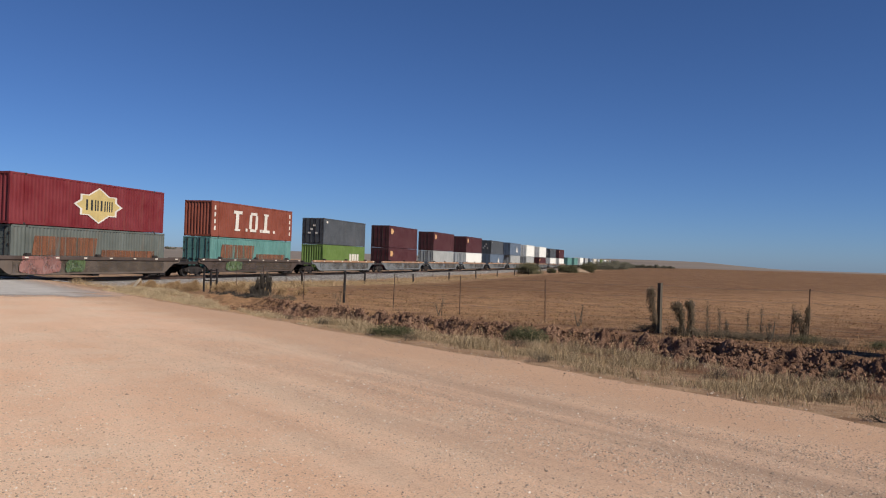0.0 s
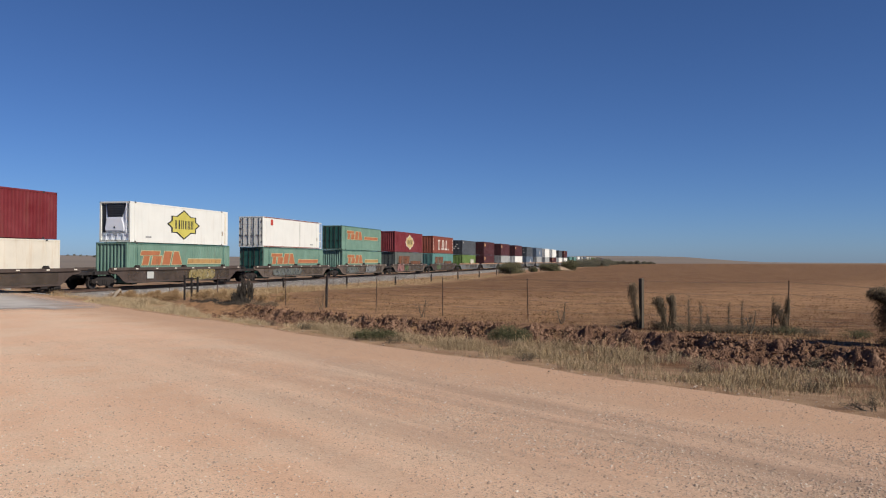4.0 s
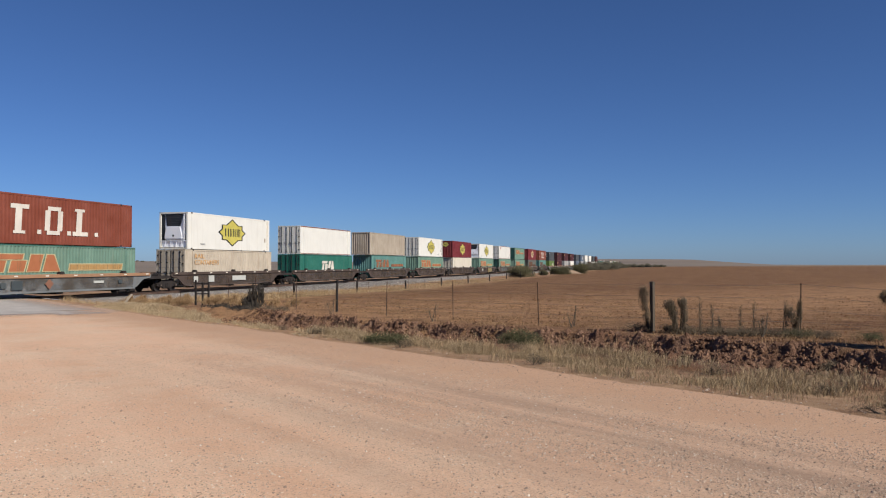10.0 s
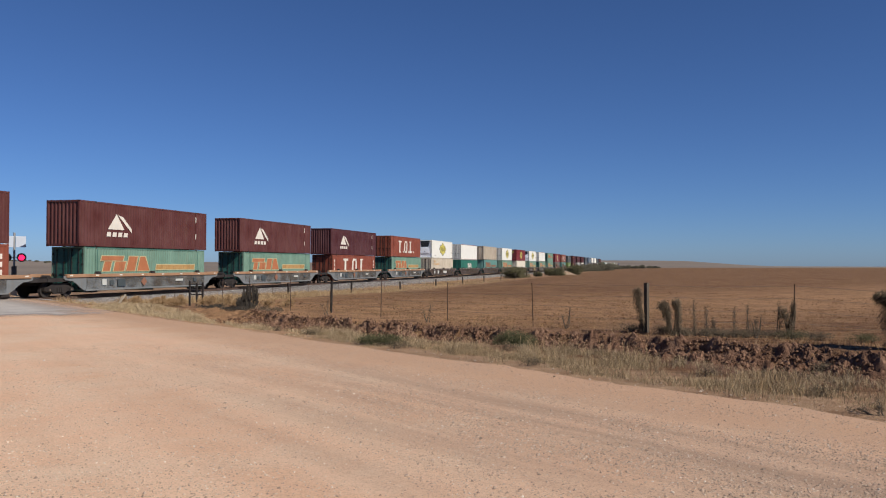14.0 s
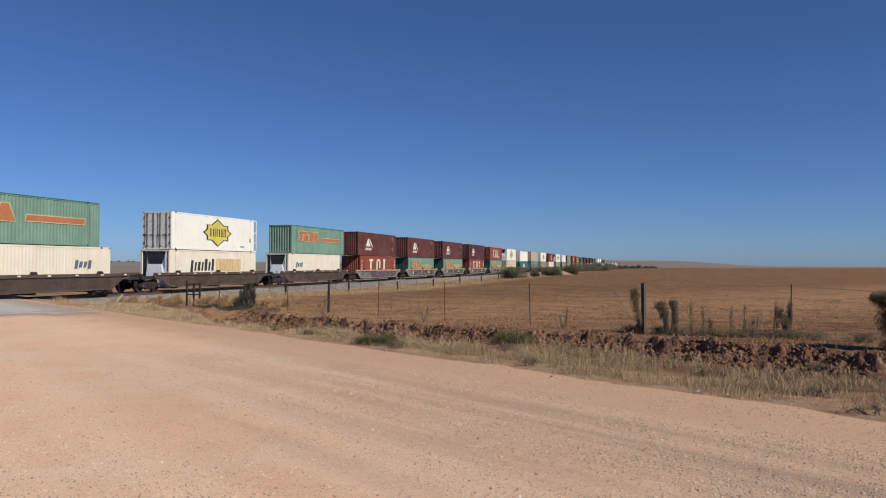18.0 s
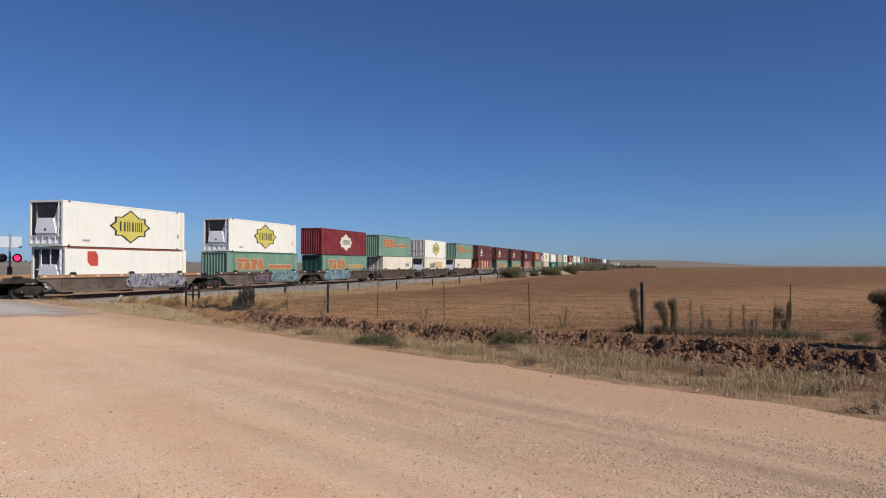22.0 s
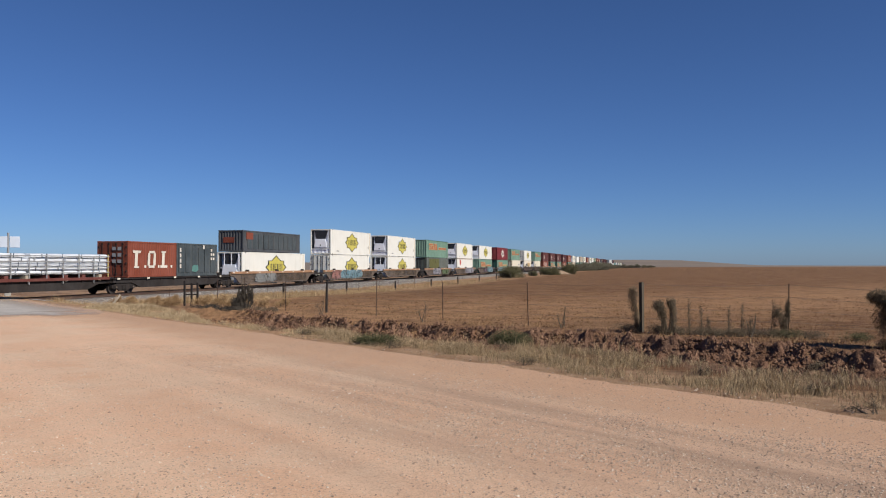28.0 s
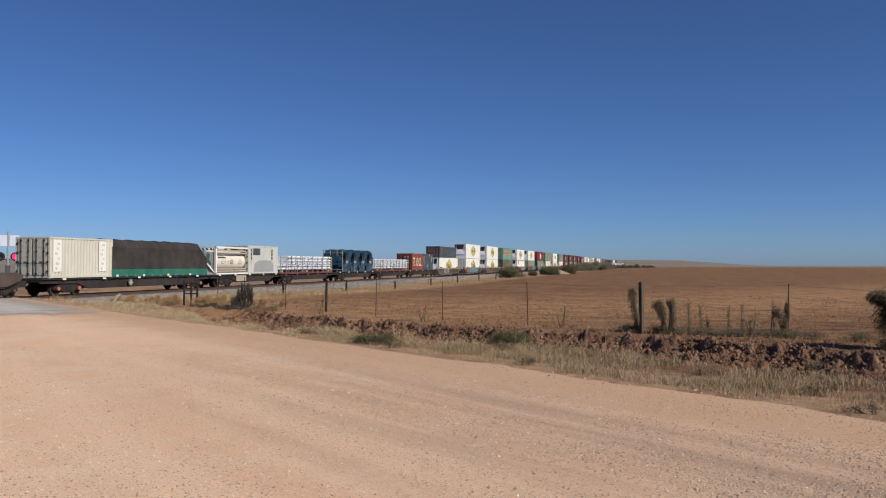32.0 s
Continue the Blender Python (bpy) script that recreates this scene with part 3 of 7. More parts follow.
def field_material():
    """Ploughed brown earth with faint furrows; stubble paddocks far off, greyed in colour for haze."""
    m, nt, b = nodes_of("ploughed_brown_earth", 0.95, spec=0.12)
    tc = nt.nodes.new("ShaderNodeTexCoord")
    sep = nt.nodes.new("ShaderNodeSeparateXYZ")
    nt.links.new(tc.outputs["Object"], sep.inputs[0])
    c = ramp(nt, noise_node(nt, 0.12, 7, 0.65), [(0.32, (0.165, 0.077, 0.036)), (0.5, (0.228, 0.110, 0.052)), (0.70, (0.305, 0.158, 0.077))])
    for along, across, much in ((0.02, 0.22, 0.35), (0.10, 0.9, 0.5), (0.35, 2.6, 0.45)):
        rows = noise_node(nt, 1.0, 5, 0.7, stretch=(along, across, 1.0))
        c = mix(nt, ramp(nt, rows, [(0.40, (much,) * 3), (0.54, (0.0,) * 3)]), c, (0.125, 0.062, 0.031))
    orange = noise_node(nt, 0.6, 9, 0.85)
    c = mix(nt, ramp(nt, orange, [(0.50, (0.0,) * 3), (0.68, (0.5,) * 3)]), c, (0.42, 0.225, 0.105))
    straw = noise_node(nt, 0.9, 8, 0.8, stretch=(0.35, 1.2, 1.0))
    c = mix(nt, ramp(nt, straw, [(0.44, (0.0,) * 3), (0.62, (0.85,) * 3)]), c, (0.42, 0.25, 0.13))
    clump = noise_node(nt, 1.4, 9, 0.85, stretch=(0.5, 1.3, 1.0))
    c = mix(nt, ramp(nt, clump, [(0.40, (0.9,) * 3), (0.51, (0.0,) * 3)]), c, (0.085, 0.042, 0.022))
    f = noise_node(nt, 7.0, 8, 0.8)
    c = mix(nt, ramp(nt, f, [(0.38, (0.38,) * 3), (0.58, (1.0,) * 3)]), (0.035, 0.017, 0.009), c)
    # far stubble colour, with the haze over the distant rise mixed into its grey
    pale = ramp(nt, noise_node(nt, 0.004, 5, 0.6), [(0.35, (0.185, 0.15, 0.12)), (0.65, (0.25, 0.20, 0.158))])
    beyond = nt.nodes.new("ShaderNodeVectorMath")
    beyond.operation = "DOT_PRODUCT"
    beyond.inputs[1].default_value = ACROSS
    nt.links.new(tc.outputs["Object"], beyond.inputs[0])
    verge = nt.nodes.new("ShaderNodeVectorMath")
    verge.operation = "DOT_PRODUCT"
    verge.inputs[1].default_value = EDGE_OUT
    nt.links.new(tc.outputs["Object"], verge.inputs[0])
    start = TRACK.dot(ACROSS)
    edge = EDGE.dot(EDGE_OUT)
    dry = ramp(nt, noise_node(nt, 1.6, 6, 0.7), [(0.35, (0.30, 0.175, 0.10)), (0.65, (0.46, 0.30, 0.18))])
    # dry grass cover on the railway reserve
    band = nt.nodes.new("ShaderNodeMapRange")
    band.inputs[1].default_value, band.inputs[2].default_value = start - 17, start - 14
    nt.links.new(beyond.outputs["Value"], band.inputs[0])
    patch = ramp(nt, noise_node(nt, 0.35, 5, 0.7), [(0.38, (0,) * 3), (0.55, (0.85,) * 3)])
    c = mix(nt, mix(nt, 1.0, band.outputs[0], patch, "MULTIPLY"), c, dry)
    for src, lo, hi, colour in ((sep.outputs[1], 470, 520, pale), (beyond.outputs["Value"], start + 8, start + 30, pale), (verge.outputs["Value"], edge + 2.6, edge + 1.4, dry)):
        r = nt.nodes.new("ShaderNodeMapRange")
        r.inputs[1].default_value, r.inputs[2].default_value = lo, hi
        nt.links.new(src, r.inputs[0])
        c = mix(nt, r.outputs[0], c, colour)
    clay = ramp(nt, noise_node(nt, 5.0, 6, 0.75), [(0.35, (0.10, 0.052, 0.031)), (0.65, (0.25, 0.138, 0.084))])
    for lo, hi in ((2.4, 3.0),):
        r = nt.nodes.new("ShaderNodeMapRange")
        r.inputs[1].default_value, r.inputs[2].default_value = edge + lo, edge + hi
        nt.links.new(verge.outputs["Value"], r.inputs[0])
        q = nt.nodes.new("ShaderNodeMapRange")
        q.inputs[1].default_value, q.inputs[2].default_value = edge + 8.6, edge + 6.6
        nt.links.new(verge.outputs["Value"], q.inputs[0])
        way = nt.nodes.new("ShaderNodeVectorMath")
        way.operation = "DOT_PRODUCT"
        way.inputs[1].default_value = EDGE_WAY
        nt.links.new(tc.outputs["Object"], way.inputs[0])
        near = nt.nodes.new("ShaderNodeMapRange")
        near.inputs[1].default_value, near.inputs[2].default_value = EDGE.dot(EDGE_WAY) + 15, EDGE.dot(EDGE_WAY) + 9
        near.inputs[3].default_value = 0.25
        nt.links.new(way.outputs["Value"], near.inputs[0])
        c = mix(nt, mix(nt, 1.0, mix(nt, 1.0, r.outputs[0], q.outputs[0], "MULTIPLY"), near.outputs[0], "MULTIPLY"), c, clay)
    weedy = nt.nodes.new("ShaderNodeMapRange")
    weedy.inputs[1].default_value, weedy.inputs[2].default_value = EDGE.dot(EDGE_WAY) + 8, EDGE.dot(EDGE_WAY) + 20
    nt.links.new(way.outputs["Value"], weedy.inputs[0])
    ends = nt.nodes.new("ShaderNodeMapRange")
    ends.inputs[1].default_value, ends.inputs[2].default_value = EDGE.dot(EDGE_WAY) + 48, EDGE.dot(EDGE_WAY) + 26
    nt.links.new(way.outputs["Value"], ends.inputs[0])
    tufts = ramp(nt, noise_node(nt, 0.7, 9, 0.8), [(0.40, (0.15,) * 3), (0.60, (0.8,) * 3)])
    c = mix(nt, mix(nt, 1.0, mix(nt, 1.0, weedy.outputs[0], ends.outputs[0], "MULTIPLY"), tufts, "MULTIPLY"), c, (0.43, 0.245, 0.125))
    nt.links.new(c, b.inputs["Base Color"])
    rough = nt.nodes.new("ShaderNodeMath")
    rough.operation = "MULTIPLY_ADD"
    rough.inputs[1].default_value = 1.5
    nt.links.new(clump, rough.inputs[0])
    nt.links.new(f, rough.inputs[2])
    bump(nt, b, rough.outputs[0], 0.9, 0.06)
    return m


M["field"] = field_material()


def road_material():
    """Packed pale gravel: worn wheel tracks along the road, fines, small dark and light stones."""
    m, nt, b = nodes_of("pale_gravel_road", 0.92, spec=0.2)
    tc = nt.nodes.new("ShaderNodeTexCoord")
    mp = nt.nodes.new("ShaderNodeMapping")
    mp.inputs["Rotation"].default_value = (0, 0, -math.atan2(EDGE_WAY.y, EDGE_WAY.x))
    nt.links.new(tc.outputs["Object"], mp.inputs[0])
    st = nt.nodes.new("ShaderNodeMapping")
    st.inputs["Scale"].default_value = (0.05, 0.8, 1.0)
    nt.links.new(mp.outputs[0], st.inputs[0])
    n = nt.nodes.new("ShaderNodeTexNoise")
    n.inputs["Scale"].default_value, n.inputs["Detail"].default_value = 1.0, 3
    nt.links.new(st.outputs[0], n.inputs["Vector"])
    c = ramp(nt, n.outputs["Fac"], [(0.30, (0.66, 0.405, 0.255)), (0.5, (0.72, 0.455, 0.295)), (0.70, (0.76, 0.51, 0.34))])
    c = mix(nt, ramp(nt, noise_node(nt, 0.5, 6, 0.65), [(0.44, (0.0,) * 3), (0.66, (0.8,) * 3)]), c, (0.72, 0.52, 0.36))
    sideways = nt.nodes.new("ShaderNodeVectorMath")
    sideways.operation = "DOT_PRODUCT"
    sideways.inputs[1].default_value = EDGE_OUT
    nt.links.new(tc.outputs["Object"], sideways.inputs[0])
    windrow = nt.nodes.new("ShaderNodeMapRange")
    windrow.inputs[1].default_value, windrow.inputs[2].default_value = EDGE.dot(EDGE_OUT) - 8.0, EDGE.dot(EDGE_OUT) - 3.5
    nt.links.new(sideways.outputs["Value"], windrow.inputs[0])
    lane = nt.nodes.new("ShaderNodeMapping")
    lane.inputs["Scale"].default_value = (0.10, 1.5, 1.0)
    nt.links.new(mp.outputs[0], lane.inputs[0])
    tracks = nt.nodes.new("ShaderNodeTexNoise")
    tracks.inputs["Scale"].default_value, tracks.inputs["Detail"].default_value, tracks.inputs["Roughness"].default_value = 1.0, 6, 0.65
    nt.links.new(lane.outputs[0], tracks.inputs["Vector"])
    heaped = mix(nt, 1.0, windrow.outputs[0], ramp(nt, tracks.outputs["Fac"], [(0.36, (0.25,) * 3), (0.60, (1.0,) * 3)]), "MULTIPLY")
    clean = nt.nodes.new("ShaderNodeMapRange")
    clean.inputs[1].default_value, clean.inputs[2].default_value = EDGE.dot(EDGE_OUT) - 1.0, EDGE.dot(EDGE_OUT) - 2.8
    nt.links.new(sideways.outputs["Value"], clean.inputs[0])
    onward = nt.nodes.new("ShaderNodeVectorMath")
    onward.operation = "DOT_PRODUCT"
    onward.inputs[1].default_value = EDGE_WAY
    nt.links.new(tc.outputs["Object"], onward.inputs[0])
    thin = nt.nodes.new("ShaderNodeMapRange")
    thin.inputs[1].default_value, thin.inputs[2].default_value = EDGE.dot(EDGE_WAY) + 16, EDGE.dot(EDGE_WAY) + 2
    thin.inputs[3].default_value = 0.0
    nt.links.new(onward.outputs["Value"], thin.inputs[0])
    heaped = mix(nt, 1.0, heaped, clean.outputs[0], "MULTIPLY")
    heaped = mix(nt, 1.0, heaped, thin.outputs[0], "MULTIPLY")
    c = mix(nt, heaped, c, (0.37, 0.245, 0.165))
    c = mix(nt, ramp(nt, tracks.outputs["Fac"], [(0.30, (0.14,) * 3), (0.46, (0.0,) * 3)]), c, (0.58, 0.36, 0.225))
    lip = nt.nodes.new("ShaderNodeMapRange")
    lip.inputs[1].default_value, lip.inputs[2].default_value = EDGE.dot(EDGE_OUT) - 3.2, EDGE.dot(EDGE_OUT) - 1.2
    nt.links.new(sideways.outputs["Value"], lip.inputs[0])
    c = mix(nt, mix(nt, 1.0, lip.outputs[0], (0.8, 0.8, 0.8), "MULTIPLY"), c, (0.48, 0.29, 0.175))
    scuff = noise_node(nt, 1.0, 4, 0.6, stretch=(0.9, 2.6, 1.0))
    c = mix(nt, ramp(nt, scuff, [(0.66, (0.0,) * 3), (0.74, (0.55,) * 3)]), c, (0.74, 0.53, 0.38))
    fine = noise_node(nt, 38.0, 5, 0.85)
    c = mix(nt, ramp(nt, fine, [(0.37, (0.58,) * 3), (0.52, (1.0,) * 3)]), (0.19, 0.115, 0.075), c)
    loose = noise_node(nt, 0.9, 4, 0.7)
    grain = nt.nodes.new("ShaderNodeTexVoronoi")
    grain.inputs["Scale"].default_value = 42.0
    nt.links.new(tc.outputs["Object"], grain.inputs["Vector"])
    spots = ramp(nt, grain.outputs["Distance"], [(0.24, (1.0,) * 3), (0.36, (0.0,) * 3)])
    where = mix(nt, 1.0, ramp(nt, loose, [(0.40, (0.0,) * 3), (0.60, (0.95,) * 3)]), ramp(nt, windrow.outputs[0], [(0.0, (0.25,) * 3), (1.0, (1.0,) * 3)]), "MULTIPLY")
    tone = nt.nodes.new("ShaderNodeSeparateColor")
    nt.links.new(grain.outputs["Color"], tone.inputs[0])
    stone = ramp(nt, tone.outputs[0], [(0.25, (0.20, 0.14, 0.105)), (0.55, (0.36, 0.26, 0.19)), (0.9, (0.62, 0.46, 0.34))])
    c = mix(nt, mix(nt, 1.0, spots, where, "MULTIPLY"), c, stone)
    nt.links.new(c, b.inputs["Base Color"])
    bump(nt, b, fine, 0.35, 0.02)
    return m


M["road"] = road_material()


def bitumen_material():
    """Worn pale bitumen, dusted over with road gravel towards its ragged end."""
    m, nt, b = nodes_of("worn_bitumen", 0.9, spec=0.2)
    tc = nt.nodes.new("ShaderNodeTexCoord")
    d = nt.nodes.new("ShaderNodeVectorMath")
    d.operation = "DOT_PRODUCT"
    d.inputs[1].default_value = EDGE_WAY
    nt.links.new(tc.outputs["Object"], d.inputs[0])
    r = nt.nodes.new("ShaderNodeMapRange")
    start = EDGE.dot(EDGE_WAY)
    r.inputs[1].default_value, r.inputs[2].default_value = start + 27, start + 38
    nt.links.new(d.outputs["Value"], r.inputs[0])
    seal = ramp(nt, noise_node(nt, 1.1, 6, 0.7), [(0.3, (0.41, 0.375, 0.335)), (0.7, (0.53, 0.485, 0.435))])
    add = nt.nodes.new("ShaderNodeMath")
    add.operation = "ADD"
    nt.links.new(r.outputs[0], add.inputs[0])
    nt.links.new(noise_node(nt, 0.45, 7, 0.7, stretch=(1.0, 1.0, 1.0)), add.inputs[1])
    c = seal
    v = nt.nodes.new("ShaderNodeVectorMath")
    v.operation = "DOT_PRODUCT"
    v.inputs[1].default_value = EDGE_OUT
    nt.links.new(tc.outputs["Object"], v.inputs[0])
    side = nt.nodes.new("ShaderNodeMapRange")
    side.inputs[1].default_value, side.inputs[2].default_value = EDGE.dot(EDGE_OUT) + 0.1, EDGE.dot(EDGE_OUT) - 2.4
    nt.links.new(v.outputs["Value"], side.inputs[0])
    worn = nt.nodes.new("ShaderNodeMath")
    worn.operation = "MULTIPLY"
    nt.links.new(ramp(nt, add.outputs[0], [(0.60, (0.0,) * 3), (0.95, (1.0,) * 3)]), worn.inputs[0])
    nt.links.new(side.outputs[0], worn.inputs[1])
    nt.links.new(worn.outputs[0], b.inputs["Alpha"])
    fine = noise_node(nt, 40.0, 5, 0.8)
    c = mix(nt, ramp(nt, fine, [(0.36, (0.7,) * 3), (0.55, (1.0,) * 3)]), (0.16, 0.11, 0.08), c)
    nt.links.new(c, b.inputs["Base Color"])
    bump(nt, b, fine, 0.3, 0.02)
    return m


M["bitumen"] = bitumen_material()
M["ballast"] = earth("grey_ballast", [(0.3, (0.17, 0.15, 0.13)), (0.7, (0.285, 0.25, 0.22))], 2.0, 10.0, 1.0, speck=(9.0, 0.60, (0.46, 0.43, 0.40)))
M["clay"] = earth("red_brown_clay", [(0.3, (0.145, 0.076, 0.047)), (0.5, (0.23, 0.127, 0.08)), (0.75, (0.33, 0.20, 0.13))], 2.2, 18.0, 0.9)
M["rail_steel"] = paint("rusty_rail", (0.08, 0.045, 0.03), 0.6)
M["post_steel"] = paint("rusty_post_steel", (0.085, 0.048, 0.033), 0.75)
M["post_wood"] = paint("weathered_post_wood", (0.085, 0.066, 0.046), 0.9)
M["sand"] = earth("pale_sand", [(0.3, (0.30, 0.20, 0.13)), (0.7, (0.42, 0.30, 0.20))], 1.0, 8.0, 0.5)
M["wire"] = paint("dull_fence_wire", (0.16, 0.13, 0.11), 0.6)


# ---- the lie of the land ----
def smooth(a, b, x):
    t = min(1.0, max(0.0, (x - a) / (b - a)))
    return t * t * (3 - 2 * t)


def road_z(x, y):
    return -0.0055 * min(max(y, -40.0), 56.0)


def uw(x, y):
    p = Vector((x, y, 0)) - EDGE
    return p.dot(EDGE_OUT), p.dot(EDGE_WAY)


def track_off(x, y):
    """Metres from the track's middle towards the camera, and along it."""
    p = Vector((x, y, 0)) - TRACK
    return -p.dot(ACROSS), p.dot(ALONG)


def bank_line(w):
    """How far the top of the ditch's far bank lies from the road's edge."""
    return 4.3 + 0.9 * smooth(19, 14.5, w) + 1.5 * smooth(14.5, 10.5, w) + 0.8 * smooth(10, 4, w) + 0.35 * noise.noise((w * 0.45, 3.1, 0)) + 0.20 * noise.noise((w * 1.7, 1.7, 0)) + 0.10 * noise.noise((w * 4.3, 2.7, 0))


def ground_z(x, y):
    u, w = uw(x, y)
    off, s = track_off(x, y)
    base = road_z(x, y)
    z = base - 0.03
    if u > 0:
        bank = bank_line(w) if w < 33 else 4.3
        along = smooth(31, 23, w)
        foot = bank - 1.5 - 0.3 * noise.noise((w * 0.8, 6.0, 0))
        # a shallow near side, a lumpy slope of fallen clay and a steep broken lip
        cutting = 0.50 * smooth(bank - 3.9, bank - 2.5, u) * (1 - 0.50 * smooth(foot, bank - 0.35, u)) * (1 - smooth(bank - 0.35, bank, u))
        z -= along * (cutting + 0.04 * smooth(0, 1.5, u))
        z += along * 0.09 * smooth(bank - 0.1, bank + 0.15, u) * (1 - smooth(bank + 0.6, bank + 4.0, u))
        z -= 0.40 * smooth(11, 40, u)
        if foot - 0.4 < u < bank + 0.25 and w < 31:
            lump = smooth(foot - 0.4, foot + 0.2, u) * (1 - smooth(bank - 0.02, bank + 0.25, u))
            z += lump * (0.15 * noise.noise((x * 1.9, y * 1.9, 0)) + 0.12 * noise.noise((x * 4.5, y * 4.5, 2)) + 0.06 * noise.noise((x * 9, y * 9, 3)))
        elif u >= bank:
            z += 0.05 * noise.noise((x * 3.1, y * 3.1, 4)) * smooth(31, 27, w) * (1 - smooth(bank + 0.3, bank + 2.5, u))
        z += 0.05 * noise.noise((x * 0.7, y * 0.7, 5)) * smooth(0.2, 2, u)
    if off < 15:
        z -= (0.50 - 0.2 * smooth(0, 40, s)) * smooth(15, 5, off) * smooth(0.4, 4.0, u) * smooth(-40, -4, off)
    far = math.hypot(x, y)
    if y > 0 and off > 4:
        z += 0.35 * smooth(170, 480, far) * smooth(8, 70, off)
    a = x / max(far, 1)
    if y > 0 and far > 500:
        # a low rise far off, which falls away to the right
        lift = 6.2 * smooth(0.12, 0.19, a) - 11.0 * smooth(0.27, 0.40, a)
        aim = 1.8 + lift / 1450 * far
        z += (aim - z) * max(smooth(500, 2300, far) * smooth(4, 60, off), smooth(1500, 2600, far) * smooth(0.08, 0.15, a))
    z += 0.7 * math.exp(-((x - 28.3) ** 2 + (y - 183) ** 2 * 0.4) / 9.0)
    if off < -30:
        z += 6.6 * smooth(60, 1100, -off) + 2.0 * smooth(900, 1600, -off) * noise.noise((s * 0.002, 4.0, 0))
    return z


def spread(lo, fine_lo, fine_hi, hi, step, grow=1.16):
    out = list(np.arange(fine_lo, fine_hi + 1e-6, step))
    d, x = step, fine_hi
    while x < hi:
        d *= grow
        x += d
        out.append(x)
    d, x = step, fine_lo
    while x > lo:
        d *= grow
        x -= d
        out.insert(0, x)
    return out


def sheet(name, xs, ys, height, material, keep=None):
    verts, faces, index = [], [], {}
    for j, y in enumerate(ys):
        for i, x in enumerate(xs):
            index[i, j] = len(verts)
            verts.append((x, y, height(x, y)))
    for j in range(len(ys) - 1):
        for i in range(len(xs) - 1):
            faces.append((index[i, j], index[i + 1, j], index[i + 1, j + 1], index[i, j + 1]))
    me = bpy.data.meshes.new(name)
    me.from_pydata(verts, [], faces)
    me.polygons.foreach_set("use_smooth", [True] * len(faces))
    me.materials.append(material)
    return new(name, me)


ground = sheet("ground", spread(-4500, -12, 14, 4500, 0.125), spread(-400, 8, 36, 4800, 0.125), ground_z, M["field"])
tagged(ground, "wide bare brown ploughed field with stubble", "field", kind="structure")


def strip(name, u0, u1, w0, w1, du, dw, lift, material, ragged=0.0):
    verts, faces = [], []
    nu, nw = int((u1 - u0) / du), int((w1 - w0) / dw)
    for j in range(nw + 1):
        for i in range(nu + 1):
            u, w = u0 + (u1 - u0) * i / nu, w0 + (w1 - w0) * j / nw
            if i == nu:
                u += ragged * (noise.noise((w * 0.6, 8.0, 0)) + 0.6 * noise.noise((w * 2.4, 9.0, 0)))
            p = EDGE + EDGE_OUT * u + EDGE_WAY * w
            edge = -0.034 * smooth(u1 - 0.9, u1, u)
            verts.append((p.x, p.y, road_z(p.x, p.y) + lift + edge + 0.012 * noise.noise((p.x * 0.5, p.y * 0.5, 0))))
    for j in range(nw):
        for i in range(nu):
            a = j * (nu + 1) + i
            faces.append((a, a + 1, a + nu + 2, a + nu + 1))
    me = bpy.data.meshes.new(name)
    me.from_pydata(verts, [], faces)
    me.polygons.foreach_set("use_smooth", [True] * len(faces))
    me.materials.append(material)
    return new(name, me)


def broken_bank():
    """The ditch's far side: a sheet of cracked, crumbling clay laid over the slope."""
    verts, faces = [], []
    nu, nw = 46, 800
    for j in range(nw + 1):
        w = -7 + 34.5 * j / nw
        bank = bank_line(w)
        for i in range(nu + 1):
            u = bank - 1.75 + 2.05 * i / nu
            p = EDGE + EDGE_OUT * u + EDGE_WAY * w
            fade = smooth(0, 0.22, i / nu) * smooth(1.0, 0.86, i / nu) * smooth(27.5, 24, w)
            q = Vector((p.x, p.y, 0))
            bend = Vector((noise.noise(q * 1.7), noise.noise(q * 1.7 + Vector((9, 0, 0))), 0)) * 0.22
            coarse = noise.voronoi((q + bend) * 1.9)[0]
            fine = noise.voronoi((q + bend) * 5.0)[0]
            rough = 0.22 * min(coarse[1] - coarse[0], 0.32) + 0.16 * min(fine[1] - fine[0], 0.30) + 0.09 * noise.noise(q * 2.7) + 0.05 * noise.noise(q * 8.0) - 0.03
            verts.append((p.x, p.y, ground_z(p.x, p.y) + fade * rough - 0.09 * (1 - fade)))
    for j in range(nw):
        for i in range(nu):
            a = j * (nu + 1) + i
            faces.append((a, a + 1, a + nu + 2, a + nu + 1))
    me = bpy.data.meshes.new("ditch_bank")
    me.from_pydata(verts, [], faces)
    me.materials.append(M["clay"])
    return tagged(new("ditch_bank", me), "crumbling bank of cracked red-brown clay beside the ditch", "bank", kind="structure")


broken_bank()
road = tagged(strip("road", -16, 0.05, -30, 60, 0.4, 0.4, 0.0, M["road"], 0.22), "pale orange gravel road with loose stones", "road", kind="structure")

# ---- railway ----
def track_strip(name, profile, s0, s1, material, z0):
    bm = bmesh.new()
    prism(bm, profile, "x", s0, s1)
    ob = new(name, mesh_from(name, bm, material))
    ob.matrix_basis = pose(TRACK.x, TRACK.y, z0, 0, math.degrees(FALL), HEADING)
    return ob


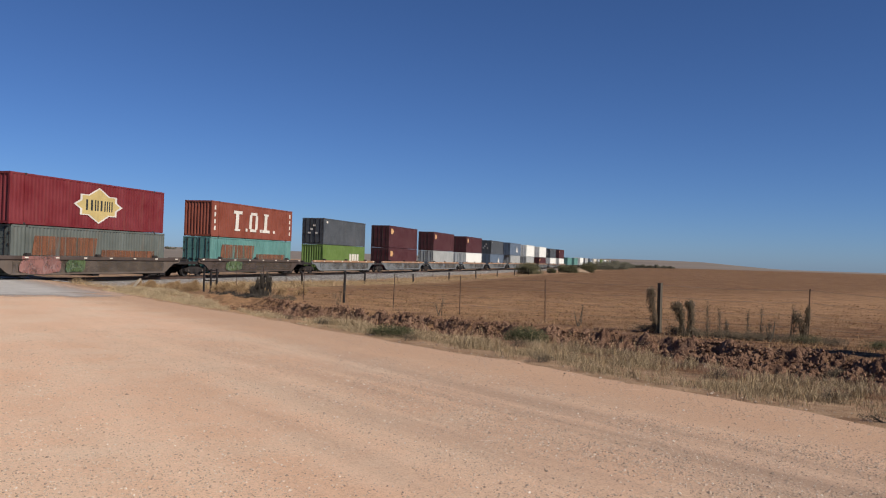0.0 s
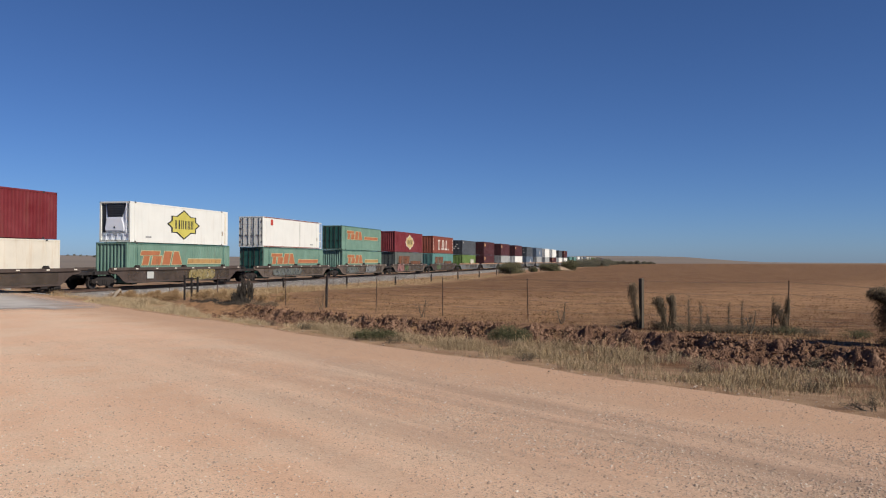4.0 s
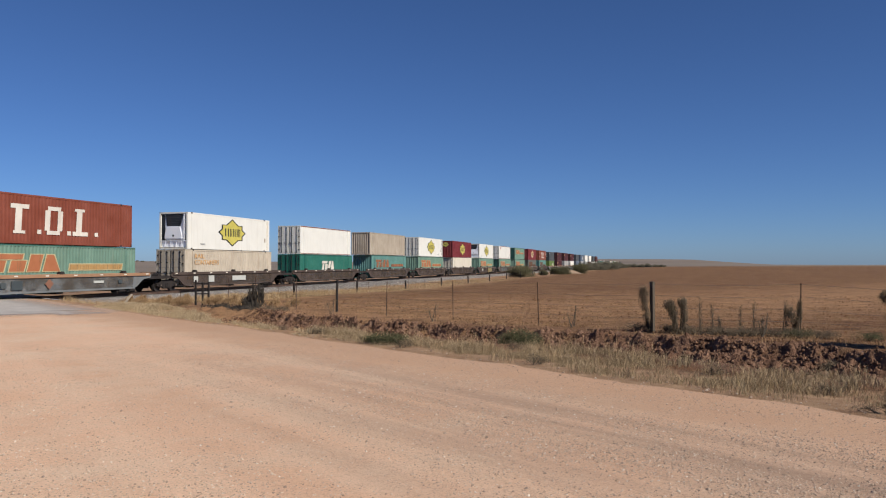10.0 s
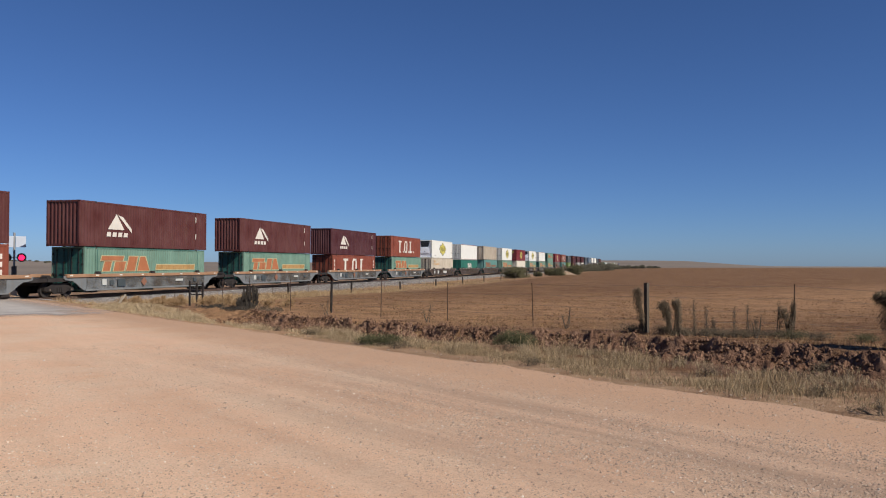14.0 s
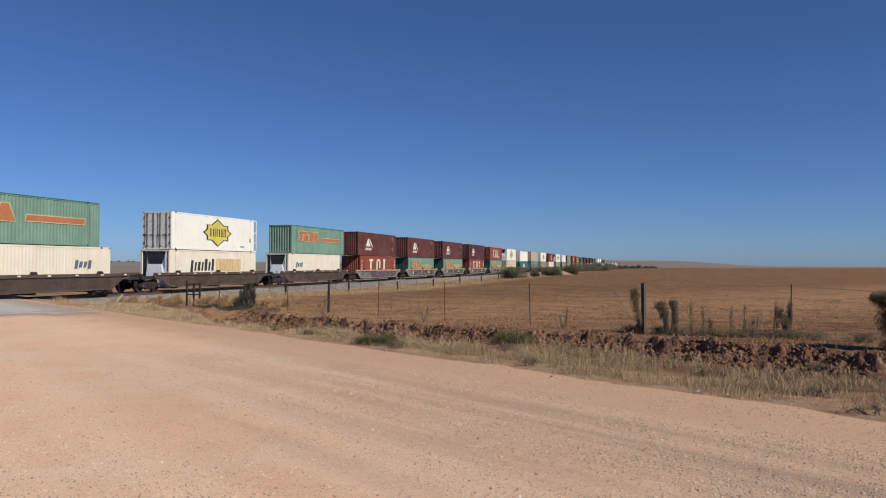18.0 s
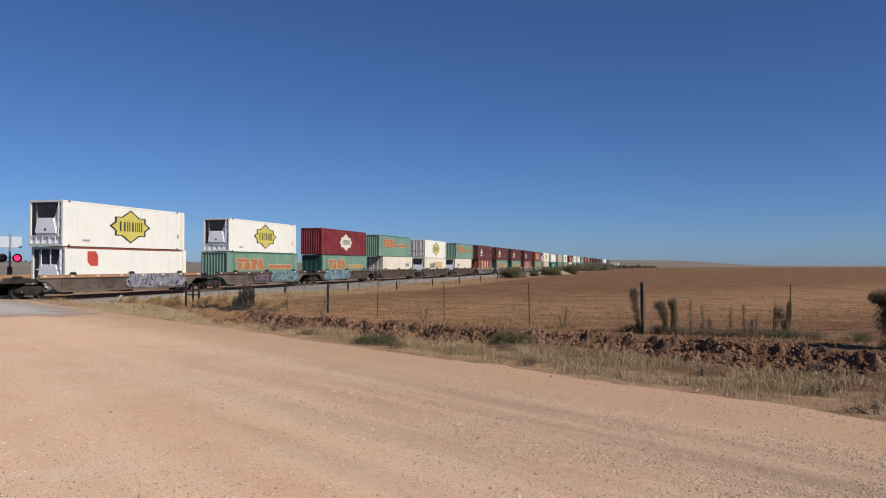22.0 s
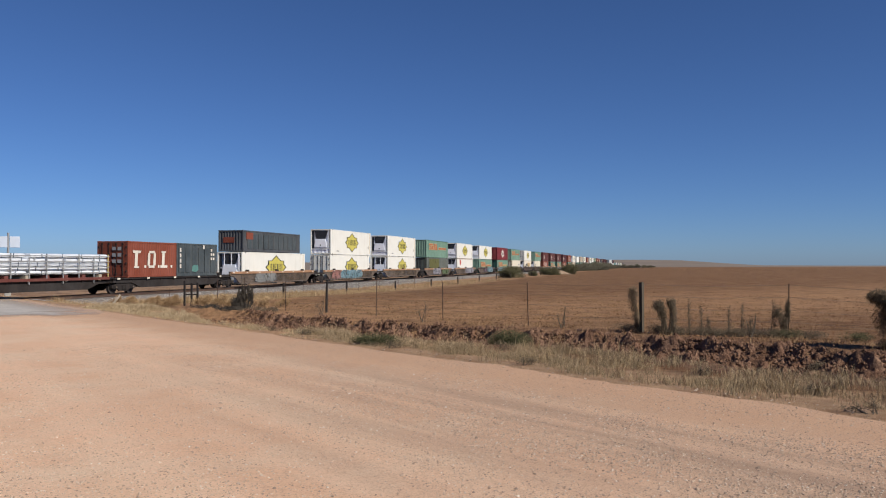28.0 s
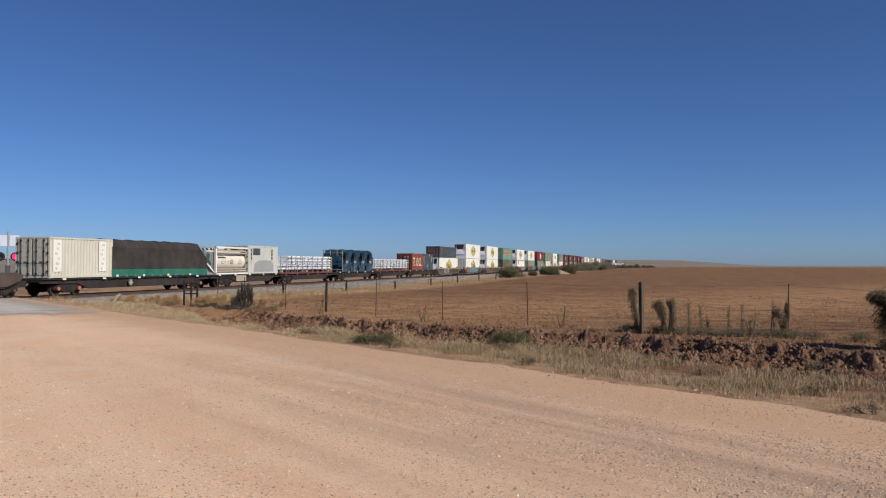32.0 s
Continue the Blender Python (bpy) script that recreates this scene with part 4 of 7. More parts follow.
bed = track_strip("track_bed", [(-4.1, -0.95), (4.1, -0.95), (2.0, -0.19), (-2.0, -0.19)], -15.0, 1500, M["ballast"], RAIL_Z)
tagged(bed, "grey crushed-stone ballast bank under the railway", "ballast", kind="structure")
for sy in (-1, 1):
    r = track_strip("rail", [(-0.07, -0.16), (0.07, -0.16), (0.07, -0.145), (0.012, -0.12), (0.012, -0.05), (0.036, -0.04), (0.036, 0), (-0.036, 0), (-0.036, -0.04), (-0.012, -0.05), (-0.012, -0.12), (-0.07, -0.145)], -60, 1500, M["rail_steel"], RAIL_Z)
    r.matrix_basis = r.matrix_basis @ pose(0, sy * 0.7525, 0)
    tagged(r, "rusty steel rail on sleepers", "rail", "rails", "structure")

# ---- sealed apron at the crossing ----
def apron():
    verts, faces = [], []
    nu, nw = 40, 70
    for j in range(nw + 1):
        for i in range(nu + 1):
            u = -16 + 16.4 * i / nu
            start = 26.5 + 1.2 * smooth(-2, 0.4, u) * 4 + 1.4 * noise.noise((u * 0.35, 2.0, 0)) + 0.6 * noise.noise((u * 1.5, 5.0, 0))
            w = start + (62 - start) * j / nw
            uu = u + (0.9 * smooth(30, 42, w) + 0.25 * noise.noise((w * 0.5, 7.0, 0)) if i == nu else 0.9 * smooth(30, 42, w) * i / nu)
            p = EDGE + EDGE_OUT * uu + EDGE_WAY * w
            verts.append((p.x, p.y, road_z(p.x, p.y) + 0.02 - 0.05 * (j == 0) - 0.05 * (i == nu)))
    for j in range(nw):
        for i in range(nu):
            k = j * (nu + 1) + i
            faces.append((k, k + 1, k + nu + 2, k + nu + 1))
    me = bpy.data.meshes.new("sealed_apron")
    me.from_pydata(verts, [], faces)
    me.materials.append(M["bitumen"])
    return tagged(new("sealed_apron", me), "worn grey bitumen apron at the level crossing", "road", kind="structure")


apron()


# ---- plants ----
def plant_material(name, stops, rough=0.8):
    m, nt, b = nodes_of(name, rough, spec=0.15)
    g = nt.nodes.new("ShaderNodeNewGeometry")
    c = ramp(nt, g.outputs["Random Per Island"], stops)
    nt.links.new(c, b.inputs["Base Color"])
    return m


M["straw"] = plant_material("dry_straw_grass", [(0.0, (0.22, 0.145, 0.075)), (0.35, (0.36, 0.245, 0.13)), (0.7, (0.48, 0.345, 0.195)), (1.0, (0.28, 0.21, 0.115))])
M["verge"] = plant_material("grey_green_verge_grass", [(0.0, (0.15, 0.105, 0.062)), (0.3, (0.28, 0.205, 0.12)), (0.75, (0.46, 0.345, 0.21)), (1.0, (0.20, 0.155, 0.09))])
M["saltbush"] = plant_material("dull_saltbush_leaf", [(0.0, (0.055, 0.041, 0.026)), (0.5, (0.095, 0.071, 0.046)), (1.0, (0.165, 0.123, 0.08))])
M["green_bush"] = plant_material("green_bush_leaf", [(0.0, (0.036, 0.038, 0.016)), (0.5, (0.06, 0.062, 0.027)), (1.0, (0.12, 0.105, 0.055))])
M["charcoal_weed"] = plant_material("blackened_weed", [(0.0, (0.028, 0.024, 0.02)), (0.5, (0.05, 0.042, 0.034)), (1.0, (0.085, 0.068, 0.052))])
M["dead_bush"] = plant_material("dry_weed_twigs", [(0.0, (0.065, 0.044, 0.028)), (0.5, (0.115, 0.080, 0.051)), (1.0, (0.20, 0.145, 0.095))])
M["mallee"] = plant_material("mallee_leaf", [(0.0, (0.050, 0.048, 0.024)), (0.5, (0.082, 0.075, 0.038)), (1.0, (0.125, 0.11, 0.057))])
# mallee leaf for distant trees, lightened and greyed to carry haze in its colour
M["far_mallee"] = plant_material("hazed_far_mallee_leaf", [(0.0, (0.075, 0.07, 0.048)), (0.5, (0.105, 0.095, 0.066)), (1.0, (0.145, 0.13, 0.09))])
M["stubble"] = plant_material("weathered_stubble", [(0.0, (0.17, 0.095, 0.048)), (0.5, (0.28, 0.17, 0.086)), (1.0, (0.42, 0.28, 0.155))])
M["bark"] = earth("grey_bark", [(0.3, (0.10, 0.08, 0.06)), (0.7, (0.19, 0.16, 0.12))], 4.0, 30.0, 0.6)


def raw_mesh(name, verts, faces, material):
    me = bpy.data.meshes.new(name)
    me.from_pydata(verts, [], faces)
    me.materials.append(material)
    return me


def blades(rng, spots, low, high, lean=0.4, width=0.008):
    """Grass blades: bent thin triangles, one island each. spots: (x, y, z, share of height)."""
    verts, faces = [], []
    for x, y, z, k in spots:
        h = rng.uniform(low, high) * k
        a = rng.uniform(0, math.tau)
        l = rng.uniform(0.1, lean) * h
        ca, sa = math.cos(a), math.sin(a)
        b = rng.uniform(0, math.tau)
        wx, wy = math.cos(b) * width, math.sin(b) * width
        n = len(verts)
        verts += [(x - wx, y - wy, z - 0.03), (x + wx, y + wy, z - 0.03),
                  (x + ca * l * 0.35 + wx * 0.7, y + sa * l * 0.35 + wy * 0.7, z + h * 0.6), (x + ca * l * 0.35 - wx * 0.7, y + sa * l * 0.35 - wy * 0.7, z + h * 0.6),
                  (x + ca * l, y + sa * l, z + h)]
        faces += [(n, n + 1, n + 2, n + 3), (n + 3, n + 2, n + 4)]
    return verts, faces


def verge_spots(rng, count, u0, u1, w0, w1, tuft=7, near=1.0):
    out = []
    while len(out) < count:
        w = w0 + (w1 - w0) * rng.random() ** near
        u = rng.uniform(u0, max(u1, min(bank_line(w) - 3.1, 3.5)))
        if noise.noise((u * 1.1, w * 0.55, 1.0)) + 0.5 * noise.noise((u * 3.1, w * 2.2, 8.0)) + rng.uniform(-0.25, 0.25) < 0.0:
            continue
        if rng.random() < 0.45 * smooth(1.4, 3.2, u) + 0.2 * smooth(9, 3, w) or rng.random() < 0.6 * smooth(0.7, 0.1, u):
            continue
        p = EDGE + EDGE_OUT * u + EDGE_WAY * w
        k = (1 - 0.1 * smooth(9, 3, w)) * (0.45 + 0.55 * smooth(u0, u0 + 0.9, u)) * (0.75 + 0.9 * noise.noise((u * 0.9, w * 0.9, 4.0)))
        for _ in range(tuft):
            x, y = p.x + rng.gauss(0, 0.07), p.y + rng.gauss(0, 0.07)
            out.append((x, y, ground_z(x, y), max(k, 0.25)))
    return out


rng = random.Random(21)
v, f = blades(rng, verge_spots(rng, 64000, 0.10, 2.2, -6, 16, 11, 1.3), 0.03, 0.20, 1.5, 0.0030)
v2, f2 = blades(rng, verge_spots(rng, 52000, 0.10, 2.5, 15, 36, 9), 0.05, 0.28, 1.25, 0.0055)
n = len(v)
verge = new("verge_grass", raw_mesh("verge_grass", v, f, M["verge"]))
M["pale_straw"] = plant_material("pale_straw_grass", [(0.0, (0.25, 0.18, 0.10)), (0.35, (0.41, 0.30, 0.175)), (0.75, (0.56, 0.435, 0.27)), (1.0, (0.31, 0.24, 0.14))])
tagged(new("crossing_grass", raw_mesh("crossing_grass", v2, f2, M["pale_straw"])), "pale straw grass along the road towards the crossing", "grass", kind="stuff")
tagged(verge, "dry grey-green grass along the road's edge", "grass", kind="stuff")
v, f = blades(rng, verge_spots(rng, 1800, 0.5, 2.4, -5, 16, 5), 0.22, 0.45, 0.8, 0.0032)
tall = new("tall_dry_grass", raw_mesh("tall_dry_grass", v, f, M["straw"]))
tagged(tall, "scattered tall straw-coloured seeding grass", "grass", kind="stuff")

spots = []
for _ in range(95):
    w = -5 + 30 * rng.random() ** 1.2
    u = rng.uniform(0.2, max(2.2, min(bank_line(w) - 2.8, 3.8)))
    p, wide, high = EDGE + EDGE_OUT * u + EDGE_WAY * w, rng.uniform(0.06, 0.18), rng.uniform(0.6, 1.2)
    for _ in range(110):
        x, y = p.x + rng.gauss(0, wide), p.y + rng.gauss(0, wide)
        spots.append((x, y, ground_z(x, y), high * math.exp(-((x - p.x) ** 2 + (y - p.y) ** 2) / (3 * wide * wide))))
v, f = blades(rng, spots, 0.12, 0.34, 1.2, 0.0034)
tagged(new("grass_tussocks", raw_mesh("grass_tussocks", v, f, M["verge"])), "uneven tussocks of dry grass along the road", "grass", kind="stuff")

spots = []
while len(spots) < 34000:
    # the strip between road and rails near the crossing, and the railway reserve
    s, off = rng.uniform(-16, 75), rng.uniform(3.2, 15.5)
    p = TRACK + ALONG * s - ACROSS * off
    u, w = uw(p.x, p.y)
    if u < 0.3 or rng.random() > math.exp(-(s + 16) / 14) + 0.10 or noise.noise((p.x * 0.3, p.y * 0.3, 6.0)) + rng.uniform(-0.4, 0.4) < -0.08:
        continue
    for _ in range(6):
        x, y = p.x + rng.gauss(0, 0.15), p.y + rng.gauss(0, 0.15)
        spots.append((x, y, ground_z(x, y), rng.uniform(0.5, 1.1) * (1.25 if s < 5 else 0.8)))
v, f = blades(rng, spots, 0.10, 0.40, 1.2, 0.010)
tagged(new("reserve_grass", raw_mesh("reserve_grass", v, f, M["straw"])), "dry straw grass on the railway reserve", "grass", kind="stuff")

spots = []
while len(spots) < 30000:
    u, w = rng.uniform(4.8, 34), rng.uniform(-14, 34)
    if rng.random() > math.exp(-(u - 4.8) / 7) and rng.random() > 0.25:
        continue
    if u < bank_line(w) + 0.1:
        continue
    p = EDGE + EDGE_OUT * u + EDGE_WAY * w
    if noise.noise((p.x * 0.25, p.y * 0.9, 9.0)) + rng.uniform(-0.4, 0.4) < 0.12:
        continue
    for _ in range(5):
        x, y = p.x + rng.gauss(0, 0.10), p.y + rng.gauss(0, 0.10)
        spots.append((x, y, ground_z(x, y), rng.uniform(0.5, 1.0)))
v, f = blades(rng, spots, 0.04, 0.17, 1.2, 0.005)
tagged(new("field_stubble", raw_mesh("field_stubble", v, f, M["stubble"])), "thin dry stubble and weeds on the field's edge", "stubble", kind="stuff")


def lumps(rng, spots, material, name, flat=0.7):
    """Rough stones or clods: squashed eight-sided lumps with uneven corners."""
    verts, faces = [], []
    for x, y, z, r in spots:
        n = len(verts)
        a0 = rng.uniform(0, math.tau)
        top, low = rng.uniform(0.5, 1.0), 0.5
        ring = []
        for k in range(5):
            a = a0 + k * math.tau / 5
            q = r * rng.uniform(0.7, 1.25)
            ring.append((x + math.cos(a) * q, y + math.sin(a) * q, z + r * flat * rng.uniform(-0.1, 0.35)))
        up = []
        for k in range(3):
            a = a0 + k * math.tau / 3
            q = r * rng.uniform(0.25, 0.55)
            up.append((x + math.cos(a) * q, y + math.sin(a) * q, z + r * flat * rng.uniform(0.6, 1.1)))
        verts += ring + up + [(x, y, z - r * 0.5)]
        for k in range(5):
            faces.append((n + 8, n + (k + 1) % 5, n + k))
        faces += [(n + 5, n + 6, n + 7), (n, n + 1, n + 5), (n + 1, n + 2, n + 6), (n + 1, n + 6, n + 5), (n + 2, n + 3, n + 6), (n + 3, n + 7, n + 6), (n + 3, n + 4, n + 7), (n + 4, n, n + 5), (n + 4, n + 5, n + 7)]
    return new(name, raw_mesh(name, verts, faces, material))


M["pebble"] = plant_material("road_pebbles", [(0.0, (0.24, 0.175, 0.13)), (0.35, (0.38, 0.28, 0.205)), (0.7, (0.45, 0.335, 0.245)), (0.93, (0.53, 0.41, 0.31)), (1.0, (0.64, 0.55, 0.45))], 0.85)
M["clod"] = plant_material("broken_clay_clods", [(0.0, (0.085, 0.045, 0.028)), (0.5, (0.165, 0.09, 0.055)), (1.0, (0.29, 0.168, 0.105))], 0.95)
spots = []
while len(spots) < 58000:
    y = 5.2 + 14 * rng.random() ** 1.6
    x = rng.uniform(-0.62, 0.62) * (y + 1)
    u, w = uw(x, y)
    if u > 0.3:
        continue
    heap = 0.85 * math.exp(-((u + 3.7 + 0.6 * noise.noise((w * 0.3, 1.0, 2.0))) / 2.0) ** 2) * (0.45 + 0.9 * abs(math.sin(u * 1.9 + 0.8 * noise.noise((w * 0.25, 3.0, 5.0))))) + 0.25 * math.exp(-((u + 9.0) / 2.0) ** 2) + 0.10
    if rng.random() > heap * (0.7 + 0.9 * noise.noise((x * 0.8, y * 0.8, 3.0))):
        continue
    r = 0.004 + 0.009 * rng.random() ** 2.2 + (0.011 if rng.random() < 0.010 else 0)
    spots.append((x, y, road_z(x, y) + 0.012 * noise.noise((x * 0.5, y * 0.5, 0)), r))
tagged(lumps(rng, spots, M["pebble"], "road_gravel", 0.85), "loose pale and dark gravel scattered on the road", "gravel", kind="stuff")
spots = []
while len(spots) < 15000:
    w = rng.uniform(-7, 27)
    bank = bank_line(w)
    u = bank + 0.02 - 1.9 * rng.random() ** 1.5 + (0.8 * rng.random() if rng.random() < 0.06 else 0)
    if u < 2.2 or noise.noise((u * 1.1, w * 0.7, 7.0)) + rng.uniform(-0.5, 0.5) < -0.22:
        continue
    p = EDGE + EDGE_OUT * u + EDGE_WAY * w
    r = 0.010 + 0.040 * rng.random() ** 3
    spots.append((p.x, p.y, ground_z(p.x, p.y) + 0.04, r))
tagged(lumps(rng, spots, M["clod"], "clay_clods", 1.35), "broken red-brown clay clods along the ditch bank", "clods", kind="stuff")
M["field_clod"] = plant_material("dry_field_clods", [(0.0, (0.10, 0.052, 0.027)), (0.5, (0.19, 0.098, 0.048)), (1.0, (0.30, 0.165, 0.082))], 0.95)
spots = []
while len(spots) < 15000:
    u, w = 7.5 + 45 * rng.random() ** 1.3, rng.uniform(-16, 44)
    p = EDGE + EDGE_OUT * u + EDGE_WAY * w
    if track_off(p.x, p.y)[0] < 16.5 or noise.noise((p.x * 0.25, p.y * 0.25, 2.0)) + rng.uniform(-0.5, 0.5) < 0.0:
        continue
    spots.append((p.x, p.y, ground_z(p.x, p.y), 0.012 + 0.04 * rng.random() ** 2.5))
tagged(lumps(rng, spots, M["field_clod"], "field_clods", 0.8), "dry clods strewn over the ploughed field", "clods", kind="stuff")
spots = []
for _ in range(260):
    w, u = rng.uniform(-6, 34), rng.uniform(-0.25, 0.35)
    p = EDGE + EDGE_OUT * u + EDGE_WAY * w
    spots.append((p.x, p.y, ground_z(p.x, p.y) + 0.02, 0.010 + 0.028 * rng.random() ** 3))
tagged(lumps(rng, spots, M["pebble"], "edge_stones"), "stones pushed to the road's edge", "stones", kind="stuff")


def leaf_cloud(rng, lobes, count, size, droop=0.0, thin=0.30):
    """Leaves as small bent quads, thick towards the outside of each lobe. lobes: centre and radii."""
    verts, faces = [], []
    for _ in range(count):
        c, r = rng.choice(lobes)
        d = Vector((rng.gauss(0, 1), rng.gauss(0, 1), rng.gauss(0, 1))).normalized() * rng.random() ** 0.6
        p = Vector(c) + Vector((d.x * r[0], d.y * r[1], d.z * r[2]))
        a = Vector((rng.gauss(0, 1), rng.gauss(0, 1), rng.gauss(0, 1) - droop)).normalized()
        b = a.orthogonal().normalized()
        l, w = size * rng.uniform(0.6, 1.5), size * thin * rng.uniform(0.7, 1.3)
        n = len(verts)
        verts += [tuple(p - b * w), tuple(p + a * l * 0.5 - b * w * 0.9), tuple(p + a * l), tuple(p + b * w)]
        faces.append((n, n + 1, n + 2, n + 3))
    return verts, faces


def shrub(name, label, x, y, lobes, count, size, material, stems=4, seed=0, droop=0.0, category="bush", group="bushes along the fence"):
    """A bush with stems from its foot into its lobes and a crown of many leaves."""
    rng = random.Random(seed)
    z = ground_z(x, y)
    t = tagged(new(name), label, category, group)
    t.matrix_basis = pose(x, y, z)
    for k in range(stems):
        bm = bmesh.new()
        c, r = lobes[k % len(lobes)]
        foot = Vector((rng.uniform(-0.08, 0.08), rng.uniform(-0.08, 0.08), -0.05))
        mid = foot.lerp(Vector(c), 0.55) + Vector((rng.gauss(0, 0.05), rng.gauss(0, 0.05), 0)) * max(r)
        th = 0.008 + 0.016 * max(r)
        tube(bm, foot, mid, th, th * 0.7, 6)
        tube(bm, mid, Vector(c) + Vector((0, 0, r[2] * 0.5)), th * 0.7, th * 0.3, 6)
        part("stem", bm, M["bark"], t)
    v, f = leaf_cloud(rng, lobes, int(count * 1.5), size * 0.9, droop, 0.075)
    part("crown", raw_mesh("crown", v, f, M[material]), M[material], t)
    return t


# ---- fences ----
def at_uw(u, w):
    return EDGE + EDGE_OUT * u + EDGE_WAY * w


def fence(name, label, feet, height, wires, kinds, group):
    """Posts at the feet, with strands of wire from post to post."""
    t = tagged(new(name), label, "fence", group)
    tops = []
    for k, (x, y) in enumerate(feet):
        z = ground_z(x, y)
        kind = kinds.get(k, "picket")
        rng = random.Random(k + int(x * 10))
        h = height * rng.uniform(0.94, 1.05)
        bm = bmesh.new()
        lean = Vector((rng.uniform(-0.05, 0.05), rng.uniform(-0.05, 0.05), 0))
        if kind == "wood":
            box(bm, -0.05, 0.05, -0.05, 0.05, -0.2, h * 1.02)
            for v in bm.verts:
                v.co.x += 0.02 * noise.noise((v.co.z, v.co.y * 9, 1.0))
            part("wooden_post", bm, M["post_wood"], t, "weathered squared wooden post").matrix_basis = pose(x, y, z, 0, 0, -48)
        elif kind == "heavy":
            tube(bm, (x, y, z - 0.2), (x + lean.x, y + lean.y, z + h * 0.97), 0.075 if height < 1.1 else 0.05, None, 8)
            part("heavy_post", bm, M["iron"], t, "dark heavy post")
        else:
            a, b = Vector((x, y, z - 0.2)), Vector((x, y, z + h)) + lean
            tube(bm, a, b, 0.017 if kind == "picket" else 0.03, None, 3)
            part("steel_picket", bm, M["post_steel"], t)
        tops.append((Vector((x, y, z)), lean, h))
    for q in wires:
        for (p, la, h0), (r, lb, h1) in zip(tops, tops[1:]):
            a, b = p + la * q + Vector((0, 0, h0 * q)), r + lb * q + Vector((0, 0, h1 * q))
            mid = (a + b) / 2 - Vector((0, 0, 0.03 + 0.004 * (b - a).length))
            bm = bmesh.new()
            tube(bm, a, mid, 0.0036, None, 3)
            tube(bm, mid, b, 0.0036, None, 3)
            part("wire", bm, M["wire"], t)
    return t


ROAD_FENCE = [(-10.2, 39.2), (-8.5, 37.3), (-6.25, 35.2), (-4.35, 33.9), (-2.1, 31.0), (0.4, 28.9), (3.1, 26.2), (5.88, 22.9), (9.62, 22.0), (12.1, 19.2), (13.8, 16.0), (16.4, 13.4)]
fence("road_fence", "wire fence of thin rusty steel pickets beside the ditch", ROAD_FENCE, 1.38, (0.97, 0.74, 0.5, 0.28), {3: "heavy", 7: "wood"}, "fences")
feet = []
for s in [-4.9] + [6.7 + 13.1 * k for k in range(15)]:
    p = TRACK + ALONG * s - ACROSS * 13.0
    feet.append((p.x, p.y))
fence("railway_fence", "wire fence with dark posts along the railway reserve", feet, 0.95, (0.95, 0.62, 0.3), {k: "heavy" for k in range(16)}, "fences")
inner = []
for k in range(14):
    p = TRACK + ALONG * (-13 + 6.4 * k) - ACROSS * 9.5
    inner.append((p.x, p.y))
fence("reserve_fence", "thin low picket fence nearer the rails", inner, 0.95, (0.9,), {}, "fences")

# the dark strainer frame by the crossing
st = tagged(new("strainer_frame"), "dark steel strainer frame of three posts and cross bars", "fence post")
st.matrix_basis = pose(-11.75, 40.3, ground_z(-11.75, 40.3), 0, 0, -8)
for k, h in ((-1, 1.22), (0, 1.12), (0.85, 1.14)):
    bm = bmesh.new()
    box(bm, -0.042, 0.042, -0.042, 0.042, -0.2, h, 0.01)
    part("post", bm, M["iron"], st).matrix_basis = pose(k * 0.36, 0, 0)
for z in (0.55, 1.05):
    bm = bmesh.new()
    tube(bm, (-0.36, 0, z), (0.31, 0, z), 0.03, n=6)
    part("cross_bar", bm, M["iron"], st)

# ---- bushes, from the ditch to the railway ----
lob = lambda *q: [((a, b, c), (d, e, g)) for a, b, c, d, e, g in q]
shrub("dead_weed_bush", "dark dry weed heaped round a fence post", -8.25, 35.9, lob((0.1, 0, 0.10, 0.50, 0.3, 0.12), (-0.34, 0, 0.22, 0.16, 0.15, 0.24), (-0.16, 0, 0.42, 0.07, 0.09, 0.40), (0.0, 0, 0.60, 0.05, 0.07, 0.46), (0.10, 0, 0.50, 0.05, 0.07, 0.44), (0.26, 0, 0.62, 0.05, 0.07, 0.44), (0.40, 0, 0.50, 0.05, 0.06, 0.40), (-0.06, 0, 0.30, 0.10, 0.12, 0.30)), 1000, 0.20, "charcoal_weed", 14, 1, -3.0)
# added low mats stand for the dark grey shade on the ground
for k, (px, py, sx) in enumerate(((-9.3, 36.4, 0.9), (-10.3, 37.3, 0.8), (-8.7, 35.4, 0.7), (-7.6, 35.0, 0.6), (-6.8, 34.0, 0.5))):
    shrub("ground_shade_mat", "flat mat of dark strands standing for shade on the ground", px, py, lob((0, 0, 0.06, sx, 0.4, 0.09), (sx * 0.4, 0.1, 0.08, sx * 0.5, 0.3, 0.12)), 600, 0.10, "charcoal_weed" if k < 3 else "dead_bush", 3, 120 + k)
shrub("post_vine", "dry vine hanging on a wooden fence post", 5.76, 22.85, lob((-0.14, 0, 1.14, 0.16, 0.15, 0.20), (-0.13, 0, 0.95, 0.15, 0.15, 0.32), (-0.08, 0, 0.7, 0.12, 0.13, 0.4), (-0.02, 0, 0.35, 0.09, 0.10, 0.35)), 1000, 0.10, "dead_bush", 3, 2, 2.6)
